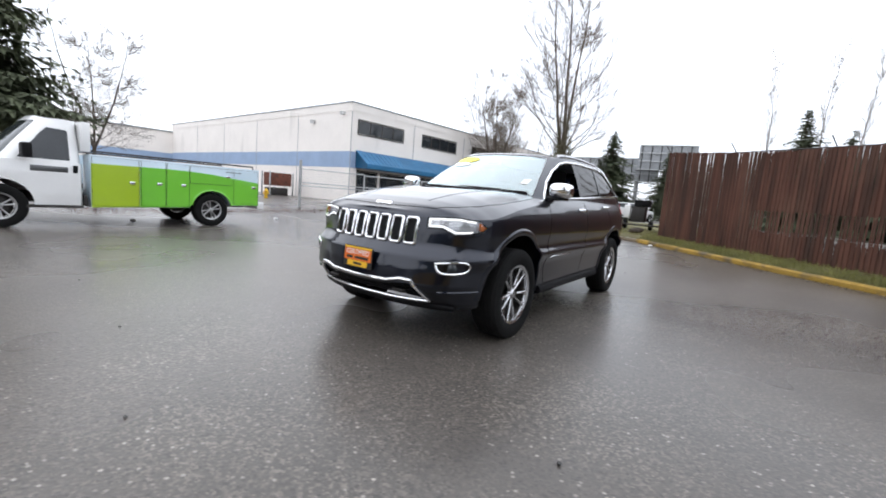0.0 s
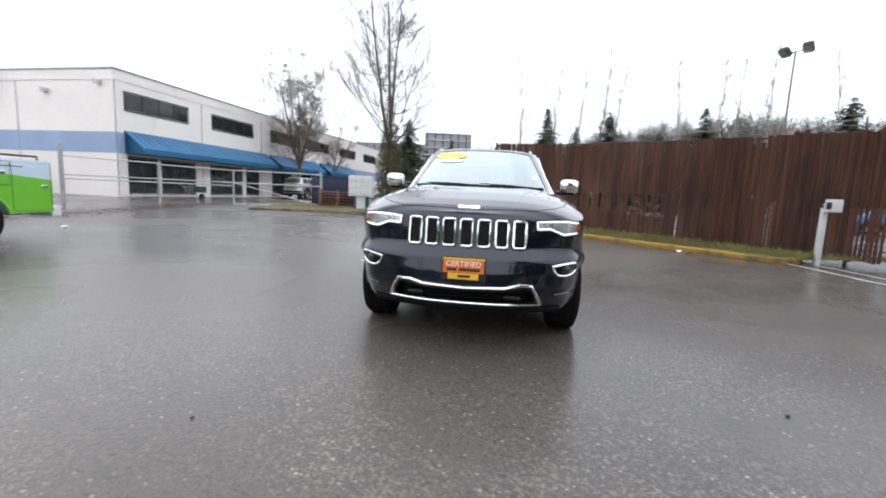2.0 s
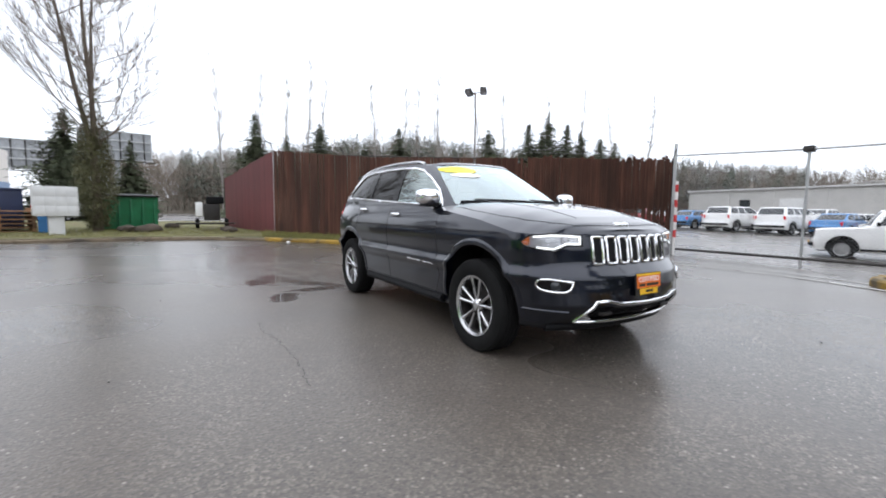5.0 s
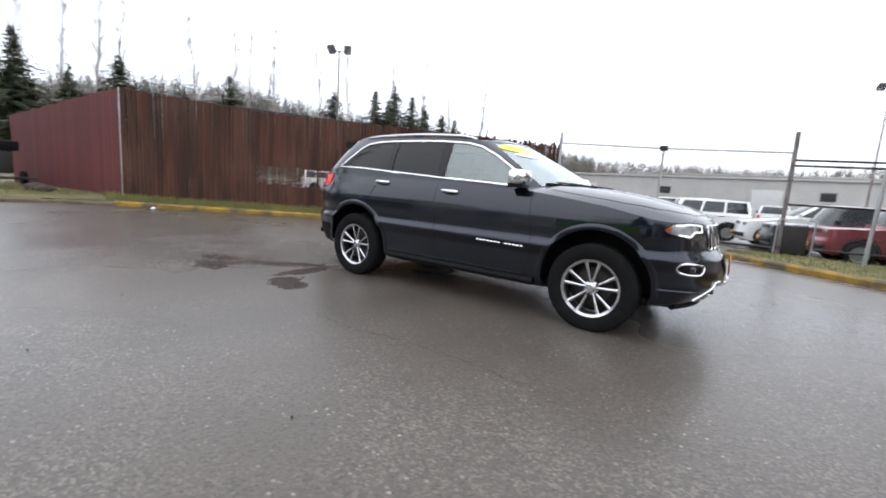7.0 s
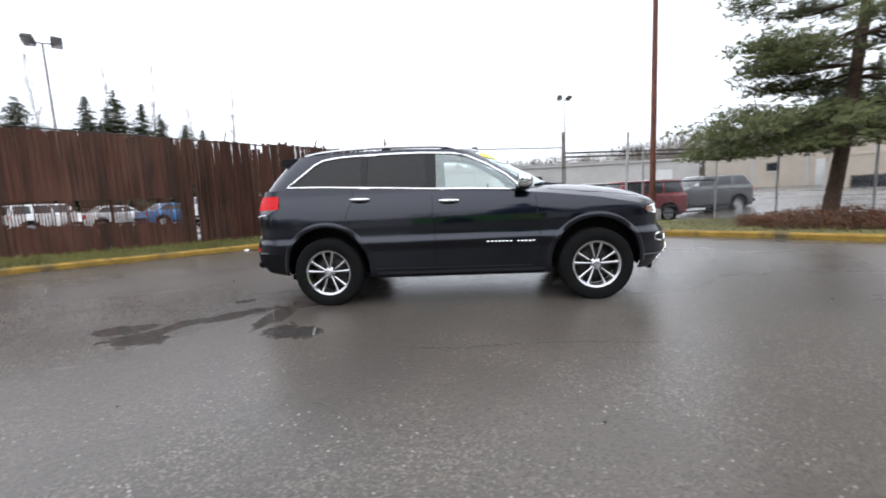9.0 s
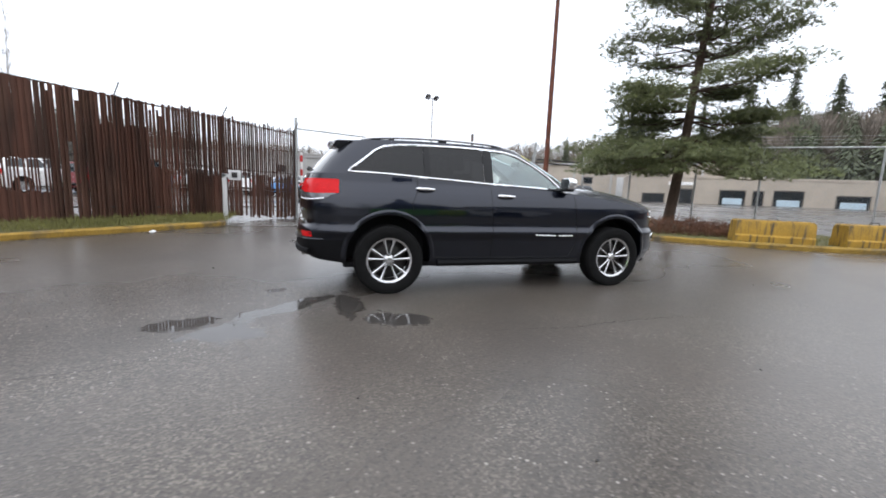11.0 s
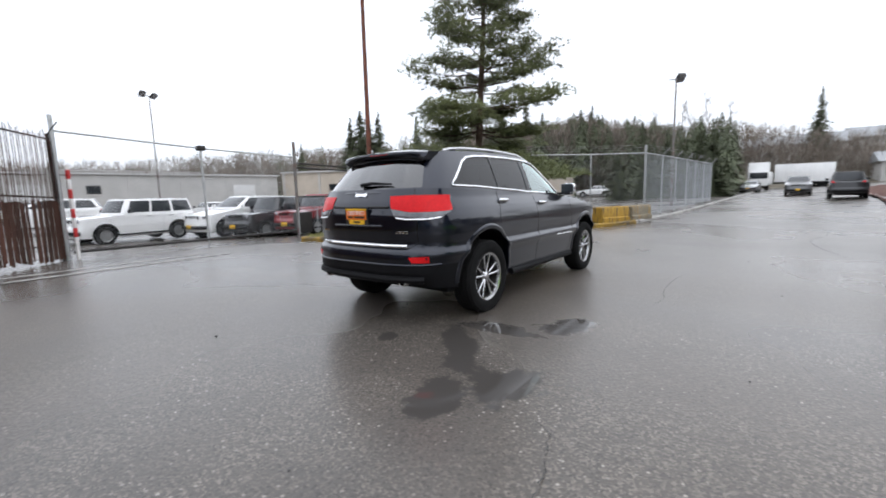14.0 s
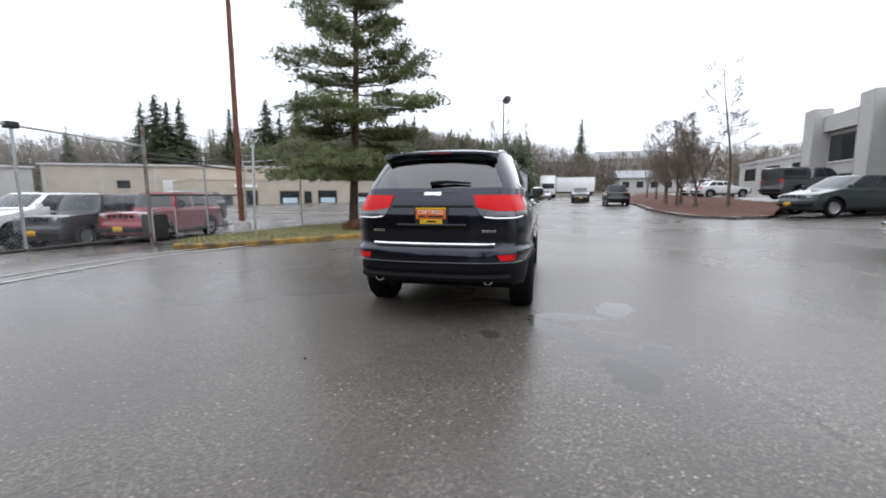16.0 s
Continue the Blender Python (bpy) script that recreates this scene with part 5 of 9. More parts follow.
# flared lips round the wheel openings
for cx in (1.4575, -1.4575):
    for sgn in (1, -1):
        bm = bmesh.new()
        rings = []
        n = 44
        for k in range(n + 1):
            a = radians(-4 + 188 * k / n)
            row = []
            for r, lift in ((0.464, -0.06), (0.466, 0.006), (0.478, 0.012), (0.505, 0.010), (0.525, -0.004)):
                x, z = cx + r * math.cos(a), 0.415 + r * math.sin(a)
                zz = max(z, 0.36)
                p = skin.side(x, zz, sgn)
                y = max(abs(p.y), 0.80)
                row.append(bm.verts.new((x, sgn * (y + lift), z)))
            rings.append(row)
        for r0, r1 in zip(rings, rings[1:]):
            for k in range(4):
                bm.faces.new((r0[k], r0[k + 1], r1[k + 1], r1[k]))
        bmesh.ops.recalc_face_normals(bm, faces=bm.faces[:])
        part("arch_flare", bm, "slate_paint", car)

# side trim
for sgn in (1, -1):
    loop = [skin.side(x, z, sgn, 0.004) for x, z in densify(DLO, 0.05, True)]
    part("window_trim", tube(loop, 0.0125, 8, True), "chrome", car)
    for x0, z0, x1, z1 in ((-0.955, 1.165, -1.165, 1.170), (0.020, 1.112, -0.190, 1.118)):
        pts = []
        for k in range(9):
            t = k / 8
            p = skin.side(x0 + (x1 - x0) * t, z0 + (z1 - z0) * t, sgn)
            pts.append(p + Vector((0, sgn * (0.012 + 0.030 * math.sin(math.pi * t)), 0)))
        part("door_handle", tube(pts, [0.012] + [0.017] * 7 + [0.012], 10), "chrome", car)
    seams = ([(0.83, 1.17), (0.845, 1.0), (0.87, 0.8), (0.885, 0.55), (0.80, 0.385)], [(-0.27, 1.235), (-0.262, 1.0), (-0.245, 0.7), (-0.245, 0.385)],
             [(-1.145, 1.27), (-1.15, 1.15), (-1.215, 1.0), (-1.20, 0.93)], [(0.80, 0.385), (0.2, 0.387), (-0.5, 0.392), (-0.96, 0.40), (-1.0, 0.5)])
    for s in seams:
        part("door_gap", tube([skin.side(x, z, sgn, -0.001) for x, z in densify(s, 0.04)], 0.0035, 6), "gloss_black", car)
    # plain chrome bars where the model name stands
    for k in range(13):
        if k == 5:
            continue
        x = 0.80 - k * 0.040
        a = skin.side(x - 0.013, 0.655 + k * 0.0007, sgn, 0.003)
        b = skin.side(x + 0.013, 0.655 + k * 0.0007, sgn, 0.003)
        part("name_bar", tube([a, b], 0.009, 6), "chrome", car)
    sill = [skin.side(x, 0.335, sgn, 0.006) for x in np.linspace(-0.90, 0.92, 24)]
    part("sill_guard", tube(sill, 0.042, 8), "black_plastic", car)
    # mirror: chrome cap on a dark foot
    m = Matrix.Translation((0.70, sgn * 0.940, 1.288))
    bm = bmesh.new()
    bmesh.ops.create_uvsphere(bm, u_segments=24, v_segments=14, radius=1)
    for v in bm.verts:
        x, y, z = v.co
        f = lambda q, e: math.copysign(abs(q) ** e, q)
        v.co = Vector((0.085 * f(x, 0.8) + (0.02 if x > 0 else 0) - 0.02 * sgn * f(y, 0.6) * 1.0 * 1, sgn * 0.102 * f(sgn * y, 0.60), 0.074 * f(z, 0.65)))
        if v.co.x < -0.045:
            v.co.x = -0.045
        v.co = m @ v.co
    mirror = part("door_mirror", bm, "chrome", car)
    part("mirror_foot", box((0.62, sgn * 0.80, 1.195), (0.76, sgn * 0.99, 1.235), 0.015), "gloss_black", mirror)
    part("mirror_glass", box((0.652, sgn * 0.855, 1.235), (0.656, sgn * 1.02, 1.345), 0.001), "window_dark", mirror)
    # roof rail on feet
    rail_pts = [skin.top(x, sgn * 0.565, h) for x, h in ((0.0, 0.004), (-0.08, 0.018), (-0.25, 0.028), (-0.8, 0.032), (-1.35, 0.028), (-1.62, 0.018), (-1.74, 0.002))]
    part("roof_rail", tube([Vector(p) for p in catmull([tuple(p) for p in rail_pts], 30)], 0.017, 8), "alloy", car)
    for x in (-0.12, -0.8, -1.58):
        p = skin.top(x, sgn * 0.565)
        part("rail_foot", box((p.x - 0.05, p.y - 0.016, p.z - 0.01), (p.x + 0.05, p.y + 0.016, p.z + 0.024), 0.008), "gloss_black", car)

# shut lines of the bonnet, and two low creases along it
for sgn in (1, -1):
    line_ = [(0.98, 0.775), (1.30, 0.800), (1.62, 0.790), (1.86, 0.735), (2.02, 0.640), (2.11, 0.520)]
    part("bonnet_gap", tube([skin.top(x, sgn * y, -0.001) for x, y in densify(line_, 0.05)], 0.0045, 6), "gloss_black", car)
    crease = [(1.05, 0.50), (1.45, 0.46), (1.80, 0.41), (2.02, 0.37)]
    part("bonnet_crease", tube([skin.top(x, sgn * y, -0.005) for x, y in densify(crease, 0.04)], 0.0085, 8), "slate_paint", car)
part("bonnet_gap", tube([skin.top(2.165 - 0.9 * (y / 0.9) ** 2 * 0.16, y, -0.001) for y in np.linspace(-0.52, 0.52, 24)], 0.0045, 6), "gloss_black", car)

# headlamps
for sgn, cut in lamps:
    lens = cut.copy()
    bowl = part("headlamp", pushed(cut, -0.030), "lamp_bowl", car, "clear headlamp with amber corner")
    part("lens", pushed(lens, 0.002), "lens_clear", bowl).visible_shadow = False
    p = skin.front(sgn * 0.60, 0.945)
    part("projector", add_lathe(bmesh.new(), [(0.0, 0.018), (0.026, 0.012), (0.036, 0.0), (0.042, 0.004), (0.044, -0.03)], 20, Matrix.Translation((p.x - 0.035, p.y, p.z)) @ Matrix.Rotation(math.pi / 2, 4, "Y")), "lens_pale", bowl)
    q = skin.front(sgn * 0.855, 0.945)
    part("turn_lamp", box((-0.050, -0.015, -0.034), (0.026, 0.015, 0.034), 0.012, Matrix.Translation((q.x - 0.026, q.y - sgn * 0.006, q.z)) @ Matrix.Rotation(sgn * radians(-24), 4, "Z")), "lens_amber", bowl)
    strip = [skin.front(y * sgn, z, -0.006) for y, z in densify([(0.83, 0.976), (0.74, 0.986), (0.60, 0.980), (0.515, 0.974), (0.520, 0.922), (0.62, 0.926), (0.67, 0.906), (0.72, 0.888), (0.82, 0.900)], 0.02)]
    part("running_light", tube(strip, 0.0075, 8), "daylight_led", bowl)
    rim = [skin.front(y * sgn, z, 0.0) for y, z in densify(HEAD, 0.03, True)]
    part("lamp_rim", tube(rim, 0.006, 6, True), "gloss_black", bowl)
for nm, b, mt in tails:
    part(nm, pushed(b, 0.006), mt, car, "red tail lamp lens" if mt == "lens_red" else "")

for sgn in (1, -1):
    part("lamp_edge", tube([skin.rear(y * sgn, z, 0.008) for y, z in densify([(0.50, 1.034), (0.60, 1.022), (0.78, 1.022), (0.845, 1.036)], 0.03)], 0.008, 6), "chrome", car)

# seven-slot grille
for poly in slots:
    ring = [skin.front(y, z, 0.006) for y, z in densify(poly, 0.02, True)]
    frame_ob = part("grille_slot", tube(ring, 0.0115, 8, True), "chrome", car)
    bm = bmesh.new()
    bm.faces.new([bm.verts.new(skin.front(y, z, 0.0035)) for y, z in poly])
    bmesh.ops.triangulate(bm, faces=bm.faces[:])
    bmesh.ops.recalc_face_normals(bm, faces=bm.faces[:])
    part("slot_mesh", bm, "black_plastic", frame_ob, smooth=False)
part("grille_panel", pushed(lower_grille, -0.06), "black_plastic", car)
for z in (0.40, 0.43, 0.46):
    part("grille_bar", tube([skin.front(y, z, -0.035) for y in np.linspace(-0.46, 0.46, 16)], 0.008, 6), "black_plastic", car)
# bright outline of the lower intake
upper_l = [(-0.575, 0.360), (-0.535, 0.445), (-0.49, 0.520), (-0.40, 0.524), (-0.30, 0.500), (0, 0.490), (0.30, 0.500), (0.40, 0.524), (0.49, 0.520), (0.535, 0.445), (0.575, 0.360)]
part("intake_trim", tube([skin.front(y, z, 0.006) for y, z in densify(upper_l, 0.03)], 0.0115, 8), "chrome", car)
part("intake_trim", tube([skin.front(y, z, 0.010) for y, z in densify([(-0.57, 0.362), (-0.3, 0.352), (0, 0.350), (0.3, 0.352), (0.57, 0.362)], 0.03)], 0.0115, 8), "chrome", car)
for sgn in (1, -1):
    FOG = [(0.640, 0.660), (0.790, 0.682), (0.838, 0.668), (0.820, 0.612), (0.770, 0.592), (0.695, 0.592), (0.660, 0.616)]
    loop = catmull([(y * sgn, z) for y, z in FOG + FOG[:1]], 40)[:-1]
    ring = [skin.front(y, z, 0.004) for y, z in loop]
    bez = part("fog_lamp_bezel", tube(ring, 0.009, 8, True), "chrome", car)
    bm = bmesh.new()
    bm.faces.new([bm.verts.new(skin.front(y, z, 0.003)) for y, z in loop])
    bmesh.ops.triangulate(bm, faces=bm.faces[:])
    part("fog_pocket", bm, "gloss_black", bez, smooth=False)
    p = skin.front(sgn * 0.745, 0.632)
    part("fog_lens", add_lathe(bmesh.new(), [(0, 0.014), (0.03, 0.010), (0.040, 0.0), (0.042, -0.02)], 18, Matrix.Translation((p.x - 0.002, p.y, p.z)) @ Matrix.Rotation(sgn * radians(28), 4, "Z") @ Matrix.Rotation(math.pi / 2, 4, "Y")), "window_dark", bez)
    lowp = [skin.front(y * sgn, z, 0.004) for y, z in densify([(0.66, 0.445), (0.76, 0.452), (0.85, 0.45)], 0.03)]
    part("bumper_crease", tube(lowp, 0.010, 6), "slate_paint", car)
    hook = skin.front(sgn * 0.36, 0.42, -0.02)
    part("tow_hook", tube([hook + Vector((0, -0.05, 0)), hook + Vector((0.02, -0.05, 0.0)), hook + Vector((0.02, 0.05, 0.0)), hook + Vector((0, 0.05, 0))], 0.014, 6), "dark_steel", car)
part("chin", tube([skin.front(y, 0.315, -0.01) for y in np.linspace(-0.72, 0.72, 24)], 0.035, 8), "black_plastic", car)
# plain chrome emblem shapes, where a badge stands
def emblem(where, name):
    """A low bright badge shape of joined lobes, with no letters."""
    bm = bmesh.new()
    for off, w, h in ((-0.058, 0.026, 0.034), (-0.018, 0.024, 0.028), (0.024, 0.024, 0.028), (0.062, 0.024, 0.036)):
        pts = rounded(off - w, -h / 2, off + w, h / 2, 0.012)
        lo = [bm.verts.new(where(a, b, 0.0)) for a, b in pts]
        hi = [bm.verts.new(where(a * 0.97 + off * 0.03, b * 0.9, 0.010)) for a, b in pts]
        bm.faces.new(hi)
        for i in range(len(pts)):
            j = (i + 1) % len(pts)
            bm.faces.new((lo[i], lo[j], hi[j], hi[i]))
    bmesh.ops.recalc_face_normals(bm, faces=bm.faces[:])
    part(name, bm, "chrome", car)


emblem(lambda a, b, c: skin.top(2.150 - b * -0.9, -a, c), "bonnet_emblem")
emblem(lambda a, b, c: skin.rear(-a, 1.255 + b, c), "tailgate_emblem")


def dealer_plate(m, name):
    """A printed dealer card in a black frame: orange field, yellow strip, white word."""
    pl = part(name, box((-0.158, -0.084, -0.006), (0.158, 0.084, 0.0), 0.004, m), "black_print", car, "orange and yellow dealer plate")
    part("orange_field", box((-0.146, -0.030, 0.001), (0.146, 0.060, 0.003), 0.0, m), "plate_orange", pl)
    part("yellow_strip", box((-0.150, 0.062, 0.001), (0.150, 0.078, 0.003), 0.0, m), "plate_yellow", pl)
    part("yellow_strip", box((-0.110, -0.076, 0.001), (0.110, -0.032, 0.003), 0.0, m), "plate_yellow", pl)
    me = text_mesh("CERTIFIED", 0.055)
    me.transform(m @ Matrix.Translation((0, 0.034, 0.0045)))
    me.materials.clear()
    me.materials.append(M["white_print"])
    ob = new("lettering", me)
    ob.parent = pl
    for x0, x1, y in ((-0.03, 0.12, -0.006), (-0.12, -0.05, -0.006)):
        part("print_bar", box((x0, y - 0.010, 0.0035), (x1, y + 0.010, 0.0045), 0.0, m), "black_print", pl)
    part("print_bar", box((-0.04, -0.062, 0.0035), (0.05, -0.044, 0.0045), 0.0, m), "black_print", pl)
    return pl


fp = skin.front(0, 0.63)
dealer_plate(Matrix.Translation((fp.x + 0.03, 0, 0.628)) @ Matrix(((0, 0, 1), (1, 0, 0), (0, 1, 0))).to_4x4() @ Matrix.Rotation(radians(-3), 4, "X"), "front_plate")
rp = skin.rear(0, 1.045)
dealer_plate(Matrix.Translation((rp.x - 0.014, 0, 1.045)) @ Matrix(((0, 0, -1), (-1, 0, 0), (0, 1, 0))).to_4x4() @ Matrix.Rotation(radians(4), 4, "X"), "rear_plate")

# tail: spoiler, wiper, bright strip, reflectors, exhausts
bm = bmesh.new()
rows_ = []
for k in range(25):
    y = -0.60 + 1.2 * k / 24
    e = (abs(y) / 0.60) ** 3
    zt = 1.700 - 0.030 * e
    rows_.append([bm.verts.new(p) for p in ((-1.84, y, zt), (-2.00, y, zt - 0.004), (-2.085 + 0.06 * e, y, zt - 0.022), (-2.09 + 0.06 * e, y, zt - 0.040), (-2.05, y * 0.97, zt - 0.062), (-1.98, y * 0.97, zt - 0.10))])
for a, b in zip(rows_, rows_[1:]):
    for k in range(5):
        bm.faces.new((a[k], a[k + 1], b[k + 1], b[k]))
bm.faces.new(rows_[0])
bm.faces.new(rows_[-1][::-1])
bmesh.ops.recalc_face_normals(bm, faces=bm.faces[:])
sp = part("spoiler", bm, "slate_paint", car)
part("spoiler_underside", tube([(-2.005 + 0.05 * (abs(y) / 0.57) ** 3, y, 1.612) for y in np.linspace(-0.555, 0.555, 20)], 0.042, 8), "gloss_black", sp)
part("brake_light", box((-2.088, -0.12, 1.655), (-2.081, 0.12, 1.668), 0.002), "lens_red", sp)
part("rear_wiper", tube([skin.rear(0.03, 1.35, 0.03), skin.rear(-0.12, 1.365, 0.035), skin.rear(-0.36, 1.352, 0.025)], [0.022, 0.016, 0.008], 8), "black_plastic", car)
part("tailgate_strip", tube([skin.rear(y, 0.775, 0.014) for y in np.linspace(-0.60, 0.60, 30)], 0.017, 8), "chrome", car)
part("plate_recess", tube([skin.rear(y, 1.135, 0.006) for y in np.linspace(-0.40, 0.40, 16)], 0.012, 8), "gloss_black", car)
part("plate_handle_bar", tube([skin.rear(y, 0.958, 0.010) for y in np.linspace(-0.34, 0.34, 16)], 0.010, 8), "slate_paint", car)
for s in ([(0.62, 1.30), (0.70, 1.06), (0.69, 0.80), (0.62, 0.755), (-0.62, 0.755), (-0.69, 0.80), (-0.70, 1.06), (-0.62, 1.30)],):
    part("tailgate_gap", tube([skin.rear(y, z, -0.001) for y, z in densify(s, 0.04)], 0.004, 6), "gloss_black", car)
for sgn in (1, -1):
    rf = [(0.63, 0.675), (0.80, 0.680), (0.79, 0.622), (0.66, 0.622)]
    bm = bmesh.new()
    lo = [bm.verts.new(skin.rear(y * sgn, z, 0.004)) for y, z in densify(rf, 0.03, True)]
    bm.faces.new(lo)
    bmesh.ops.triangulate(bm, faces=bm.faces[:])
    bmesh.ops.recalc_face_normals(bm, faces=bm.faces[:])
    part("bumper_reflector", bm, "lens_red", car, smooth=False)
    part("exhaust_tip", add_lathe(bmesh.new(), [(0.034, 0.10), (0.036, -0.06), (0.045, -0.06), (0.046, 0.0), (0.044, 0.10)], 20, Matrix.Translation((-2.325, sgn * 0.545, 0.435)) @ Matrix.Rotation(math.pi / 2, 4, "Y")), "chrome", car)
    for k in range(4):
        p = skin.rear(sgn * (0.50 + k * 0.033), 0.90, 0.003)
        part("name_bar", box((p.x - 0.002, p.y - 0.012, p.z - 0.011), (p.x + 0.003, p.y + 0.012, p.z + 0.011), 0.002), "chrome", car)
part("bumper_ledge", tube([skin.rear(y, 0.600, 0.004) for y in np.linspace(-0.84, 0.84, 40)], 0.010, 6), "slate_paint", car)
part("lower_valance", tube([skin.rear(y, 0.46, 0.012) for y in np.linspace(-0.74, 0.74, 40)], [0.036] * 40, 8), "black_plastic", car)

# windscreen stickers, wipers
def on_screen(name, outline, material, lift):
    bm = bmesh.new()
    bm.faces.new([bm.verts.new(skin.front(y, z, lift)) for y, z in outline])
    bmesh.ops.triangulate(bm, faces=bm.faces[:])
    bmesh.ops.recalc_face_normals(bm, faces=bm.faces[:])
    part(name, bm, material, car, smooth=False)


on_screen("price_sticker", [(-0.37 + 0.19 * math.cos(a), 1.600 + 0.040 * math.sin(a)) for a in np.linspace(0, 6.283, 29)[:-1]], "sticker_yellow", 0.004)
on_screen("paper_sticker", [(-0.36 + 0.15 * math.cos(a), 1.535 + 0.026 * math.sin(a)) for a in np.linspace(0, 6.283, 25)[:-1]], "white_print", 0.003)
on_screen("service_sticker", [(0.545, 1.335), (0.60, 1.335), (0.60, 1.385), (0.545, 1.385)], "white_print", 0.005)
for y0, y1 in ((0.62, 0.02), (0.02, -0.55)):
    part("wiper_arm", tube([skin.front(y0, 1.250, 0.014), skin.front((y0 + y1) / 2, 1.264, 0.014), skin.front(y1, 1.272, 0.012)], [0.009, 0.007, 0.005], 6), "black_plastic", car)
part("cowl", tube([skin.front(y, 1.244, 0.004) for y in np.linspace(-0.66, 0.66, 24)], 0.013, 8), "black_plastic", car)

# cabin
part("dashboard", box((0.42, -0.70, 0.92), (0.98, 0.70, 1.17), 0.06), "black_plastic", car)
part("steering_wheel", add_lathe(bmesh.new(), [(0.185 + 0.016 * math.cos(a), 0.016 * math.sin(a)) for a in np.linspace(0, 6.283, 9)[:-1]], 28, Matrix.Translation((0.30, 0.37, 1.12)) @ Matrix.Rotation(radians(-65), 4, "Y"), True), "black_plastic", car)
for x, ys in ((-0.35, (-0.37, 0.37)), (-1.25, (-0.38, 0.0, 0.38))):
    for y in ys:
        w = 0.26 if len(ys) == 2 else 0.19
        part("seat_back", box((-0.09, -w, 0.0), (0.09, w, 0.66), 0.07, Matrix.Translation((x, y, 0.72)) @ Matrix.Rotation(radians(-14), 4, "Y")), "trim_seat", car)
        part("headrest", box((-0.05, -0.13, 0.0), (0.05, 0.13, 0.19), 0.04, Matrix.Translation((x - 0.17, y, 1.40)) @ Matrix.Rotation(radians(-10), 4, "Y")), "trim_seat", car)
        if x > -1:
            part("seat_cushion", box((x + 0.02, y - w, 0.62), (x + 0.52, y + w, 0.78), 0.06), "trim_seat", car)
part("headlining", box((-1.75, -0.52, 1.645), (0.02, 0.52, 1.66), 0.005), "box_grey", car)
part("rear_mirror", box((0.42, -0.12, 1.50), (0.45, 0.12, 1.57), 0.015), "black_plastic", car)
for x in (1.4575, -1.4575):
    for sgn in (1, -1):
        wheel(car, x, sgn * 0.822, 0.385, 0.238, 0.246, 10, "alloy", sgn)
inner.free()


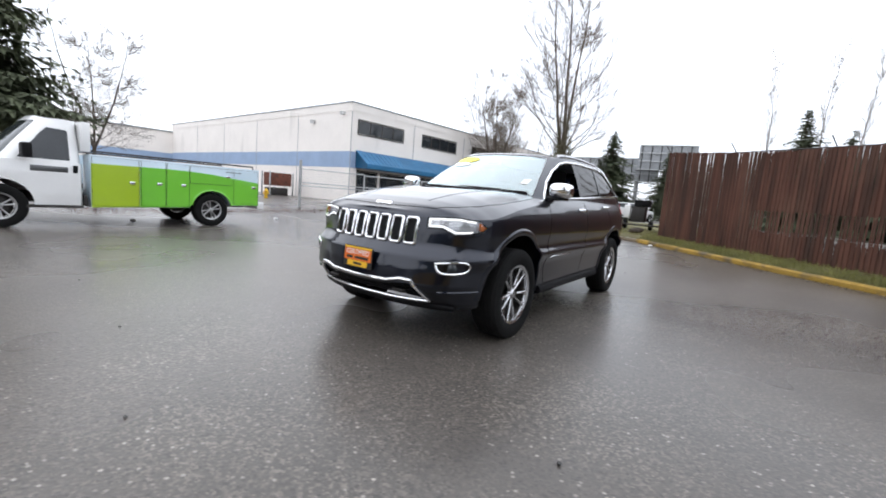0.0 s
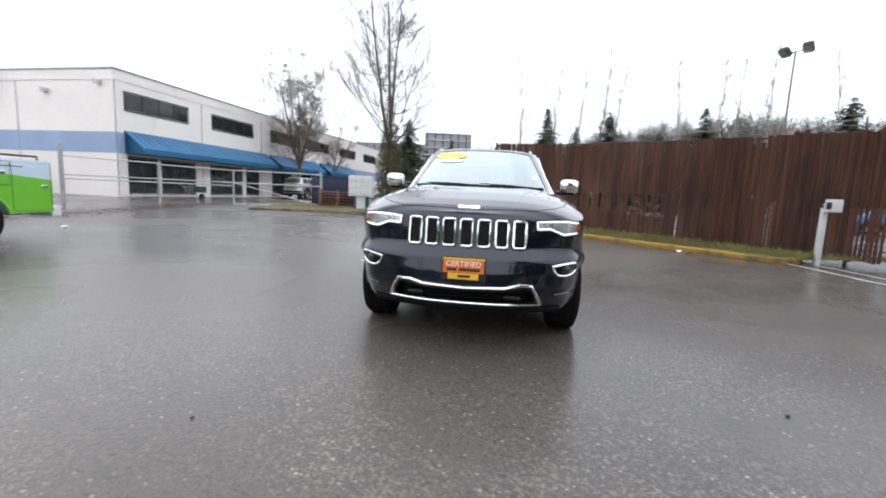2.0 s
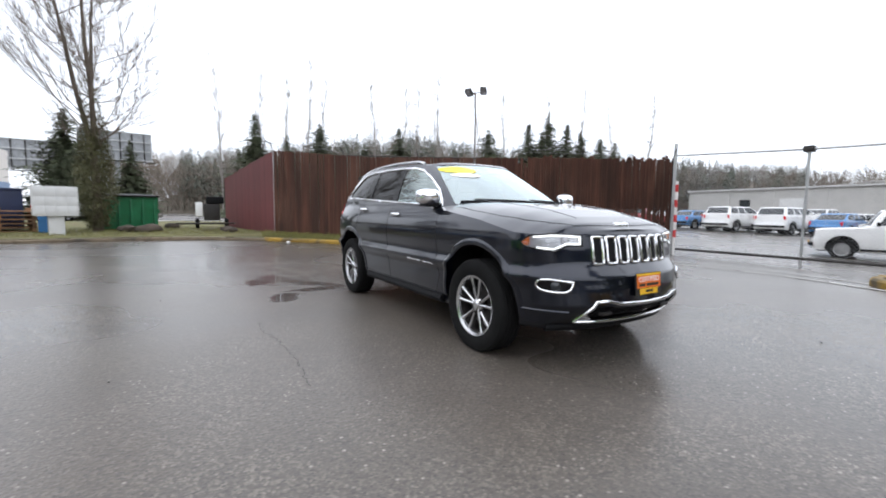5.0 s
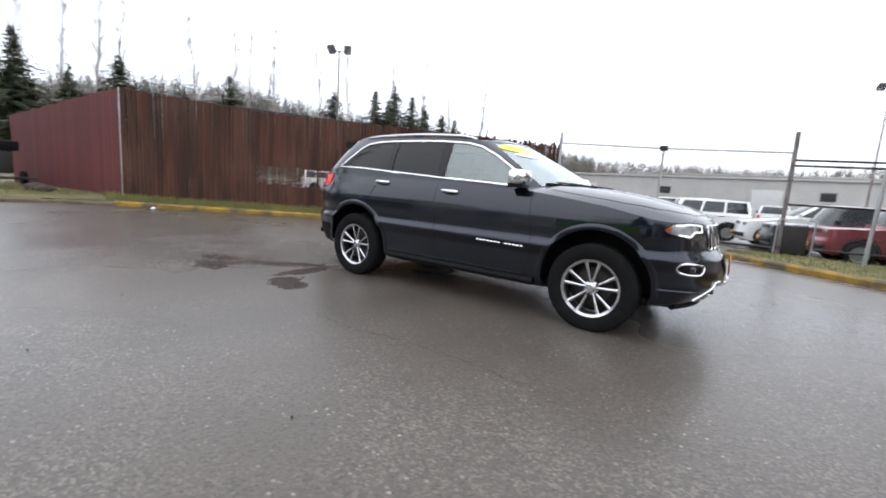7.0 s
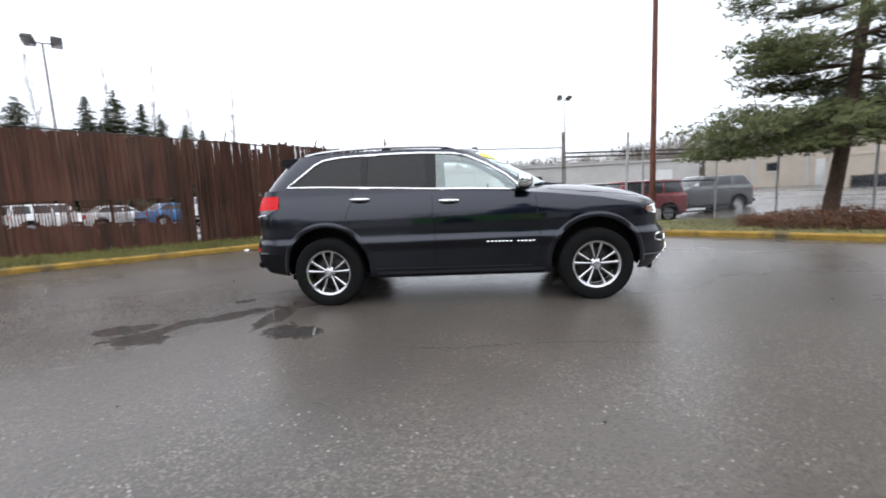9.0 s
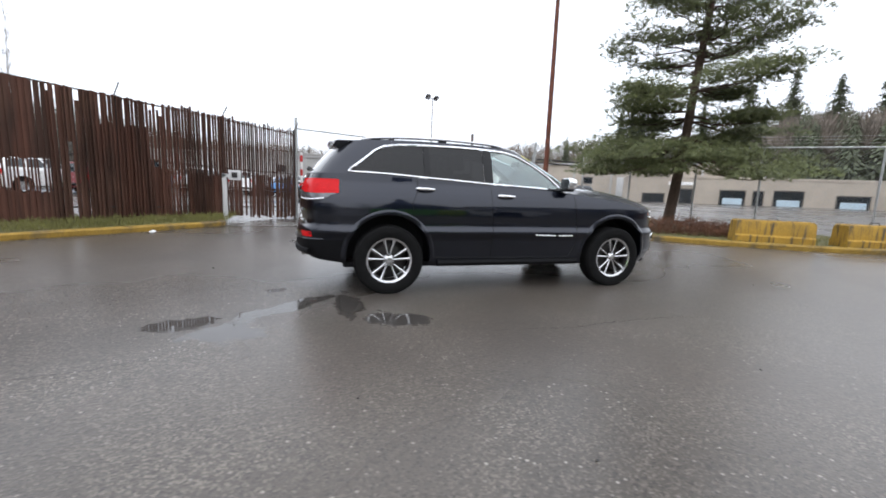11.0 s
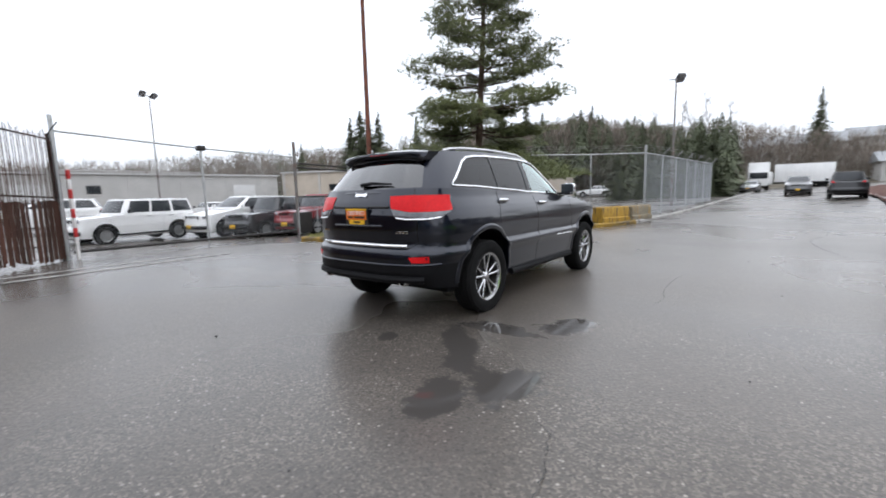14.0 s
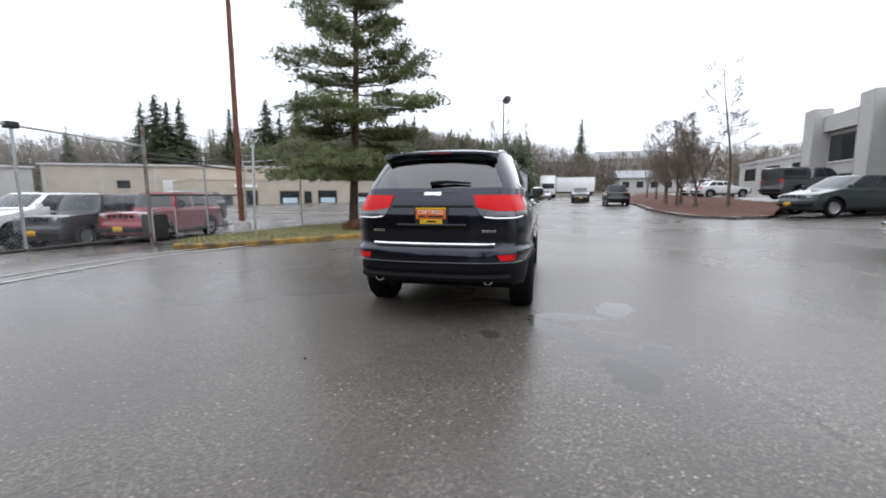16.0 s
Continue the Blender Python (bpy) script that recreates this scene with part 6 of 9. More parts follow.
# ==== other vehicles ====
def simple_car(name, label, category, m, L, W, nose, cowl, belt, roof, cabin, wheels, r, material, group="", boxy=0.5, glass="window_dark", bright=False, bed_=None):
    """A parked vehicle: shell, cabin, windows, lamps, grille, bumpers, mirrors and wheels. cabin: x of the screen's foot and head and of the tail window's head and foot."""
    th = thing(name, label, category, m, group)
    h, w = L / 2, W / 2
    c = 0.10 + 0.25 * (1 - boxy)
    plan = [(h, 0), (h - 0.02, w * 0.5), (h - c, w * 0.88), (h - c - 0.35, w * 0.985), (0.3, w), (-0.3, w), (-h + c + 0.3, w * 0.985), (-h + c * 0.7, w * 0.90), (-h + 0.02, w * 0.5), (-h, 0)]
    zbot = [(-h, 0.36), (-h + 0.5, 0.27), (h - 0.5, 0.27), (h, 0.30)]
    xs, xr = cabin[0], cabin[3]
    zb = [(-h, belt), (xr, belt), (xs - 0.2, belt - 0.02), (xs + 0.1, cowl - 0.05), (h - 0.4, nose - 0.03), (h, nose - 0.08)]
    zm = [(-h, belt), (xs - 0.4, belt), (xs, cowl), (h - 0.35, nose + 0.01), (h, nose - 0.05)]
    if bed_:
        zb = [(-h, bed_), (xr - 0.05, bed_), (xr + 0.05, belt)] + zb[2:]
        zm = [(-h, bed_ - 0.0), (xr - 0.05, bed_), (xr + 0.05, belt)] + zm[1:]
    side = [(0.27, 0.06), (0.45, 0.02), (belt * 0.62, 0.0), (belt * 0.68, 0.0), (belt * 0.95, 0.02), (belt, 0.05)]
    end = [(0.3, 0.06), (0.45, 0.0), (0.62, 0.01), (0.70, 0.05), (nose, 0.10)]
    rear_ = [(0.36, 0.05), (0.5, 0.0), (0.66, 0.01), (0.72, 0.05), (belt, 0.10)]
    lo_ = shell_lower(plan, zbot, zb, zm, side, end, rear_, 88, 18, dome=5, cols=10)
    wb_, wt_ = w - 0.07, w - 0.07 - (roof - belt) * 0.30
    f0, f1, r1, r0 = cabin
    base = [(f0, 0, belt - 0.02), (f0 - 0.05, wb_ * 0.6, belt - 0.02), (f0 - 0.22, wb_ * 0.93, belt - 0.03), (f0 - 0.6, wb_, belt - 0.03), ((f0 + r0) / 2, wb_, belt - 0.02), (r0 + 0.35, wb_, belt - 0.02), (r0 + 0.10, wb_ * 0.92, belt - 0.02), (r0 + 0.02, wb_ * 0.6, belt - 0.02), (r0, 0, belt - 0.02)]
    top = [(f1, 0, roof - 0.01), (f1 - 0.03, wt_ * 0.6, roof - 0.015), (f1 - 0.10, wt_ * 0.92, roof - 0.03), (f1 - 0.35, wt_, roof - 0.03), ((f1 + r1) / 2, wt_, roof - 0.02), (r1 + 0.3, wt_, roof - 0.03), (r1 + 0.08, wt_ * 0.92, roof - 0.03), (r1 + 0.02, wt_ * 0.6, roof - 0.02), (r1, 0, roof - 0.02)]
    up_ = shell_upper(base, top, 76, 10, bulge=0.02, dome=0.03, cols=10)
    sk = Skin(lo_, up_)
    def x_at(a, b, z):
        return a + (b - a) * (z - belt) / (roof - belt)
    zl, zh = belt + 0.04, roof - 0.085
    fr_l, fr_h = x_at(f0, f1, zl) - 0.30, x_at(f0, f1, zh) - 0.20
    rr_l, rr_h = x_at(r0, r1, zl) + 0.14, x_at(r0, r1, zh) + 0.12
    n_win = 3 if (fr_l - rr_l) > 2.0 else 2
    cuts = np.linspace(0, 1, n_win + 1)
    for sgn in (1, -1):
        for a, b in zip(cuts, cuts[1:]):
            a_, b_ = a + 0.018, b - 0.018
            poly = [(fr_l + (rr_l - fr_l) * a_, zl), (fr_h + (rr_h - fr_h) * a_, zh), (fr_h + (rr_h - fr_h) * b_, zh), (fr_l + (rr_l - fr_l) * b_, zl)]
            part("side_window", pushed(carve(up_, poly, (0, 2), lambda c_, n_, s=sgn: c_.y * s > 0.3 * w, 0.06), -0.004), glass, th)
    part("windscreen", pushed(carve(up_, [(-wb_ * 0.86, zl), (wb_ * 0.86, zl), (wt_ * 0.9, zh + 0.02), (-wt_ * 0.9, zh + 0.02)], (1, 2), lambda c_, n_: c_.x > (f1 + r1) / 2 and n_.x > 0.2, 0.06), -0.004), "glass_screen" if glass != "window_dark" else glass, th)
    part("tail_window", pushed(carve(up_, [(-wb_ * 0.8, zl), (wb_ * 0.8, zl), (wt_ * 0.85, zh), (-wt_ * 0.85, zh)], (1, 2), lambda c_, n_: c_.x < (f1 + r1) / 2 and n_.x < -0.2, 0.06), -0.004), glass, th)
    for x in wheels:
        R = r + 0.06
        ring = [(x + R * math.cos(radians(a)), r + 0.02 + (R if a < 180 else r * 0.9) * math.sin(radians(a))) for a in range(0, 360, 12)]
        for sgn in (1, -1):
            carve(lo_, ring, (0, 2), lambda c_, n_, s=sgn: c_.y * s > 0.3 * w, 0.10).free()
            part("arch_lip", tube([(x + R * math.cos(a), sgn * (w - 0.012), r + 0.02 + R * math.sin(a)) for a in np.linspace(-0.1, math.pi + 0.1, 20)], 0.022, 6), "black_plastic", th)
            plain_wheel(th, x, sgn * (w - 0.115), r, 0.21, r * 0.62, "grey_alloy" if not bright else "alloy", sgn)
    part("body", lo_, material, th)
    part("cabin", up_, material, th)
    part("floor_pan", box((-h + 0.2, -w + 0.28, 0.24), (h - 0.2, w - 0.28, 0.6), 0.03), "black_plastic", th)
    for sgn in (1, -1):
        p = sk.front(sgn * w * 0.68, nose - 0.13)
        if boxy > 0.8:
            part("headlamp", add_lathe(bmesh.new(), [(0, 0.02), (0.07, 0.012), (0.085, 0.0), (0.09, -0.03)], 18, Matrix.Translation(p) @ Matrix.Rotation(math.pi / 2, 4, "Y")), "lens_pale", th)
        else:
            part("headlamp", box((p.x - 0.14, p.y - 0.16, p.z - 0.06), (p.x + 0.012, p.y + 0.14, p.z + 0.05), 0.03), "lens_pale", th)
        q = sk.rear(sgn * w * 0.80, belt - 0.16)
        part("tail_lamp", box((q.x - 0.012, q.y - 0.08, q.z - 0.14), (q.x + 0.10, q.y + 0.07, q.z + 0.10), 0.025), "lens_red", th)
        part("door_mirror", box((f0 - 0.42, sgn * (w - 0.02), belt + 0.02), (f0 - 0.32, sgn * (w + 0.17), belt + 0.16), 0.03), "black_plastic" if not bright else material, th)
        for t in (0.30, 0.62):
            hp = sk.side(fr_l + (rr_l - fr_l) * t, belt - 0.12, sgn, 0.012)
            part("door_handle", tube([hp + Vector((0.09, 0, 0)), hp + Vector((-0.09, 0, 0))], 0.014, 6), "black_plastic", th)
        part("sill_trim", tube([sk.side(x, 0.34, sgn, 0.0) for x in np.linspace(wheels[1] + r + 0.1, wheels[0] - r - 0.1, 8)], 0.04, 6), "black_plastic", th)
        part("door_gap", tube([sk.side((fr_l + rr_l) / 2, z, sgn, 0.0) for z in np.linspace(0.4, belt, 8)], 0.004, 5), "gloss_black", th)
    part("front_bumper", tube([sk.front(y, 0.47, 0.02) for y in np.linspace(-w * 0.86, w * 0.86, 14)], 0.07, 8), "black_plastic", th)
    part("rear_bumper", tube([sk.rear(y, 0.52, 0.02) for y in np.linspace(-w * 0.86, w * 0.86, 14)], 0.07, 8), "black_plastic", th)
    for k in range(5):
        y = (k - 2) * w * 0.2
        p = sk.front(y, nose - 0.14)
        part("grille_slot", box((p.x - 0.02, y - w * 0.07, p.z - 0.08), (p.x + 0.008, y + w * 0.07, p.z + 0.06), 0.012), "gloss_black", th)
    pl = sk.front(0, 0.50)
    part("plate", box((pl.x + 0.075, -0.155, 0.43), (pl.x + 0.085, 0.155, 0.58), 0.003), "plate_yellow", th)
    return th


def at_wheels(front, rear, wheels):
    """The pose that puts a vehicle's wheels over two ground points."""
    f, b = Vector(front), Vector(rear)
    d = (f - b).normalized()
    mid_ = (f + b) / 2 - d * (wheels[0] + wheels[1]) / 2
    return Matrix.Translation((mid_.x, mid_.y, g(mid_.x, mid_.y))) @ Matrix.Rotation(math.atan2(d.y, d.x), 4, "Z")


BOX = dict(L=4.41, W=1.76, nose=1.02, cowl=1.08, belt=1.10, roof=1.66, cabin=(0.92, 0.55, -2.0, -2.12), wheels=(1.36, -1.28), r=0.345, boxy=0.9)
TALL = dict(L=4.82, W=1.94, nose=1.02, cowl=1.18, belt=1.22, roof=1.74, cabin=(1.05, 0.2, -1.95, -2.3), wheels=(1.46, -1.46), r=0.38, boxy=0.45)
SEDAN = dict(L=4.6, W=1.78, nose=0.80, cowl=0.96, belt=0.98, roof=1.42, cabin=(0.95, 0.15, -1.1, -1.75), wheels=(1.38, -1.32), r=0.33, boxy=0.2)
WAGON = dict(L=5.05, W=1.93, nose=0.92, cowl=1.10, belt=1.12, roof=1.66, cabin=(1.35, 0.35, -2.05, -2.42), wheels=(1.45, -1.42), r=0.37, boxy=0.2)
PICK = dict(L=5.5, W=1.9, nose=1.08, cowl=1.18, belt=1.22, roof=1.80, cabin=(0.85, 0.25, -0.95, -1.10), wheels=(1.75, -1.62), r=0.385, boxy=0.7)

LOT = "cars in the fenced lot"
white_box = simple_car("suv", "boxy white suv parked behind the chain-link gate", "car", at_wheels((-0.78, 16.5), (1.80, 17.05), BOX["wheels"]), material="white_paint", group=LOT, **BOX)
white_tall = simple_car("suv", "tall white suv parked among the lot cars", "car", at_wheels((3.2, 15.8), (6.0, 16.2), TALL["wheels"]), material="white_paint", group=LOT, bright=True, **TALL)
simple_car("suv", "small black boxy suv with a yellow front plate", "car", at_wheels((3.9, 13.8), (6.4, 14.25), BOX["wheels"]), material="black_paint", group=LOT, **BOX)
simple_car("suv", "deep red boxy suv parked behind the pipe fence", "car", at_wheels((5.0, 11.95), (7.5, 12.45), BOX["wheels"]), material="red_paint", group=LOT, **BOX)
simple_car("minivan", "dark teal minivan parked on the sloping lot", "car", at_wheels((14.5, -12.0), (15.25, -14.75), WAGON["wheels"]), material="teal_paint", bright=True, **WAGON)
silver_sedan = simple_car("sedan", "silver sedan in the distant lot row", "car", at_wheels((-12, 38.5), (-14.6, 38), SEDAN["wheels"]), material="silver_paint", group=LOT, **SEDAN)
grey_pick = simple_car("pickup", "dark grey pickup with a ribbed canopy on the upper lot", "car", Matrix.Translation((22.6, -16.3, 0.93)) @ Matrix.Rotation(radians(-78), 4, "Z"), material="grey_paint", bed_=1.15, **PICK)
part("canopy", box((-2.65, -0.82, 1.15), (-1.12, 0.82, 1.80), 0.10), "grey_paint", grey_pick)
for k in (-1, 1):
    part("canopy_window", box((-2.5, k * 0.80, 1.32), (-1.28, k * 0.828, 1.66), 0.008), "window_dark", grey_pick)
simple_car("pickup", "old dark pickup parked along the road by the mulch bed", "car", Matrix.Translation((34.6, -7.3, g(34.6, -7.3))) @ Matrix.Rotation(radians(-3), 4, "Z"), material="black_paint", bed_=1.05, **PICK)

# more rows of the lot, behind the slats and far beyond the gate
rnd = random.Random(21)


def recolour(ob, material, label):
    for c_ in ob.children:
        if c_.name.split(".")[0] in ("body", "cabin"):
            c_.data = c_.data.copy()
            c_.data.materials[0] = M[material]
    ob["label"] = label
    return ob


rows_of = []
for k in range(9):
    rows_of.append((-24 + k * 2.75, 17.5 + k * 1.3 + (7 if k > 4 else 0) + rnd.uniform(-0.2, 0.2), 62))
for k in range(12):
    rows_of.append((-22 + k * 2.9, 31 + rnd.uniform(-0.3, 0.3), 85))
for k in range(10):
    rows_of.append((-16 + k * 3.0, 45 + rnd.uniform(-0.3, 0.3), -92))
rows_of += [(-0.4, 26.0, 160), (8.2, 18.2, 188), (11.0, 16.2, 188)]
looks = ((white_box, "white_paint", "white boxy suv in a row of the fenced lot"), (white_tall, "white_paint", "large white suv in a row of the fenced lot"), (silver_sedan, "silver_paint", "silver sedan in a row of the fenced lot"),
         (white_tall, "grey_paint", "dark grey suv in a row of the fenced lot"), (silver_sedan, "blue_paint", "bright blue sedan in a row of the fenced lot"), (white_box, "red_paint", "red boxy suv in a row of the fenced lot"), (silver_sedan, "white_paint", "white sedan in a row of the fenced lot"))
for x, y, a in rows_of:
    k = rnd.choice((0, 0, 1, 1, 2, 3, 4, 5, 6, 6))
    # beyond the gate white cars fill most of the rows
    src, col, lab = looks[1 if y > 24 and k in (2, 3, 5) else k]
    c_ = copy_thing(src, Matrix.Translation((x, y, g(x, y))) @ Matrix.Rotation(radians(a + rnd.uniform(-2, 2)), 4, "Z"))
    recolour(c_, col, lab)
for x, y, z, a, k in ((46.5, -5.2, None, 178, 3), (52, -5.6, None, 178, 5), (58.0, -5.9, None, 178, 2), (60, -1.2, None, 175, 2), (36.0, -16.2, 0.98, -80, 6), (41.5, -16.8, 1.05, -80, 1)):
    src, col, lab = looks[k]
    c_ = copy_thing(src, Matrix.Translation((x, y, g(x, y) if z is None else z)) @ Matrix.Rotation(radians(a), 4, "Z"))
    recolour(c_, col, lab.replace("in a row of the fenced lot", "parked beside the road"))
    c_["group"] = "cars along the road"
past = copy_thing(silver_sedan, Matrix.Translation((50.0, 14.7, g(50.0, 14.7))) @ Matrix.Rotation(radians(104), 4, "Z"))
recolour(past, "white_paint", "white sedan parked beyond the roadside fence")
past["group"] = "cars along the road"
grey_van = copy_thing(white_tall, Matrix.Translation((-31.5, -17.3, g(-31.5, -17.3) + 0.12)) @ Matrix.Rotation(radians(172), 4, "Z"))
recolour(grey_van, "silver_paint", "silver suv parked before the shop awning")
grey_van["group"] = "cars by the shop"
for x, y, a in ((-36, -9.5, 150), (-40, -7, 160)):
    c_ = copy_thing(white_tall, Matrix.Translation((x, y, g(x, y))) @ Matrix.Rotation(radians(a), 4, "Z"))
    recolour(c_, "white_paint", "white van-like car parked beyond the verge")
    c_["group"] = "cars by the shop"

# ---- service truck ----
truck = thing("service_truck", "white service truck with lime green utility body", "truck", Matrix.Translation((0, -9.0, 0)))


def slab(name, poly, y0, y1, material, parent, bevel=0.02):
    """A side-view polygon (x, z) given a breadth across the truck."""
    b = bmesh.new()
    add_prism(b, [(x, z) for x, z in poly], y1 - y0, Matrix(((1, 0, 0, 0), (0, 0, -1, y1), (0, 1, 0, 0), (0, 0, 0, 1))))
    bmesh.ops.recalc_face_normals(b, faces=b.faces[:])
    if bevel:
        bmesh.ops.bevel(b, geom=b.edges[:], offset=bevel, segments=2, affect="EDGES", profile=0.6)
    return part(name, b, material, parent)


arch = [(-0.27 + 0.47 * math.cos(radians(a)), 0.40 + 0.44 * math.sin(radians(a))) for a in range(12, 169, 12)]
for sgn in (1, -1):
    y0, y1 = (0.55, 1.05) if sgn > 0 else (-1.05, -0.55)
    slab("side_box", [(-1.43, 0.50), (-0.75, 0.49)] + arch[::-1] + [(0.22, 0.42), (2.02, 0.38), (2.02, 1.40), (-1.43, 1.42)], y0, y1, "sky_paint", truck)
    # green colour field on the doors, its top edge falling in a curve towards the tail
    edge = [(1.20, 1.245), (0.7, 1.25), (0.2, 1.24), (-0.3, 1.21), (-0.8, 1.15), (-1.425, 1.08)]
    yy = (1.051, 1.054) if sgn > 0 else (-1.054, -1.051)
    slab("green_panel", [(-1.425, 0.51), (-0.76, 0.50)] + [(x, z + 0.006) for x, z in arch[::-1]] + [(0.23, 0.43), (1.20, 0.405)] + edge, yy[0], yy[1], "green_paint", truck, 0)
    slab("lime_panel", [(1.205, 0.405), (2.015, 0.385), (2.015, 1.235), (1.205, 1.245)], yy[0], yy[1], "lime_paint", truck, 0)
    for x0, x1, z0, z1 in ((1.22, 2.0, 0.42, 1.37), (0.72, 1.18, 0.44, 1.37), (0.24, 0.70, 0.45, 1.37), (-0.75, 0.22, 0.98, 1.37), (-1.41, -0.78, 0.54, 1.37)):
        yl = 1.056 * sgn
        door = part("locker_door_gap", tube([(x0, yl, z0), (x1, yl, z0), (x1, yl, z1), (x0, yl, z1)], 0.004, 5, True), "dark_steel", truck)
        part("latch", box((x0 + 0.07, yl - 0.012, (z0 + z1) / 2 - 0.02), (x0 + 0.17, yl + 0.014, (z0 + z1) / 2 + 0.035), 0.008), "chrome", door)
    for k in range(7):
        part("print_bar", box((-0.95 + k * 0.055, sgn * 1.0555, 1.285), (-0.91 + k * 0.055, sgn * 1.0575, 1.305), 0), "dark_steel", truck)
    part("wheel_arch_trim", tube([(x, sgn * 1.052, z) for x, z in arch], 0.022, 6), "green_paint", truck)
    wheel(truck, -0.27, sgn * 0.92, 0.385, 0.24, 0.225, 8, "grey_alloy", sgn, twin=False)
    wheel(truck, 3.27, sgn * 0.90, 0.385, 0.24, 0.225, 8, "grey_alloy", sgn, twin=False)
part("load_bed", box((-1.42, -0.55, 0.72), (2.0, 0.55, 0.80), 0.01), "dark_steel", truck)
part("tailgate", box((-1.45, -0.56, 0.72), (-1.41, 0.56, 1.38), 0.01), "sky_paint", truck)
part("step_bumper", box((-1.62, -1.0, 0.42), (-1.43, 1.0, 0.60), 0.02), "white_paint", truck)
part("chassis", box((-1.4, -0.42, 0.42), (4.1, 0.42, 0.60), 0.02), "dark_steel", truck)
for k, s_ in ((1.0, 1), (-1.0, -1)):
    part("tail_lamp", box((-1.46, s_ * 0.80 - 0.07, 0.92), (-1.43, s_ * 0.80 + 0.07, 1.10), 0.01), "lens_red", truck)
    part("top_rail", tube([(2.0, s_ * 0.8, 1.40), (2.0, s_ * 0.8, 1.47), (-1.4, s_ * 0.8, 1.49), (-1.4, s_ * 0.8, 1.42)], 0.02, 6), "dark_steel", truck)
# cab
plan = [(4.45, 0), (4.42, 0.5), (4.30, 0.86), (3.9, 0.98), (3.0, 1.0), (2.3, 1.0), (2.14, 0.98), (2.10, 0.6), (2.09, 0)]
cab_lo = shell_lower(plan, [(2, 0.36), (4.5, 0.42)], [(2, 1.20), (3.2, 1.20), (4.4, 1.13)], [(2, 1.2), (3.25, 1.30), (4.2, 1.26), (4.4, 1.2)], [(0.36, 0.03), (0.6, 0), (1.0, 0.0), (1.2, 0.03)], [(0.4, 0.05), (0.6, 0), (1.15, 0.03)], [(0.4, 0), (1.2, 0)], 100, 22, dome=5, cols=8)
cab_up = shell_upper([(3.42, 0, 1.19), (3.38, 0.55, 1.19), (3.22, 0.90, 1.19), (2.9, 0.955, 1.19), (2.5, 0.965, 1.19), (2.2, 0.95, 1.19), (2.12, 0.8, 1.19), (2.11, 0.4, 1.19), (2.11, 0, 1.19)],
                     [(2.72, 0, 2.03), (2.70, 0.5, 2.02), (2.62, 0.74, 1.99), (2.5, 0.80, 1.99), (2.35, 0.81, 2.0), (2.22, 0.79, 1.99), (2.16, 0.68, 1.99), (2.14, 0.35, 2.01), (2.14, 0, 2.02)], 90, 16, 0.02, 0.03, 8)
for sgn in (1, -1):
    part("cab_window", pushed(carve(cab_up, [(3.02, 1.24), (2.30, 1.24), (2.31, 1.80), (2.60, 1.82), (2.70, 1.70)], (0, 2), lambda c_, n_, s=sgn: c_.y * s > 0.4, 0.06), -0.006), "window_dark", truck)
    ring = [(3.27 + 0.46 * math.cos(radians(a)), 0.40 + (0.46 if a < 180 else 0.3) * math.sin(radians(a))) for a in range(0, 360, 12)]
    carve(cab_lo, ring, (0, 2), lambda c_, n_, s=sgn: c_.y * s > 0.3, 0.1).free()
    part("mirror", box((2.86, sgn * 1.0, 1.24), (3.0, sgn * 1.26, 1.50), 0.04), "black_plastic", truck)
    part("door_handle", box((2.20, sgn * 0.995, 1.02), (2.27, sgn * 1.02, 1.16), 0.01), "black_plastic", truck)
    part("door_print_bar", box((2.34, sgn * 0.998, 1.02), (2.86, sgn * 1.006, 1.12), 0.002), "grey_paint", truck)
    part("running_board", box((2.12, sgn * 0.82, 0.36), (2.95, sgn * 1.02, 0.41), 0.015), "dark_steel", truck)
    part("fuel_flap_guard", box((2.06, sgn * 0.9, 0.40), (2.12, sgn * 1.03, 0.62), 0.01), "dark_steel", truck)
part("windscreen", pushed(carve(cab_up, [(-0.84, 1.25), (0.84, 1.25), (0.68, 1.93), (-0.68, 1.93)], (1, 2), lambda c_, n_: c_.x > 2.5 and n_.x > 0.2, 0.06), -0.006), "window_dark", truck)
part("cab_body", cab_lo, "white_paint", truck)
part("cab_roof", cab_up, "white_paint", truck)
part("ladder_cabinet", box((1.98, -0.95, 1.44), (2.13, 0.95, 2.0), 0.03), "white_paint", truck)
part("grille", box((4.40, -0.6, 0.72), (4.46, 0.6, 1.08), 0.03), "chrome", truck)
part("bumper", box((4.36, -0.98, 0.44), (4.58, 0.98, 0.66), 0.04), "chrome", truck)
for sgn in (1, -1):
    part("headlamp", box((4.30, sgn * 0.66, 0.80), (4.44, sgn * 0.9, 1.06), 0.03), "lens_pale", truck)

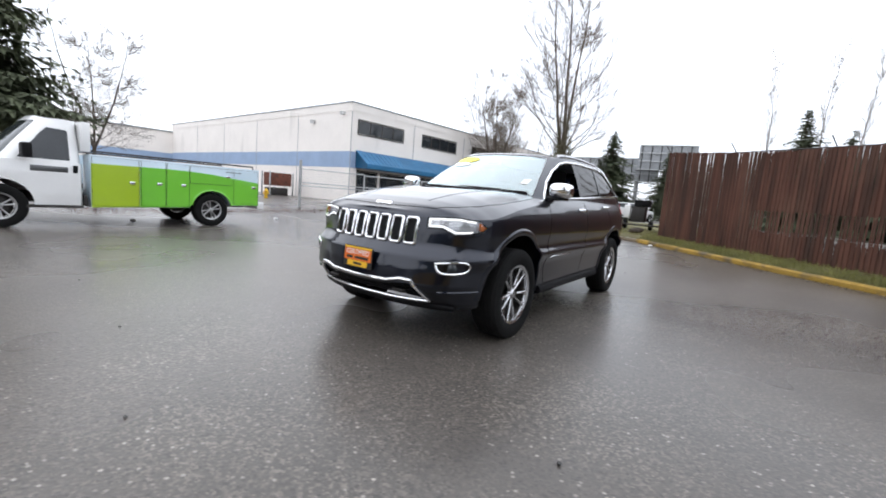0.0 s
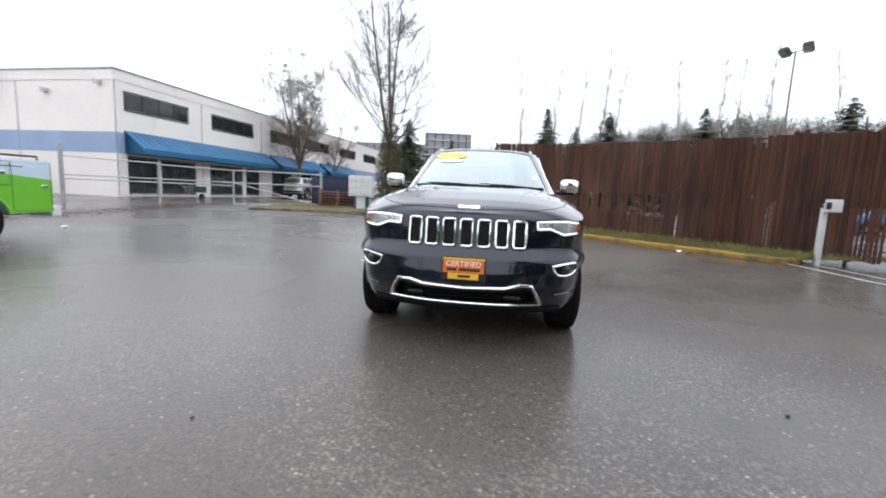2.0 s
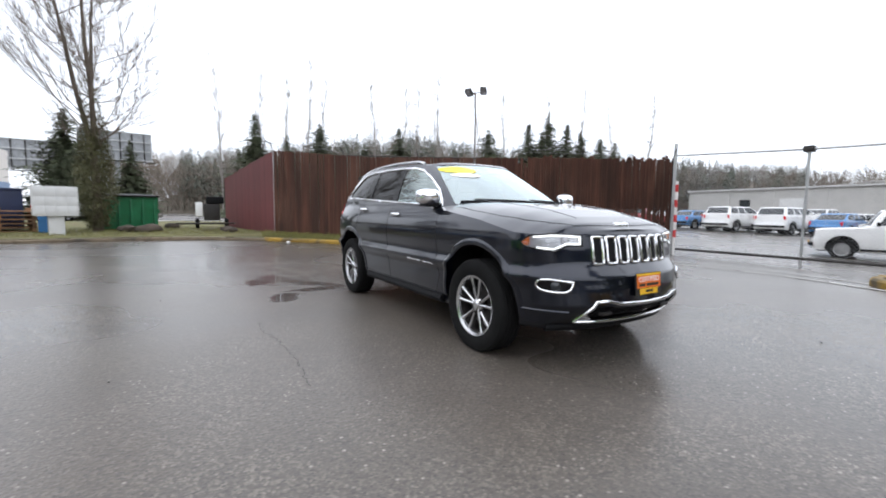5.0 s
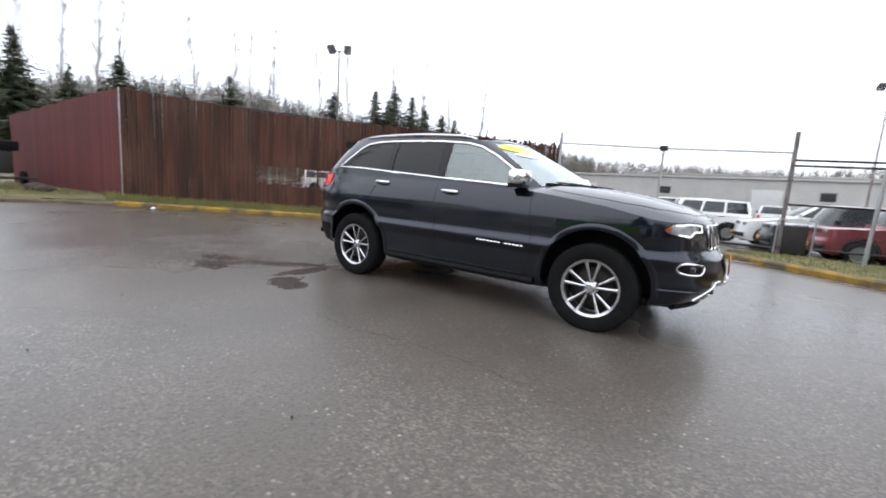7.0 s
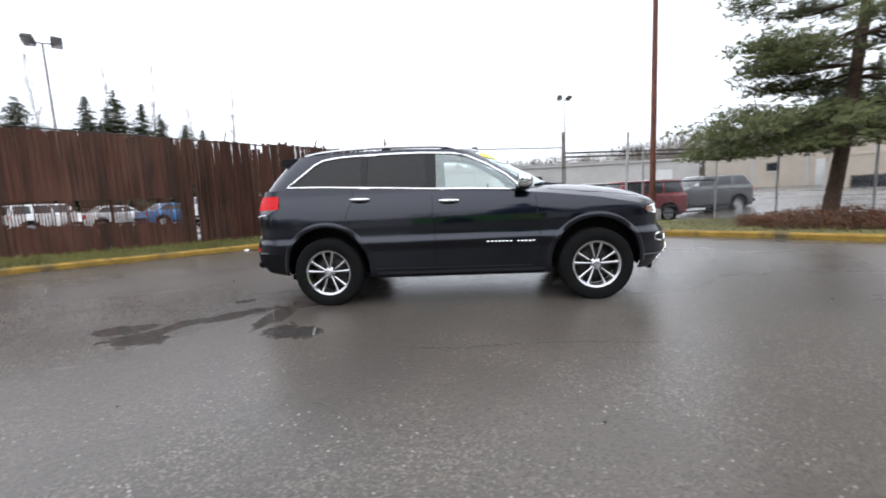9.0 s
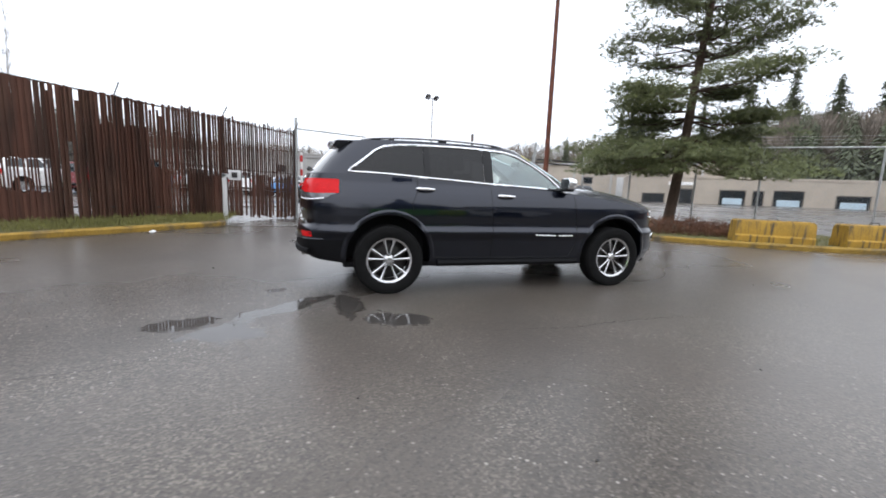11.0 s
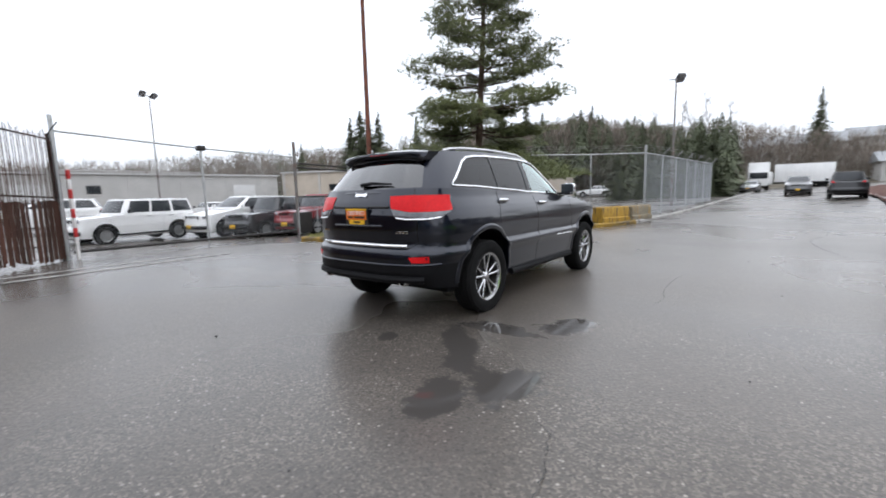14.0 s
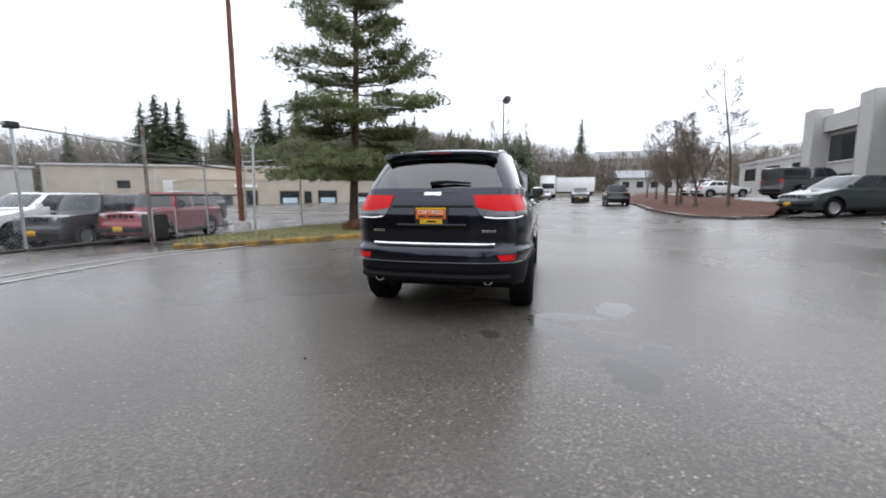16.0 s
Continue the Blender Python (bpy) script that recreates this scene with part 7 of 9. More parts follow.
# ---- delivery trucks far up the road ----
def box_truck(m, length, label):
    th = thing("box_truck", label, "truck", m)
    part("cargo_box", box((-length / 2, -1.25, 1.0), (length / 2, 1.25, 3.9), 0.05), "white_paint", th)
    for k in range(int(length / 0.6)):
        for s_ in (1, -1):
            part("rib", box((-length / 2 + 0.3 + k * 0.6, s_ * 1.25 - 0.012, 1.1), (-length / 2 + 0.34 + k * 0.6, s_ * 1.25 + 0.012, 3.8), 0), "white_print", th)
    part("chassis", box((-length / 2, -0.5, 0.75), (length / 2 + 0.3, 0.5, 1.0), 0.02), "dark_steel", th)
    part("cab", box((length / 2 + 0.15, -1.15, 0.6), (length / 2 + 2.0, 1.15, 2.7), 0.25), "white_paint", th)
    part("windscreen", box((length / 2 + 1.97, -1.0, 1.6), (length / 2 + 2.012, 1.0, 2.45), 0.01), "window_dark", th)
    for x in (length / 2 + 1.1, -length / 2 + 0.9, -length / 2 + 2.0):
        for s_ in (1, -1):
            part("wheel", add_lathe(bmesh.new(), [(0.2, -0.14), (0.46, -0.14), (0.5, -0.1), (0.5, 0.1), (0.46, 0.14), (0.2, 0.14), (0.15, 0.1)], 20, Matrix.Translation((x, s_ * 1.05, 0.5)) @ Matrix.Rotation(math.pi / 2, 4, "X")), "rubber", th)
    return th


box_truck(Matrix.Translation((86, -7.2, g(86, 0) + 0.02)) @ Matrix.Rotation(radians(92), 4, "Z"), 7.5, "white box trailer standing across the head of the road")
box_truck(Matrix.Translation((73, -1.6, g(73, 0) + 0.02)) @ Matrix.Rotation(radians(182), 4, "Z"), 5.0, "white delivery truck parked up the road")


# ==== buildings ====
def window_unit(parent, m, x, z, w, h, panes, material="window_dark", depth=0.12, sill=True):
    """A window set into a wall whose face is local y = 0 looking to -y: recess, frame, panes with mullions, sill."""
    win = part("window", box((x, 0.02, z), (x + w, 0.05, z + h), 0.0, m), "frame_dark", parent)
    t = 0.06
    for a, b, c, d in ((x - t, z - t, x + w + t, z), (x - t, z + h, x + w + t, z + h + t), (x - t, z, x, z + h), (x + w, z, x + w + t, z + h)):
        part("frame", box((a, -0.03, b), (c, 0.04, d), 0.008, m), "frame_dark", win)
    for k in range(panes):
        x0 = x + w * k / panes
        part("pane", box((x0 + 0.03, -0.008 - 0.002 * (k % 2), z + 0.03), (x0 + w / panes - 0.03, 0.004, z + h - 0.03), 0.0, m), material, win)
        if k:
            part("mullion", box((x0 - 0.03, -0.024, z), (x0 + 0.03, 0.03, z + h), 0.006, m), "frame_dark", win)
    if sill:
        part("sill", box((x - 0.1, -0.08, z - t - 0.05), (x + w + 0.1, 0.0, z - t), 0.01, m), "white_wall", win)
    return win


# two-storey shop: a blank flank and a long front with awnings
shop = thing("shop_building", "cream two-storey commercial building with blue band and awnings", "building")
corner = Vector((-16.4, -21.55, 0))
front_dir = Vector((-0.9975, 0.070, 0))
FM = Matrix.Translation((corner.x, corner.y, 0.0)) @ Matrix((front_dir, Vector((-0.070, -0.9975, 0)), Vector((0, 0, 1)))).transposed().to_4x4()
H, LEN, DEEP = 7.25, 44.0, 36.0
part("wall", box((0, 0, -0.3), (LEN, DEEP, 2.65), 0, FM), "white_wall", shop)
part("band", box((-0.012, -0.012, 2.65), (LEN, DEEP, 3.82), 0, FM), "blue_band", shop)
part("wall", box((0, 0, 3.82), (LEN, DEEP, H - 0.55), 0, FM), "white_wall", shop)
part("parapet", box((-0.03, -0.03, H - 0.55), (LEN, DEEP, H), 0.02, FM), "white_wall", shop)
part("coping", box((-0.06, -0.06, H), (LEN + 0.03, DEEP + 0.03, H + 0.06), 0.02, FM), "beam_grey", shop)
for x, w in ((0.62, 4.55), (7.45, 4.6), (14.6, 4.6), (21.0, 4.6), (28.5, 4.6), (36, 4.6)):
    window_unit(shop, FM, x, 5.14, w, 0.98, 4, sill=False)
# stained pilasters and downpipes
for x in (-0.02, 6.4, 13.2, 20):
    part("joint", box((x, -0.016, 0), (x + 0.05, 0.0, H - 0.6), 0, FM), "beam_grey", shop)
for y in (7, 14, 21, 28):
    part("joint", box((-0.016, y, 0), (0.0, y + 0.05, H - 0.6), 0, FM), "beam_grey", shop)
for y in (0.8, 4.6):
    part("flood_lamp", box((-0.3, y, 6.0 if y > 2 else 6.45), (-0.0, y + 0.22, 6.2 if y > 2 else 6.6), 0.03, FM), "box_grey", shop)
for x0, x1 in ((0.5, 13.6), (14.4, 22.5), (23.5, 31)):
    aw = part("awning", box((x0, -0.02, 2.72), (x1, 0.0, 3.95), 0, FM), "awning", shop)
    n = int((x1 - x0) / 0.42)
    for k in range(n):
        a, b = x0 + (x1 - x0) * k / n, x0 + (x1 - x0) * (k + 1) / n
        bm = bmesh.new()
        ps = [(a, -0.02, 3.95), (b - 0.02, -0.02, 3.95), (b - 0.02, -1.35, 2.95), (a, -1.35, 2.95)]
        top_ = [bm.verts.new(FM @ Vector(p)) for p in ps]
        bot_ = [bm.verts.new(FM @ Vector((p[0], p[1], p[2] - 0.03))) for p in ps]
        bm.faces.new(top_)
        bm.faces.new(bot_[::-1])
        for i in range(4):
            bm.faces.new((top_[i], top_[(i + 1) % 4], bot_[(i + 1) % 4], bot_[i]))
        bmesh.ops.recalc_face_normals(bm, faces=bm.faces[:])
        part("roof_panel", bm, "awning", aw, smooth=False)
        part("standing_seam", tube([FM @ Vector((b - 0.01, -0.02, 3.97)), FM @ Vector((b - 0.01, -1.35, 2.97))], 0.022, 5), "awning", aw)
    part("fascia", box((x0, -1.40, 2.68), (x1, -1.34, 2.97), 0.01, FM), "awning", aw)
    for xe in (x0, x1):
        bm = bmesh.new()
        tri = [FM @ Vector(p) for p in ((xe, -0.02, 3.93), (xe, -1.36, 2.96), (xe, -1.36, 2.68), (xe, -0.02, 2.68))]
        bm.faces.new([bm.verts.new(p) for p in tri])
        bmesh.ops.solidify(bm, geom=bm.faces[:], thickness=0.02)
        part("end_panel", bm, "awning", aw, smooth=False)
for x, w, panes in ((0.7, 1.9, 2), (3.0, 2.7, 3), (7.2, 3.4, 3), (11.2, 1.6, 2), (14.8, 3.2, 3), (19, 2.6, 2), (24, 3, 3)):
    window_unit(shop, FM, x, 0.35, w, 2.1, panes)
part("roof", box((0.3, 0.3, H - 0.5), (LEN - 0.3, DEEP - 0.3, H - 0.35), 0, FM), "roofing", shop)
wing = thing("rear_wing", "lower cream wing behind the shop building", "building")
part("wall", box((-28, 36, -0.3), (0.2, 62, 6.3), 0, FM), "white_wall", wing)
part("band", box((-28.02, 35.98, 2.65), (0.0, 62, 3.7), 0, FM), "blue_band", wing)
part("coping", box((-28.1, 35.9, 6.3), (0.2, 62.1, 6.42), 0.02, FM), "beam_grey", wing)

# low tan block beyond the roadside fence
tan = thing("tan_building", "low tan block building with shopfront windows", "building")
TA, TB = Vector((31.8, 35.2, 0)), Vector((53.6, 18.9, 0))
td = (TB - TA).normalized()
TM = Matrix.Translation((TA.x, TA.y, -0.35)) @ Matrix((td, Vector((-td.y, td.x, 0)), Vector((0, 0, 1)))).transposed().to_4x4()
tl = (TB - TA).length
part("wall", box((0, 0, -0.3), (tl, 14, 3.3), 0, TM), "beige_wall", tan)
part("parapet", box((-0.05, -0.05, 3.3), (tl + 0.05, 14.05, 3.55), 0.03, TM), "beige_wall", tan)
for x, w, h_ in ((1.5, 2.2, 1.1), (5.2, 1.2, 2.0), (9.0, 2.3, 1.7), (12.0, 0.9, 2.0), (13.8, 2.5, 1.8), (19.0, 2.6, 1.5)):
    w_ = window_unit(tan, TM, x, 0.15 if h_ > 1.9 else 0.45, w, h_, 2)
    if w > 2 and x > 5:
        part("poster", box((x + 0.3, -0.06, 0.7), (x + w - 0.25, -0.035, 1.35), 0, TM), "sky_paint", w_)
part("sign", box((4.0, -0.12, 2.55), (6.4, -0.03, 2.9), 0.02, TM), "white_print", tan)
part("roof_unit", box((14, 5, 3.5), (16.5, 7, 4.4), 0.05, TM), "white_paint", tan)

# long pale sheds across the lot
for a, b, h_, lab in (((-34, 69), (33.5, 60.5), 4.7, "long low pale warehouse across the car lot"), ((34.2, 60.2), (50.5, 33), 5.2, "pale grey shed side beyond the car lot"), ((-20, 96), (36, 92), 6.8, "long pale roofed warehouse in the distance")):
    sh = thing("warehouse", lab, "building")
    a_, b_ = Vector((*a, 0)), Vector((*b, 0))
    d_ = (b_ - a_).normalized()
    m_ = Matrix.Translation((a_.x, a_.y, 0)) @ Matrix((d_, Vector((-d_.y, d_.x, 0)), Vector((0, 0, 1)))).transposed().to_4x4()
    l_ = (b_ - a_).length
    part("wall", box((0, 0, -0.3), (l_, 16, h_), 0, m_), "beige_wall" if h_ > 5 and h_ < 6 else "grey_wall", sh)
    part("roof", box((-0.2, -0.3, h_), (l_ + 0.2, 16.2, h_ + 0.25), 0.03, m_), "roofing", sh)
    for k in range(int(l_ / 6)):
        part("pilaster", box((k * 6 + 0.2, -0.08, -0.3), (k * 6 + 0.5, 0.0, h_), 0, m_), "grey_wall", sh)
        if k % 3 == 1:
            window_unit(sh, m_, k * 6 + 2, 2.3, 1.4, 1.0, 1)
        if k % 4 == 2:
            part("roller_door", box((k * 6 + 1.2, -0.05, 0), (k * 6 + 4.4, 0.0, 3.4), 0.02, m_), "box_grey", sh)

# grey two-storey block above the upper lot
blk = thing("office_block", "grey concrete two-storey office block with recessed windows", "building")
# local x runs west along the front, local -y looks to the road
BM = Matrix.Translation((31.6, -20.4, 0.65)) @ Matrix((Vector((-1, 0.06, 0)).normalized(), Vector((-0.06, -1, 0)).normalized(), Vector((0, 0, 1)))).transposed().to_4x4()
part("wall", box((0, 0.5, -0.5), (23.2, 16, 5.6), 0, BM), "grey_wall", blk)
part("cornice", box((-0.1, 0.1, 5.0), (23.3, 16, 6.0), 0.05, BM), "grey_wall", blk)
for k in range(4):
    x = 0.0 + k * 6.4
    part("pier", box((x, -0.5, -0.5), (x + 1.3, 0.6, 6.6 if k in (0, 1, 2) else 6.3), 0.03, BM), "grey_wall", blk)
    if k < 3:
        window_unit(blk, BM @ Matrix.Translation((0, 0.46, 0)), x + 1.7, 2.9, 4.3, 1.7, 3)
        window_unit(blk, BM @ Matrix.Translation((0, 0.46, 0)), x + 1.7, 0.5, 4.3, 1.4, 3)
rear_blk = thing("office_wing", "pale low wing of the office block", "building")
part("wall", box((-26, 4, -0.5), (0, 16, 4.2), 0, BM), "grey_wall", rear_blk)
part("coping", box((-26.1, 3.9, 4.2), (0, 16.1, 4.5), 0.02, BM), "roofing", rear_blk)
for k in range(4):
    window_unit(rear_blk, BM @ Matrix.Translation((0, 3.96, 0)), -24 + k * 6, 2.2, 3, 1.4, 2)
bed("upper_lot", [(60, -16.1), (34, -15.1), (24, -13.7), (17.4, -13.4)], [(60, -21), (34, -21), (24, -21), (14, -21)], 0.32, 0.34, "asphalt", "raised asphalt parking lot before the office block", "parking lot", rows=5, cols=30, rough=0.0)
# white board fence at its back
bf = thing("board_fence", "low pale horizontal board fence on the upper lot", "fence", kind="structure")
for k in range(4):
    part("board", box((12, -19.75, 1.05 + k * 0.26), (24.5, -19.70, 1.26 + k * 0.26), 0.005), "white_red", bf)
for k in range(6):
    part("post", box((12.2 + k * 2.4, -19.85, 0.4), (12.32 + k * 2.4, -19.75, 2.1), 0.005), "white_red", bf)

# hillside houses at the head of the road
for x, y, z, w, h_ in ((128, -8, 7, 16, 6), (126, 10, 6.5, 20, 6), (138, -26, 8, 18, 6.5), (134, 28, 7, 14, 5.5), (104, -24, 2.2, 12, 4.6)):
    hs = thing("hillside_house", "pale pitched-roof house on the hill above the road", "house", Matrix.Translation((x, y, z)))
    part("wall", box((-5, -w / 2, -8), (5, w / 2, h_ * 0.62), 0.0), "grey_wall", hs)
    bm = bmesh.new()
    add_prism(bm, [(-5.6, 0), (5.6, 0), (0, h_ * 0.42)], w + 1, Matrix(((1, 0, 0, 0), (0, 0, 1, -w / 2 - 0.5), (0, 1, 0, h_ * 0.62), (0, 0, 0, 1))))
    bmesh.ops.recalc_face_normals(bm, faces=bm.faces[:])
    part("roof", bm, "beam_grey", hs, smooth=False)
    for k in range(int(w / 3)):
        part("window", box((-5.06, -w / 2 + 1 + k * 3, 0.6), (-4.98, -w / 2 + 2.4 + k * 3, 2.0), 0), "window_dark", hs)

# billboards on steel posts
for x, y, z, w, a, lab in ((-79, -20.5, 6.6, 17, 96, "back of a wide grey billboard on a steel frame"), (-77.5, -10.6, 8.6, 9.0, 100, "smaller grey billboard on a tall steel post")):
    bb = thing("billboard", lab, "billboard", Matrix.Translation((x, y, 0)) @ Matrix.Rotation(radians(a - 90), 4, "Z"))
    part("panel", box((-0.12, -w / 2, z), (0.12, w / 2, z + 4.2), 0.02), "beam_grey", bb)
    for k in range(int(w / 1.5)):
        part("upright", box((0.12, -w / 2 + 0.4 + k * 1.5, z - 0.3), (0.30, -w / 2 + 0.55 + k * 1.5, z + 4.2), 0.01), "dark_steel", bb)
    for zz in (z - 0.1, z + 1.3, z + 2.7, z + 4.0):
        part("cross_rail", box((0.28, -w / 2, zz), (0.40, w / 2, zz + 0.14), 0.01), "galv", bb)
    part("catwalk", box((0.1, -w / 2 - 0.3, z - 0.35), (1.1, w / 2 + 0.3, z - 0.25), 0.01), "dark_steel", bb)
    for yy in ((-w * 0.3, w * 0.3) if w > 12 else (0,)):
        part("post", tube([(0.3, yy, -0.5), (0.3, yy, z + 1)], 0.35, 14), "beam_grey", bb)


# ==== trees and distance ====
class Soup:
    """Vertices and faces of one mesh, gathered piece by piece."""

    def __init__(self):
        self.v, self.f = [], []

    def limb(self, pts, radii, sides):
        k0 = len(self.v)
        for i, (p, r) in enumerate(zip(pts, radii)):
            d = (pts[min(i + 1, len(pts) - 1)] - pts[max(i - 1, 0)])
            d = d.normalized() if d.length > 1e-9 else Vector((0, 0, 1))
            s = d.orthogonal().normalized()
            u = d.cross(s)
            for k in range(sides):
                a = 2 * math.pi * k / sides
                q = p + r * (math.cos(a) * s + math.sin(a) * u)
                self.v.append((q.x, q.y, q.z))
        for i in range(len(pts) - 1):
            for k in range(sides):
                a, b = k0 + i * sides + k, k0 + i * sides + (k + 1) % sides
                self.f.append((a, b, b + sides, a + sides))

    def tri(self, a, b, c):
        k = len(self.v)
        self.v += [tuple(a), tuple(b), tuple(c)]
        self.f.append((k, k + 1, k + 2))

    def mesh(self, name, material, smooth=False):
        me = bpy.data.meshes.new(name)
        me.from_pydata(self.v, [], self.f)
        if smooth:
            me.polygons.foreach_set("use_smooth", [True] * len(me.polygons))
        me.materials.append(M[material])
        return me


def grow(soup, rnd, p, d, length, radius, depth, spread, lift, sides=5, kids=(2, 4), shrink=0.68, fine=0.0):
    """A bare branch that bends, tapers and forks."""
    n = (2, 3, 4, 4, 4)[depth]
    radius = max(radius, fine)
    pts, radii = [p.copy()], [radius]
    q, dirn = p.copy(), d.copy()
    for i in range(n):
        dirn = (dirn + Vector((rnd.uniform(-1, 1), rnd.uniform(-1, 1), rnd.uniform(-0.6, 1))) * 0.16 + Vector((0, 0, lift))).normalized()
        q = q + dirn * (length / n)
        pts.append(q.copy())
        radii.append(radius * (1 - 0.45 * (i + 1) / n) if depth else radius * (1 - 0.85 * (i + 1) / n))
    soup.limb(pts, radii, sides if depth > 1 else 3)
    if depth == 0:
        return
    for _ in range(rnd.randint(*kids)):
        t = rnd.uniform(0.35, 1.0)
        i = min(n - 1, int(t * n))
        at = pts[i].lerp(pts[i + 1], t * n - i)
        axis = Vector((rnd.uniform(-1, 1), rnd.uniform(-1, 1), rnd.uniform(-1, 1))).cross(dirn)
        if axis.length < 1e-3:
            continue
        nd = (Matrix.Rotation(rnd.uniform(0.5, 1.0) * spread, 3, axis.normalized()) @ dirn).normalized()
        grow(soup, rnd, at, nd, length * shrink * rnd.uniform(0.75, 1.1), radii[i] * 0.58, depth - 1, spread, lift, sides, kids, shrink, fine)
    grow(soup, rnd, pts[-1], dirn, length * shrink, radii[-1] * 0.9, depth - 1, spread, lift, sides, kids, shrink, fine)


def bare_tree(place, height, seed, label, leaders=1, clear=0.25, depth=4, spread=0.75, radius=None, group="", bark="bark", twig="twig", lean=(0, 0), flare=0.16, rise=(0.5, 1.5), reach=0.27, fine=0.005, lift=0.09, boughs=4):
    """A leafless tree: a trunk that divides, and a crown of branches and twigs."""
    rnd = random.Random(seed)
    th = thing("bare_tree", label, "tree", Matrix.Translation(place), group)
    r = radius or height * 0.014
    trunk, crown = Soup(), Soup()
    base = Vector((0, 0, -0.2))
    fork = Vector((lean[0] * 0.3, lean[1] * 0.3, height * clear))
    trunk.limb([base, Vector((0, 0, 0.15)), fork * 0.5 + Vector((0.03, 0.02, 0)), fork], [r * 1.5, r * 1.1, r * 0.95, r * 0.85], 10)
    for k in range(leaders):
        a = 2 * math.pi * k / leaders + rnd.uniform(0, 1)
        off = flare * rnd.uniform(0.7, 1.3) if leaders > 1 else 0.03
        d = Vector((math.cos(a) * off + lean[0] * 0.05, math.sin(a) * off + lean[1] * 0.05, 1)).normalized()
        top = fork
        n = 7
        pts, radii = [fork.copy()], [r * (0.85 if leaders == 1 else 0.62)]
        for i in range(n):
            d = (d + Vector((rnd.uniform(-1, 1), rnd.uniform(-1, 1), 0.4)) * 0.07).normalized()
            top = top + d * (height * (1 - clear) / n) * rnd.uniform(0.88, 1.05)
            pts.append(top.copy())
            radii.append(radii[0] * (1 - 0.88 * (i + 1) / n))
        trunk.limb(pts, radii, 8)
        for i in range(n):
            out_ = height * reach * (1 - i / n * 0.62)
            for _ in range(boughs + 1 if leaders == 1 else boughs):
                a = rnd.uniform(0, 6.283)
                nd = Vector((math.cos(a), math.sin(a), rnd.uniform(*rise))).normalized()
                at = pts[i].lerp(pts[i + 1], rnd.random())
                grow(crown, rnd, at, nd, out_ * rnd.uniform(0.35, 0.8), max(0.008, radii[i] * 0.30), depth - 2, spread, lift, 4, (3, 5), 0.66, fine)
    t = new("trunk", trunk.mesh("trunk", bark, True))
    t.parent = th
    c = new("crown", crown.mesh("crown", twig))
    c.parent = th
    return th


def tuft(soup, rnd, at, size, n, flat=0.6):
    """A clump of needles: thin triangles standing out from one point."""
    for _ in range(n):
        d = Vector((rnd.gauss(0, 1), rnd.gauss(0, 1), rnd.gauss(0.25, flat))).normalized()
        s = d.orthogonal().normalized()
        s = Matrix.Rotation(rnd.uniform(0, 3.14), 3, d) @ s
        L_ = size * rnd.uniform(0.6, 1.2)
        o = at + Vector((rnd.uniform(-1, 1), rnd.uniform(-1, 1), rnd.uniform(-1, 1))) * size * 0.5
        soup.tri(o - s * size * 0.085, o + s * size * 0.085, o + d * L_)


def conifer_mesh(seed, height, width, density=1.0, material="conifer", droop=0.35, bare=0.05, leafy=1.0):
    """A fir: whorls of drooping boughs with needle sprays, uneven and gappy."""
    rnd = random.Random(seed)
    s = Soup()
    z = height * bare
    while z < height * 0.985:
        f = (z - height * bare) / (height * (1 - bare))
        reach = width * (1 - f) ** 0.88 * rnd.uniform(0.72, 1.12) + 0.012 * width
        for k in range(max(5, int(12 * density * (1 - f * 0.4)))):
            a = rnd.uniform(0, 6.283)
            L_ = reach * rnd.uniform(0.5, 1.1)
            out = Vector((math.cos(a), math.sin(a), 0))
            side = Vector((-out.y, out.x, 0))
            steps = max(3, int(L_ / (0.26 * leafy)))
            for i in range(steps):
                t = (i + rnd.uniform(0.4, 1.0)) / steps
                c = out * L_ * t + Vector((0, 0, z - droop * L_ * t * t + 0.10 * L_ * t**3 + rnd.uniform(-0.06, 0.06)))
                for sg in (-1, 1):
                    w = (0.07 + 0.17 * min(1.0, L_) + 0.20 * L_ * (1.05 - t)) * leafy * rnd.uniform(0.6, 1.2)
                    tip = c + side * sg * w + out * w * rnd.uniform(0.3, 0.9) + Vector((0, 0, -w * rnd.uniform(0.0, 0.5)))
                    s.tri(c - out * w * 0.25, c + out * w * 0.25 + Vector((0, 0, -0.02)), tip)
                    s.tri(c, c + side * sg * w * 0.5, c + out * w * 0.3 + Vector((0, 0, -w * rnd.uniform(0.3, 0.8))))
        z += height * 0.021 / max(0.6, density) * rnd.uniform(0.7, 1.3)
    return s.mesh("crown", material)


def conifer(place, mesh, trunk_me, scale, label, turn=0.0, group=""):
    th = thing("fir_tree", label, "tree", Matrix.Translation(place) @ Matrix.Rotation(turn, 4, "Z") @ Matrix.Diagonal((scale[0], scale[0], scale[1], 1)), group)
    for nm, me in (("trunk", trunk_me), ("crown", mesh)):
        o = new(nm, me)
        o.parent = th
    return th


# ---- the pine on the island ----
pine = thing("pine_tree", "tall open pine with layered dark green boughs", "tree", Matrix.Translation((9.5, 6.4, 0.08)))
rnd = random.Random(77)
tr, nd = Soup(), Soup()


def pine_axis(z):
    return Vector((0.110 * z + 0.05 * math.sin(z * 0.9), 0.012 * z + 0.05 * math.sin(z * 0.7 + 1), z))


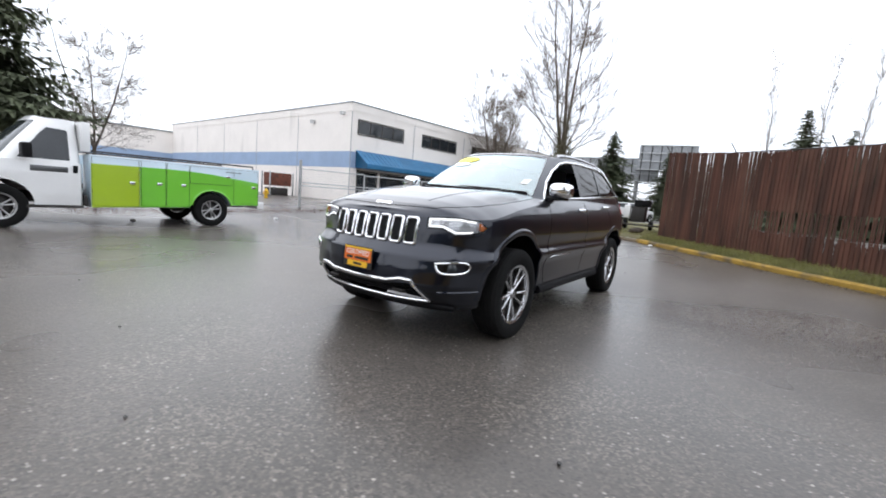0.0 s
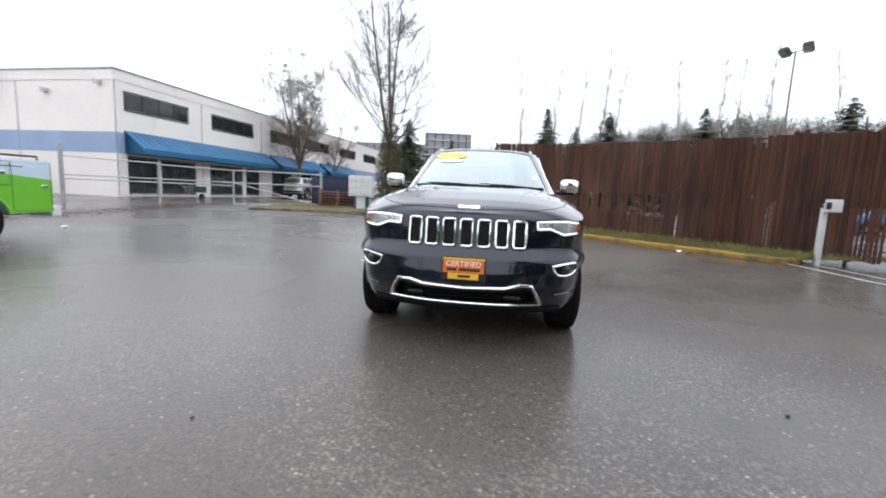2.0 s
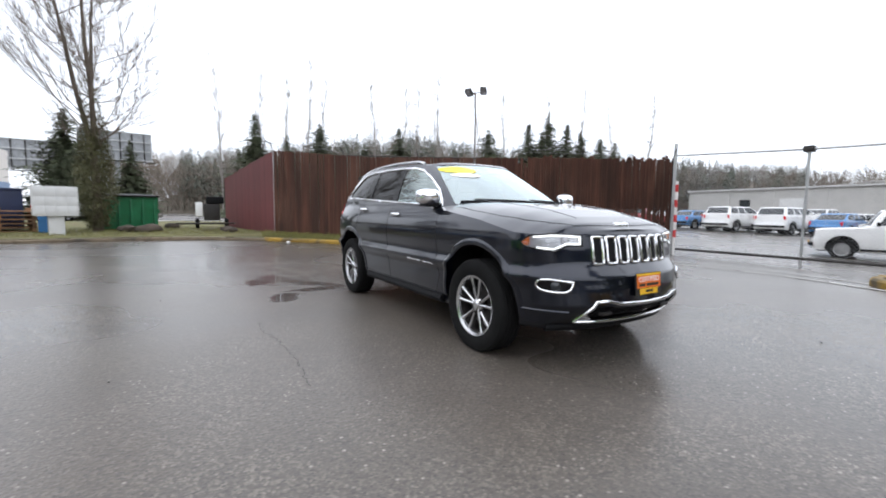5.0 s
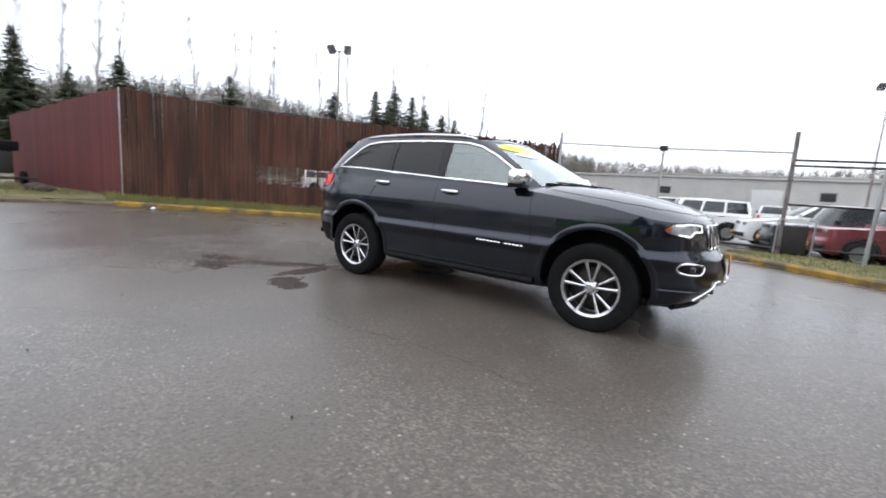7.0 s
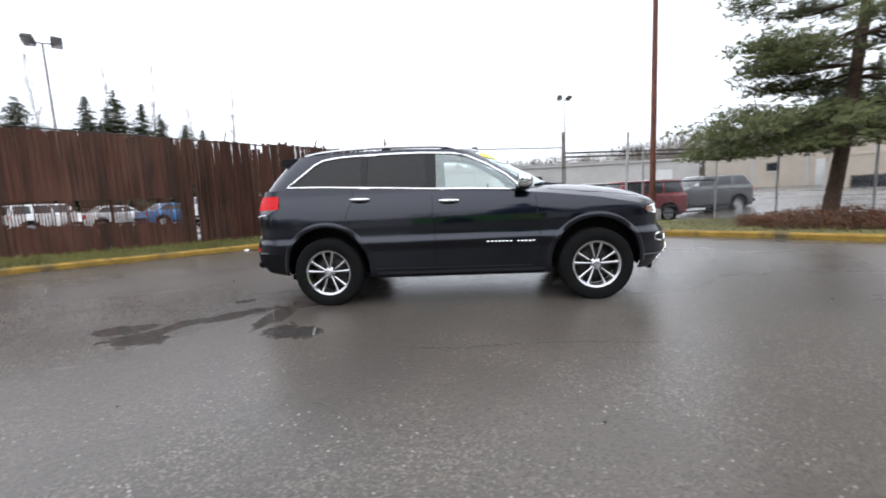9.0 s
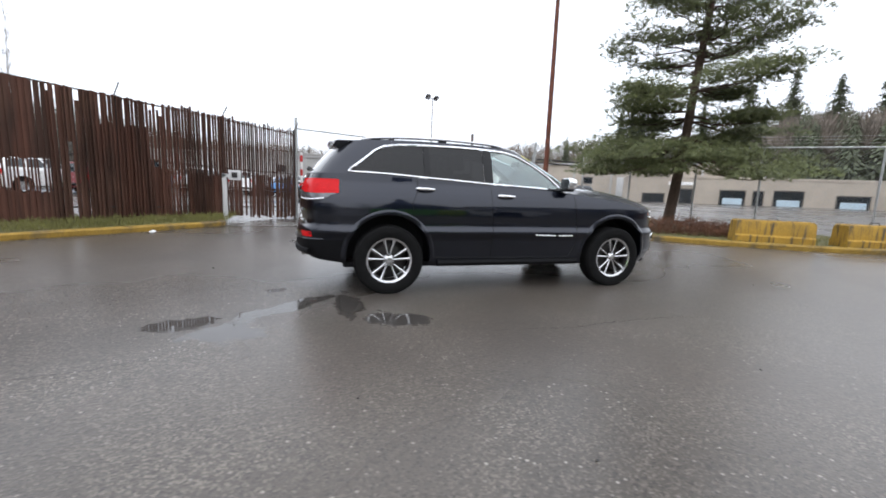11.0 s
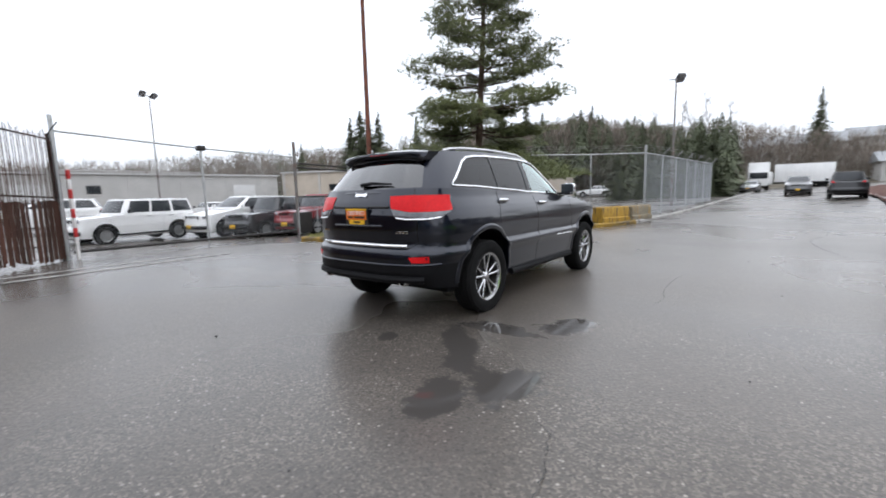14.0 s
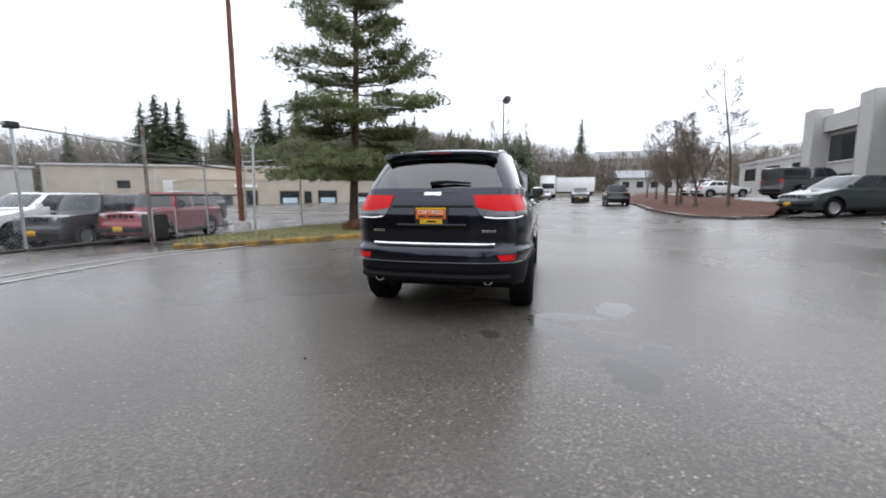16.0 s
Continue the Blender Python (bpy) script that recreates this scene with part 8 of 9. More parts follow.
zs = [-0.2, 0.1, 1, 2, 3, 4, 5, 6, 7, 8, 9, 10, 11, 12, 13, 14]
tr.limb([pine_axis(z) for z in zs], [0.24, 0.19, 0.165, 0.155, 0.145, 0.135, 0.125, 0.115, 0.105, 0.095, 0.085, 0.07, 0.055, 0.04, 0.025, 0.01], 12)


def pad(at, wide, tall, n):
    """A domed cushion of short needle tufts, as pines carry at the ends of their twigs."""
    for _ in range(n):
        a, r_ = rnd.uniform(0, 6.283), rnd.random() ** 0.5
        q = at + Vector((math.cos(a) * r_ * wide, math.sin(a) * r_ * wide, tall * (1 - r_ * r_) * rnd.uniform(0.1, 1.0) - 0.15 * tall * r_))
        for _ in range(9):
            d = Vector((math.cos(a) * r_ + rnd.gauss(0, 0.6), math.sin(a) * r_ + rnd.gauss(0, 0.6), rnd.gauss(0.45, 0.5))).normalized()
            sd = d.orthogonal().normalized() * 0.014
            nd.tri(q - sd, q + sd, q + d * rnd.uniform(0.09, 0.19))


# whorls of limbs one above another, with open air between them
zw, whorl = 2.35, 0
while zw < 13.6:
    f = zw / 14
    full = (3.5 if zw < 4.4 else 3.15) * (1 - f) ** 0.6
    for k in range(rnd.randint(6, 8) if zw < 9 else 5):
        reach = full * rnd.uniform(0.50, 1.08) + 0.25
        a = whorl * 1.1 + k * 6.283 / 7 + rnd.uniform(-0.45, 0.45)
        out = Vector((math.cos(a), math.sin(a), 0))
        side = Vector((-out.y, out.x, 0))
        z = zw + rnd.uniform(-0.22, 0.22)
        p = pine_axis(z)
        slope = (-0.30 if zw < 3.6 else -0.12 if zw < 4.6 else 0.06) + rnd.uniform(-0.08, 0.08)
        n = 6
        pts, radii = [p], [0.042 * (1 - f) + 0.012]
        for i in range(n):
            t = (i + 1) / n
            pts.append(p + out * reach * t + side * rnd.uniform(-0.08, 0.08) + Vector((0, 0, reach * (slope * t - 0.12 * t * t + 0.20 * t**3) + rnd.uniform(-0.04, 0.04))))
            radii.append(radii[0] * (1 - 0.85 * t))
        tr.limb(pts, radii, 5)
        for i in range(2, n + 1):
            t = i / n
            for sg in (-1, 1):
                if rnd.random() < (0.08 if zw < 4.8 else 0.30):
                    continue
                L_ = reach * (0.14 + 0.20 * (1 - abs(t - 0.6))) * rnd.uniform(0.6, 1.3)
                q = pts[i] + (side * sg * rnd.uniform(0.5, 1.0) + out * rnd.uniform(0.3, 0.9)) * L_ + Vector((0, 0, rnd.uniform(0.0, 0.35) * L_))
                tr.limb([pts[i], pts[i].lerp(q, 0.5) + Vector((0, 0, 0.03)), q], [radii[i] * 0.5 + 0.003, 0.006, 0.003], 3)
                pad(q, rnd.uniform(0.24, 0.42) * (1.6 if zw < 4.8 else 1.25 - 0.4 * f), 0.36, 44 if zw < 4.8 else 30)
                if t > 0.45:
                    pad(pts[i].lerp(q, 0.5), 0.24, 0.22, 12)
        pad(pts[-1], 0.40, 0.36, 30)
    zw += rnd.uniform(0.58, 0.88) * (1 if zw < 9 else 0.75)
    whorl += 1
o = new("trunk", tr.mesh("trunk", "pine_bark", True))
o.parent = pine
o = new("crown", nd.mesh("crown", "needles"))
o.parent = pine

# low brown shrub at the pine's foot
shrub = thing("shrub", "low winter-brown shrub at the foot of the pine", "shrub", Matrix.Translation((8.1, 4.35, 0.1)))
s = Soup()
for _ in range(2200):
    a, r_ = rnd.uniform(0, 6.283), rnd.random() ** 0.5
    p = Vector((1.9 * r_ * math.cos(a), 0.9 * r_ * math.sin(a), rnd.uniform(0.02, 0.52) * (1 - r_ * 0.6)))
    p.xy = Matrix.Rotation(-0.55, 2) @ p.xy
    tuft(s, rnd, p, 0.11, 4, 0.9)
M["shrub"] = mat("dry_shrub_leaves", (0.135, 0.060, 0.032), 0.85, vary=0.5, scale=3, fine=25)
o = new("foliage", s.mesh("foliage", "shrub"))
o.parent = shrub
s = Soup()
for _ in range(60):
    a = rnd.uniform(0, 6.283)
    p = Vector((rnd.uniform(-1.4, 1.4), rnd.uniform(-0.5, 0.5), 0))
    grow(s, rnd, p, Vector((math.cos(a) * 0.5, math.sin(a) * 0.5, 1)).normalized(), 0.3, 0.006, 1, 0.6, 0.0, 3)
o = new("stems", s.mesh("stems", "twig"))
o.parent = shrub

# ---- leafless trees ----
bare_tree((-15.8, -5.5, 0.28), 12.2, 3, "tall leafless tree with upright leaders and fine branches", leaders=3, clear=0.22, depth=5, spread=0.70, radius=0.150, flare=0.13, rise=(0.25, 0.85), reach=0.25, fine=0.0055, lift=0.06, boughs=3)
bare_tree((-31.0, -17.8, 0.2), 12.0, 8, "round-crowned leafless street tree before the shop", leaders=5, clear=0.22, depth=5, spread=0.8, radius=0.17, flare=0.40, rise=(0.3, 1.1), reach=0.23, fine=0.0060, lift=0.04, boughs=4)
bare_tree((-41.5, -19.0, 0.2), 10.5, 9, "leafless street tree farther along the shop front", leaders=4, clear=0.22, depth=4, spread=0.8, flare=0.5, fine=0.010, lift=0.04, boughs=3)
# ivy round the tall tree's foot
ivy = Soup()
for _ in range(2300):
    z = abs(rnd.gauss(1.9, 1.2)) + 0.2
    a = rnd.uniform(0, 6.283)
    r_ = 0.2 + rnd.uniform(0.0, 0.75) * min(1, z / 1.6) * max(0.2, 1 - z / 5.2)
    tuft(ivy, rnd, Vector((-15.8 + r_ * math.cos(a), -5.5 + r_ * math.sin(a), 0.25 + z)), 0.16, 4, 0.9)
tagged(new("ivy", ivy.mesh("ivy", "moss")), "straggly ivy growth round the tall tree's trunk", "ivy", kind="stuff")
for i, (x, y, z, h_, ld) in enumerate(((22.6, -10.1, 0.72, 5.6, 3), (24.6, -9.6, 0.7, 5.4, 3), (26.6, -10.4, 0.8, 5.2, 2), (29.4, -10.2, 0.8, 5.6, 3), (33, -11.0, 0.9, 6.0, 3), (20.0, -10.9, 0.62, 6.6, 2), (38, -11.5, 1.0, 6.2, 3), (17.4, -18.4, 0.9, 5.0, 2), (44, -12, 1.1, 6.2, 2))):
    tiered = i == 5
    bare_tree((x, y, z), 7.6 if tiered else h_, 30 + i, "taller leafless tree with level tiers of branches in the mulch bed" if tiered else "small multi-stemmed leafless tree in the mulch bed", leaders=1 if tiered else ld, clear=0.22 if tiered else 0.14, depth=5 if i < 6 else 4, spread=0.6 if tiered else 0.85, radius=0.09, group="trees in the mulch bed", flare=0.36, rise=(0.0, 0.35) if tiered else (0.2, 0.95), reach=0.24 if tiered else 0.26, fine=0.0042, lift=0.02 if tiered else 0.05, boughs=2 if tiered else 3)

# tall thin bare trees behind the slat fence
thin = [(-70, 3.0, 23), (-67.6, 11.5, 22), (-66.7, 14.7, 26), (-66.1, 17, 22), (-63.6, 26, 29), (-62, 30, 22), (-60.5, 36.8, 26), (-58.5, 44, 28), (-57.2, 48.9, 23), (-55, 56, 21), (-52.9, 64.3, 24), (-50.8, 71.9, 25), (-68, 8, 20), (-62.5, 33, 20), (-48, 78, 21)]
base_trees = []
for i, (x, y, h_) in enumerate(thin):
    if i < 4:
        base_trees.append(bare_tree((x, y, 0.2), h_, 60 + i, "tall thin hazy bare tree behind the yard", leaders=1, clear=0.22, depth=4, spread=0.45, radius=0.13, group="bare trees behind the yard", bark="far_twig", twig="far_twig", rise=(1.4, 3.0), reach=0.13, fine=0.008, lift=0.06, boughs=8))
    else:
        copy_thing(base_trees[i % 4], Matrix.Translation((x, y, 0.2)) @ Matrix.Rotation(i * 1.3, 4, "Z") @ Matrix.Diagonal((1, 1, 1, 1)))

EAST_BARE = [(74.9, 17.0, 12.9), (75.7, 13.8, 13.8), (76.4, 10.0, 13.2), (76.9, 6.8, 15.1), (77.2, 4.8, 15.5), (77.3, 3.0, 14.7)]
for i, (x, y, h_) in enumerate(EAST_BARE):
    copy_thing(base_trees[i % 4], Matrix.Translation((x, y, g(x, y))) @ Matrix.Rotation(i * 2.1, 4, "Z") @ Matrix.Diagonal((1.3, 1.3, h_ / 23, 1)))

# firs: three shapes, used at several places
fir_a, fir_b, fir_c = conifer_mesh(1, 10, 3.0, 1.3), conifer_mesh(2, 10, 2.6, 1.3), conifer_mesh(3, 10, 3.5, 1.3)
fs = Soup()
fs.limb([Vector((0, 0, -0.4)), Vector((0, 0, 5)), Vector((0, 0, 9.7))], [0.17, 0.10, 0.01], 7)
fir_trunk = fs.mesh("trunk", "bark", True)
GROUP_W = "firs behind the yard"
for i, (x, y, top) in enumerate(((-57.2, 6, 13.2), (-56, 9.8, 10.8), (-55, 13.9, 12.6), (-52, 24.5, 12.6), (-54, 20, 10.2), (-48.4, 38, 13.4), (-46.7, 44.7, 14.6), (-45.9, 48.2, 16.2), (-45.4, 46.4, 13), (-44.9, 51.4, 15), (-44.1, 53.9, 14.2), (-42.9, 57.3, 13.2), (-42, 60, 12.6), (-59.5, -7.6, 9.0), (-47.0, -11.5, 9.8), (-38.5, -10.3, 5.6), (-36.0, -9.2, 4.8))):
    conifer((x, y, 0.1), (fir_a, fir_b, fir_c)[i % 3], fir_trunk, (top / 10 * 1.75, top / 10 * 1.04), "dark young fir standing behind the fenced yard", i * 1.7, GROUP_W)
GROUP_E = "firs round the lot"
# direction in degrees, height and spread of the firs on the far slope; then those near the road by place
FAR_FIRS = [(46.8, 19.3, 0.85), (48.1, 18.2, 0.85), (49.2, 19.6, 0.85), (50.6, 18.0, 0.85), (41.5, 18.0, 0.71), (37.2, 20.5, 0.85), (35.6, 18.2, 0.77), (33.3, 22.6, 0.85), (29.6, 21.0, 0.77), (26.2, 21.0, 0.71), (24.0, 17.6, 0.77), (19.0, 17.8, 0.77), (17.6, 18.4, 0.77), (12.4, 15.4, 0.77), (10.2, 15.0, 0.77), (57.2, 12.6, 0.68)]
firs = [(90 * math.cos(radians(a)), 90 * math.sin(radians(a)), h_, w) for a, h_, w in FAR_FIRS]
firs += [(46, 1.6, 7.0, 1.0), (49, 3.2, 7.4, 1.0), (52, 4.8, 6.6, 1.0), (44, 4.2, 6.0, 1.0), (55, 3.5, 7.2, 1.0), (48, 7.5, 6.8, 1.0), (58, 8, 9, 0.8), (60, 11.5, 10.5, 0.7), (123, -11, 22, 0.7), (66, 5, 9, 0.8), (40.5, 6.5, 5.6, 0.9), (37.5, 8.5, 5.4, 0.9)]
for i, (x, y, top, w) in enumerate(firs):
    conifer((x, y, g(x, y) - 0.1), (fir_b, fir_a, fir_c)[i % 3], fir_trunk, (top / 10 * w * 1.40, top / 10), "dark green fir among the trees round the lot", i * 2.1, GROUP_E)
# the big fir just beyond the service truck
big = conifer((2.8, -19.5, 0.0), conifer_mesh(9, 10, 4.4, 1.5, "conifer", 0.18, 0.22, 1.15), fir_trunk, (1.0, 1.15), "large dark evergreen behind the service truck", 0.4)
bare_tree((-2.0, -23.0, 0), 8.0, 91, "fine-twigged bare tree beside the evergreen behind the truck", leaders=3, depth=5, spread=0.8, bark="bark", twig="twig", rise=(0.05, 0.6), reach=0.24, fine=0.005, lift=0.02, flare=0.3, boughs=3, radius=0.09)

# ---- wooded hills all round: height of the tree tops by direction ----
SKYLINE = [(-180, 0.127), (-176, 0.09), (-170, 0.07), (-150, 0.05), (-60, 0.05), (-25, 0.11), (-8, 0.10), (0, 0.13), (3, 0.15), (8, 0.142), (14, 0.160), (18, 0.182), (24, 0.172), (28, 0.165), (33, 0.165), (39, 0.160), (45, 0.140), (52, 0.125), (60, 0.115), (72, 0.093), (86, 0.076), (105, 0.09), (118, 0.12), (124, 0.136), (140, 0.155), (152, 0.19), (162, 0.175), (170, 0.145), (180, 0.127)]


def skyline(a):
    return lerp_table(SKYLINE, a)


bm = bmesh.new()
rings = []
radii_ = (82, 100, 120, 145, 180, 260, 420, 900)
for k in range(181):
    a = -180 + 2 * k
    row = []
    for j, r_ in enumerate(radii_):
        rise = max(0.0, skyline(a) * 120 - 8.5) * smooth_step(r_, 85, 150) + (1.0 if -90 < a < 90 else 0) * smooth_step(r_, 60, 100)
        row.append(bm.verts.new((r_ * math.cos(radians(a)), r_ * math.sin(radians(a)), rise - 0.6 * (j == 0) + 0.05)))
    rings.append(row)
for a_, b_ in zip(rings, rings[1:]):
    for j in range(len(radii_) - 1):
        bm.faces.new((a_[j], a_[j + 1], b_[j + 1], b_[j]))
bmesh.ops.recalc_face_normals(bm, faces=bm.faces[:])
tagged(part("hillside", bm, "hill", smooth="all"), "brown wooded hillsides round the valley", "hill", kind="structure")


def wood(name, count, az, dist, size, material, label, seed, fir, low=0.60):
    """A far wood as one object: many rough crowns of small sprays or thin twigs, their tops along the skyline."""
    rnd = random.Random(seed)
    s = Soup()
    for _ in range(count):
        a = rnd.uniform(*az)
        r_ = rnd.uniform(*dist)
        h_ = rnd.uniform(*size)
        top_ = 1.2 + skyline(a) * r_ * rnd.uniform(low, 0.98)
        if fir:
            top_ *= 1.06
        x, y = r_ * math.cos(radians(a)), r_ * math.sin(radians(a))
        w = h_ * (0.23 if fir else 0.36) * rnd.uniform(0.7, 1.3)
        z0 = top_ - h_
        for k in range((650 if r_ < 90 else 260) if fir else 85):
            b = rnd.uniform(0, 6.283)
            if fir:
                t = rnd.random() ** 0.8
                rr = w * (1 - t) * 1.25 + 0.10
                o_ = Vector((math.cos(b), math.sin(b), 0))
                c = Vector((x, y, z0 + h_ * t)) + o_ * rr * rnd.random() ** 0.6
                tip = c + o_ * (0.15 * rr + 0.14) + Vector((0, 0, -0.12 * rr - 0.06))
                sd = Vector((-o_.y, o_.x, rnd.uniform(-0.5, 0.5))) * (0.05 * rr + 0.06)
                s.tri(c - o_ * 0.10 * rr + Vector((0, 0, 0.08 * rr)), tip - sd, tip + sd)
            else:
                t = rnd.random()
                rr = w * math.sin(math.pi * min(1, t * 0.72 + 0.22)) * rnd.random() ** 0.5
                c = Vector((x + math.cos(b) * rr, y + math.sin(b) * rr, z0 + h_ * t * 0.9))
                d = Vector((math.cos(b) * 0.45 + rnd.uniform(-0.3, 0.3), math.sin(b) * 0.45 + rnd.uniform(-0.3, 0.3), 1.0)).normalized()
                sd = Vector((-math.sin(b), math.cos(b), rnd.uniform(-0.3, 0.3)))
                L_ = h_ * rnd.uniform(0.10, 0.26)
                s.tri(c - sd * 0.055, c + sd * 0.055, c + d * L_)
    return tagged(new(name, s.mesh(name, material)), label, "woods", kind="stuff")


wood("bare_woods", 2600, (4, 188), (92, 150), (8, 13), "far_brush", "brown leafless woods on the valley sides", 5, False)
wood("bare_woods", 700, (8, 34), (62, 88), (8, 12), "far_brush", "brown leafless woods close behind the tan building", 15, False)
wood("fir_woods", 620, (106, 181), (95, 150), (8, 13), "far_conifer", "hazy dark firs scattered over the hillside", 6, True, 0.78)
wood("fir_woods", 150, (4, 60), (90, 140), (8, 13), "conifer", "dark firs standing in the valley woods", 7, True)
wood("fir_woods", 150, (1, 32), (58, 84), (6, 11), "conifer", "young firs along the far fence", 17, True)
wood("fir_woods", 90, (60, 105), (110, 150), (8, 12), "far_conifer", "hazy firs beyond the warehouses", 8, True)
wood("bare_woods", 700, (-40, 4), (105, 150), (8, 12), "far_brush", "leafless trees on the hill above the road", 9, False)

# ---- clutter on the verge ----
ub = thing("mailbox_cluster", "grey mailbox cabinet on a square post on the verge", "mailbox")
ux, uy = -14.1, -6.35
um = Matrix.Translation((ux, uy, 0.28)) @ Matrix.Rotation(radians(14), 4, "Z") @ Matrix.Scale(0.9, 4)
part("post", box((-0.22, -0.22, -0.2), (0.22, 0.22, 0.66), 0.02, um), "box_grey", ub)
part("cabinet", box((-0.3, -0.62, 0.66), (0.34, 0.62, 1.72), 0.03, um), "box_grey", ub)
for r_ in range(3):
    for c in range(4):
        part("letter_door", box((0.34, -0.58 + c * 0.295, 0.72 + r_ * 0.32), (0.346, -0.30 + c * 0.295, 1.02 + r_ * 0.32), 0.003, um), "box_grey", ub)
dm = Matrix.Translation((-17.6, -4.75, 0.26)) @ Matrix.Rotation(radians(15), 4, "Z") @ Matrix.Scale(0.88, 4)
dp = thing("dumpster", "dark green steel dumpster with ribbed sides on the verge", "dumpster")
bm = bmesh.new()
add_prism(bm, [(-0.75, 0), (0.65, 0), (0.85, 1.45), (-0.85, 1.6)], 2.1, dm @ Matrix(((1, 0, 0, 0), (0, 0, 1, -1.05), (0, 1, 0, 0.08), (0, 0, 0, 1))))
bmesh.ops.recalc_face_normals(bm, faces=bm.faces[:])
bmesh.ops.bevel(bm, geom=bm.edges[:], offset=0.02, segments=2, affect="EDGES")
part("bin", bm, "dump_green", dp)
for k in range(5):
    part("rib", box((0.66, -0.95 + k * 0.45, 0.15), (0.86, -0.87 + k * 0.45, 1.45), 0.01, dm), "dump_green", dp)
part("lid", box((-0.88, -1.08, 1.60), (0.9, 1.08, 1.66), 0.02, dm @ Matrix.Rotation(radians(4), 4, "Y")), "black_plastic", dp)
for s_ in (1, -1):
    part("lift_sleeve", box((-0.3, s_ * 1.05 - 0.06, 0.8), (0.5, s_ * 1.05 + 0.12, 0.98), 0.01, dm), "dump_green", dp)
nv = thing("steel_bin", "navy blue steel bin behind stacked timber", "bin")
nm_ = Matrix.Translation((-17.2, -9.0, 0.25)) @ Matrix.Rotation(radians(20), 4, "Z")
part("bin", box((-0.6, -1.1, 0.1), (0.6, 1.1, 1.55), 0.04, nm_), "navy", nv)
part("rim", box((-0.64, -1.14, 1.5), (0.64, 1.14, 1.58), 0.015, nm_), "navy", nv)
tb = thing("timber_stack", "stack of weathered timber pallets on the verge", "timber stack")
for k in range(6):
    for j in range(5):
        part("plank", box((-0.5 + j * 0.22, -0.95, 0.02 + k * 0.14), (-0.32 + j * 0.22, 0.95, 0.06 + k * 0.14), 0.006, Matrix.Translation((-15.9, -8.2, 0.27)) @ Matrix.Rotation(radians(18 + (k % 2) * 3), 4, "Z")), "timber", tb)
    for j in range(3):
        part("bearer", box((-0.5, -0.9 + j * 0.85, 0.06 + k * 0.14), (0.6, -0.8 + j * 0.85, 0.16 + k * 0.14), 0.006, Matrix.Translation((-15.9, -8.2, 0.27)) @ Matrix.Rotation(radians(18 + (k % 2) * 3), 4, "Z")), "timber", tb)
bc = thing("recycling_cart", "blue wheeled recycling cart beside the mailbox post", "bin")
bmx = Matrix.Translation((-15.2, -6.7, 0.27))
part("bin", add_prism(bmesh.new(), [(-0.28, -0.26), (0.28, -0.26), (0.32, 0.3), (-0.32, 0.3)], 0.95, bmx), "blue_paint", bc, smooth=False)
part("lid", box((-0.34, -0.32, 0.95), (0.34, 0.34, 1.02), 0.02, bmx), "blue_paint", bc)
# swing gate of pipes at the yard's west entrance, standing half open
sg_ = thing("pipe_gate", "sagging galvanised chain-link swing gate beside the verge", "gate", kind="structure")
for (x, y), h_ in (((-15.6, -9.0), 2.0), ((-14.3, -13.0), 1.9), ((-7.8, -15.2), 2.3), ((-11.0, -14.2), 1.9)):
    part("post", tube([(x, y, -0.1), (x, y, h_)], 0.07 if h_ > 1.95 else 0.04, 10), "galv", sg_)
P4 = [(-15.6, -9.0), (-14.3, -13.0), (-11.0, -14.2), (-7.8, -15.2)]
for (a, b), hz in zip(zip(P4, P4[1:]), ((1.85, 0.2), (1.85, 1.1), (1.9, 1.1))):
    for z in hz + (1.25,):
        rail(sg_, "rail", (*a, z), (*b, z), 0.024)
    chain_link("wire_mesh", a, b, 0.15, 1.85, sg_, 0.13, 0.0012)
rail(sg_, "brace", (-15.6, -9.0, 0.25), (-14.3, -13.0, 1.25), 0.022)
wb_ = thing("wheelbarrow", "grey-green cart standing before the shop", "cart", Matrix.Translation((-17.5, -17.6, 0.1)))
part("tray", add_prism(bmesh.new(), [(-0.5, -0.35), (0.5, -0.3), (0.5, 0.3), (-0.5, 0.35)], 0.35, Matrix.Translation((0, 0, 0.5))), "teal_paint", wb_, smooth=False)
for s_ in (1, -1):
    part("handle", tube([(-0.3, s_ * 0.2, 0.45), (0.9, s_ * 0.3, 0.95)], 0.02, 6), "galv", wb_)
    part("leg", tube([(0.2, s_ * 0.25, 0.5), (0.3, s_ * 0.25, 0.0)], 0.02, 6), "galv", wb_)
part("wheel", add_lathe(bmesh.new(), [(0.05, -0.04), (0.2, -0.05), (0.22, 0), (0.2, 0.05), (0.05, 0.04)], 18, Matrix.Translation((-0.55, 0, 0.22)) @ Matrix.Rotation(math.pi / 2, 4, "X")), "rubber", wb_)
hy = thing("fire_hydrant", "yellow fire hydrant beyond the service truck", "hydrant", Matrix.Translation((-10.68, -22.79, 0.02)))
part("barrel", add_lathe(bmesh.new(), [(0.16, 0), (0.16, 0.05), (0.11, 0.07), (0.11, 0.5), (0.15, 0.52), (0.15, 0.56), (0.11, 0.6), (0.07, 0.68), (0.0, 0.71)], 18), "hydrant", hy)
for a in (0, 90, 180):
    part("nozzle", add_lathe(bmesh.new(), [(0.0, 0.19), (0.055, 0.19), (0.06, 0.16), (0.05, 0.1)], 12, Matrix.Translation((0, 0, 0.42)) @ Matrix.Rotation(radians(a), 4, "Z") @ Matrix.Rotation(math.pi / 2, 4, "Y")), "hydrant", hy)
rs_ = thing("storage_rack", "rust-brown steel rack with crates behind the truck", "rack", Matrix.Translation((-14.93, -28.19, 0.0)))
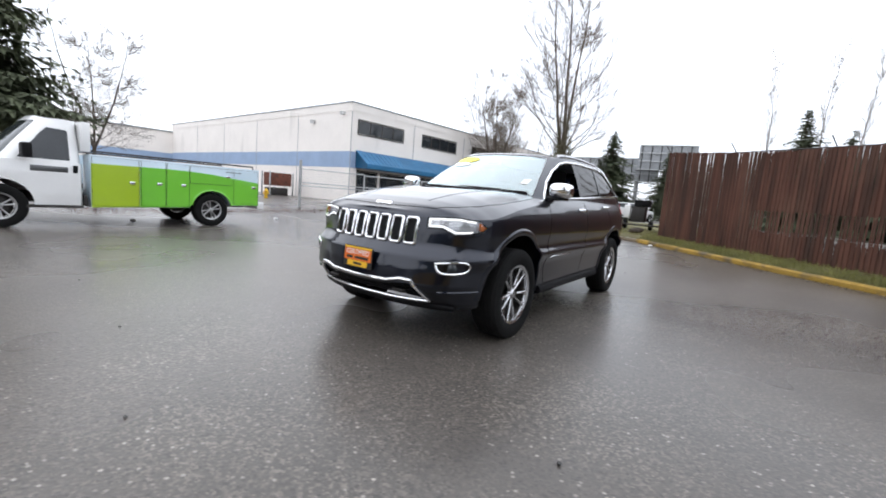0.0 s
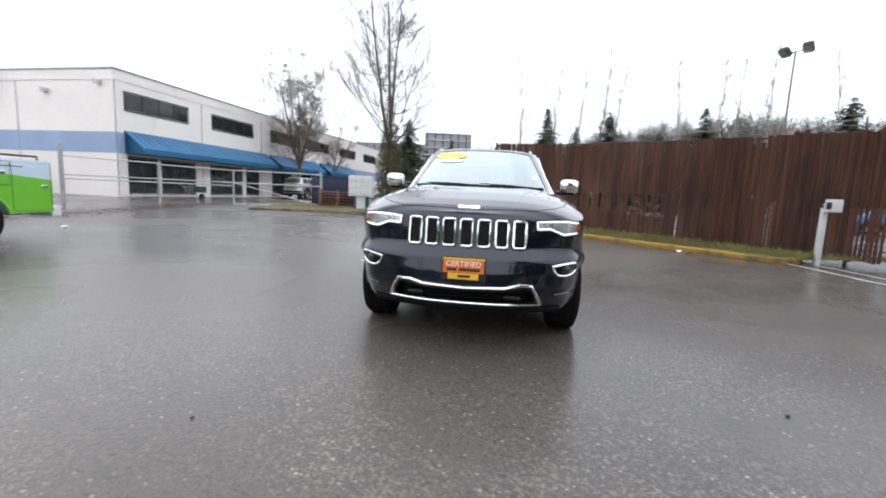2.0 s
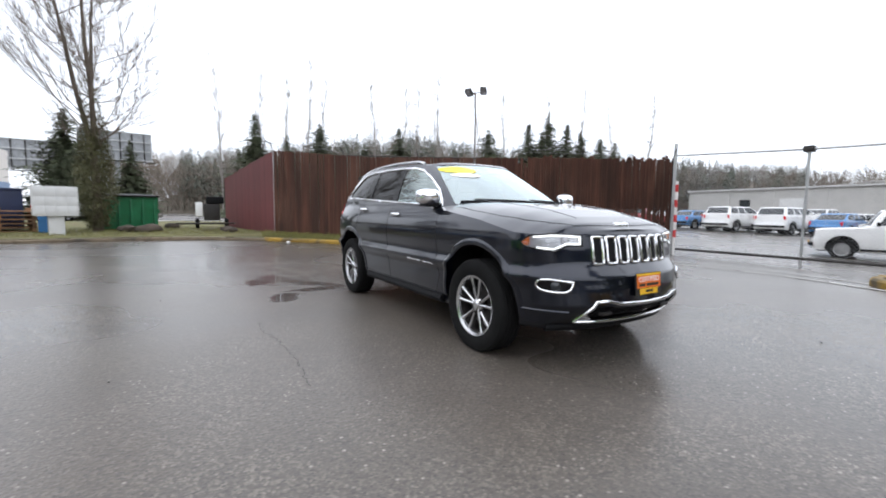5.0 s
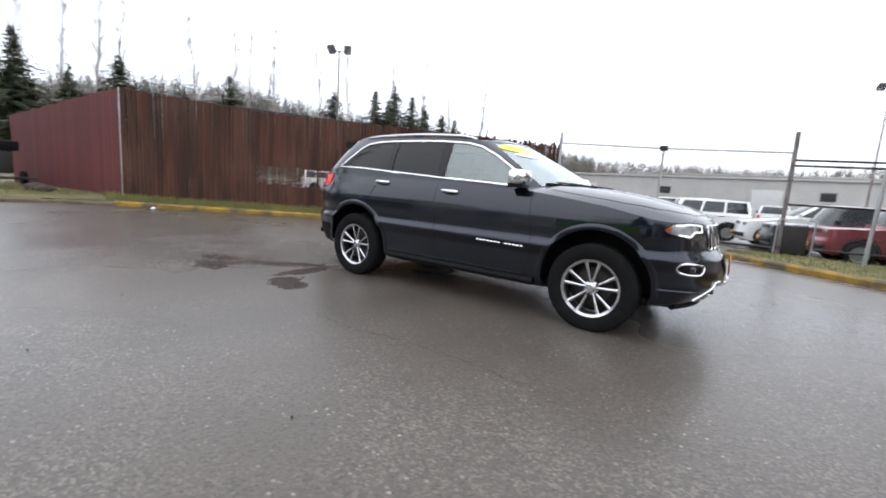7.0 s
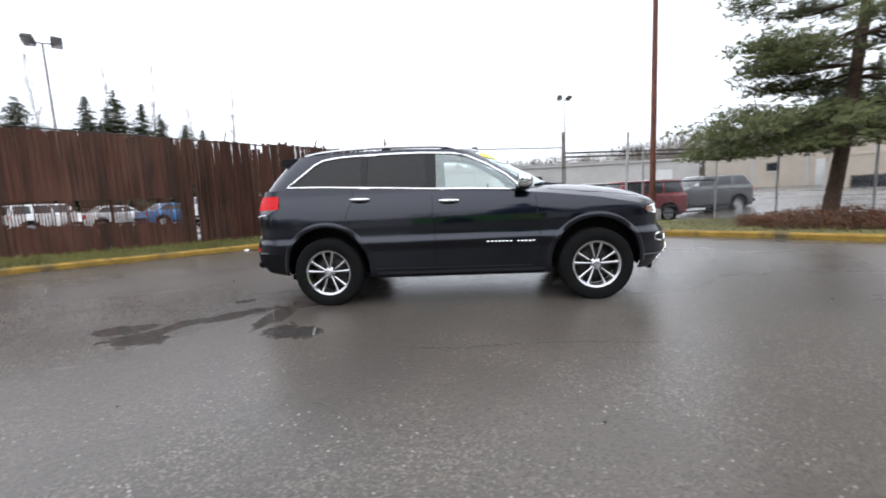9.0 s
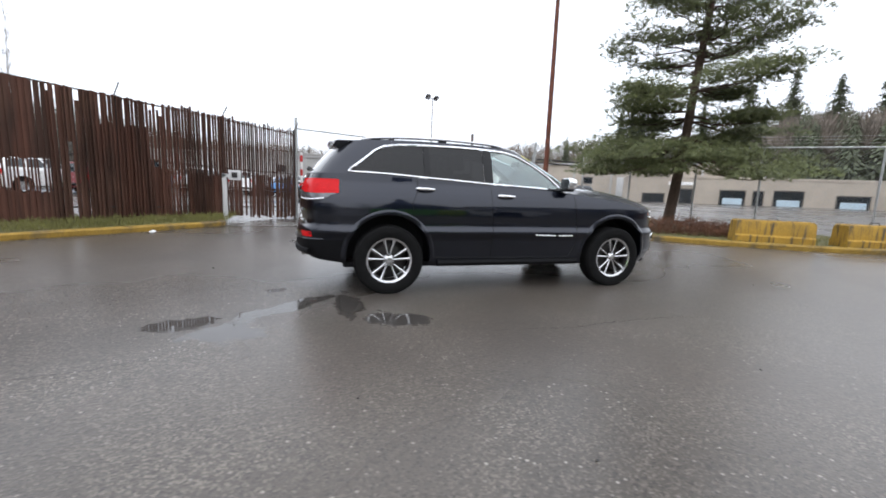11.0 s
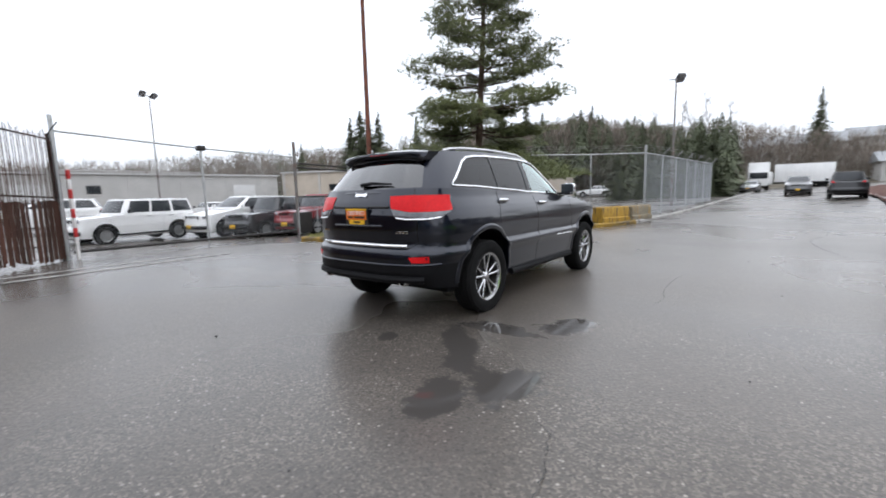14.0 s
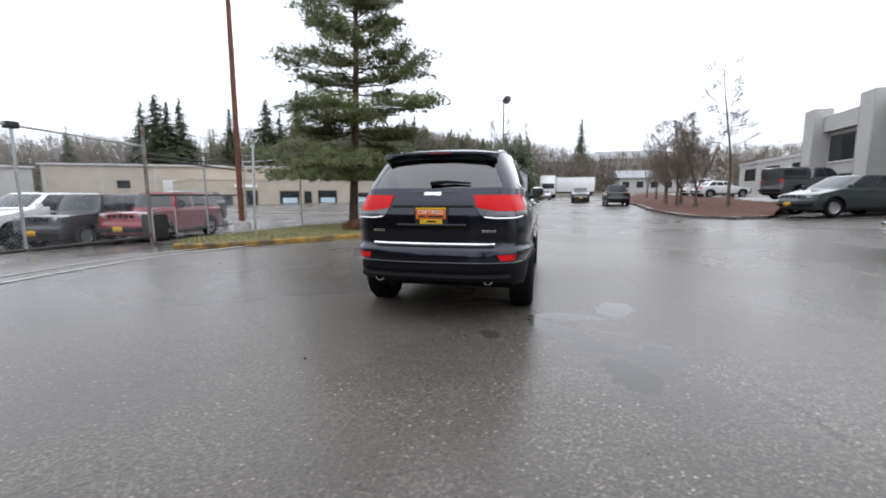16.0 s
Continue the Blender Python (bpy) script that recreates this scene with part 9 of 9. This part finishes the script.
part("crate", box((-0.9, -0.5, 0.9), (0.9, 0.5, 1.9), 0.02), "rust", rs_)
part("crate", box((-0.6, -0.5, 0.0), (0.8, 0.5, 0.75), 0.02), "dark_steel", rs_)
for x in (-1.0, 1.0):
    for y in (-0.55, 0.55):
        part("upright", box((x - 0.04, y - 0.04, 0), (x + 0.04, y + 0.04, 2.0), 0.005), "galv", rs_)
# little white machine on the grass by the fence corner
mc = thing("yard_machine", "small white engine on a wheeled frame on the grass", "machine", Matrix.Translation((-16.4, -1.75, 0.33)))
part("engine", box((-0.25, -0.3, 0.35), (0.25, 0.3, 1.05), 0.05), "dark_steel", mc)
part("tank", box((0.0, -0.62, 0.5), (0.25, -0.34, 1.1), 0.06), "white_paint", mc)
part("frame", tube([(-0.3, -1.3, 0.2), (0.3, -0.8, 0.22), (0.3, 0.8, 0.22), (-0.3, 0.9, 0.2)], 0.04, 8), "dark_steel", mc)
part("hood", box((-0.3, -0.2, 1.05), (0.3, 0.45, 1.35), 0.05), "black_plastic", mc)
for s_ in (1, -1):
    part("wheel", add_lathe(bmesh.new(), [(0.06, -0.06), (0.2, -0.07), (0.23, 0), (0.2, 0.07), (0.06, 0.06)], 18, Matrix.Translation((0, s_ * 0.55, 0.22)) @ Matrix.Rotation(math.pi / 2, 4, "X")), "rubber", mc)
for i, (x, y, sc) in enumerate(((-14.9, -3.9, 0.42), (-14.4, -1.35, 0.26), (-13.6, -1.3, 0.22), (-15.2, -4.6, 0.3), (-17.9, -3.2, 0.3))):
    pebble("boulder", x, y, sc, "soil", "dark mossy boulder lying on the verge", 70 + i).location.z = g(x, y) + 0.2
# leaf litter along the yard's south edge
lt = Soup()
for _ in range(2600):
    x = rnd.uniform(-14, 1.5)
    y = -12.2 + 0.12 * x + rnd.gauss(0, 0.55)
    p = Vector((x, y, g(x, y) + rnd.uniform(0.006, 0.05)))
    tuft(lt, rnd, p, 0.07, 2, 0.3)
tagged(new("leaf_litter", lt.mesh("leaf_litter", "mulch")), "brown leaf litter and soil along the yard's edge", "leaf litter", kind="stuff")
lt = Soup()
for _ in range(2600):
    i = rnd.randrange(80)
    p = sf[i] + np.array([rnd.gauss(0.22, 0.16), rnd.gauss(-0.2, 0.16)])
    tuft(lt, rnd, Vector((p[0], p[1], g(*p) + rnd.uniform(0.003, 0.015))), 0.035, 2, 0.2)
tagged(new("leaf_litter", lt.mesh("leaf_litter", "soil")), "dark leaf litter and grit in the gutter", "leaf litter", kind="stuff")
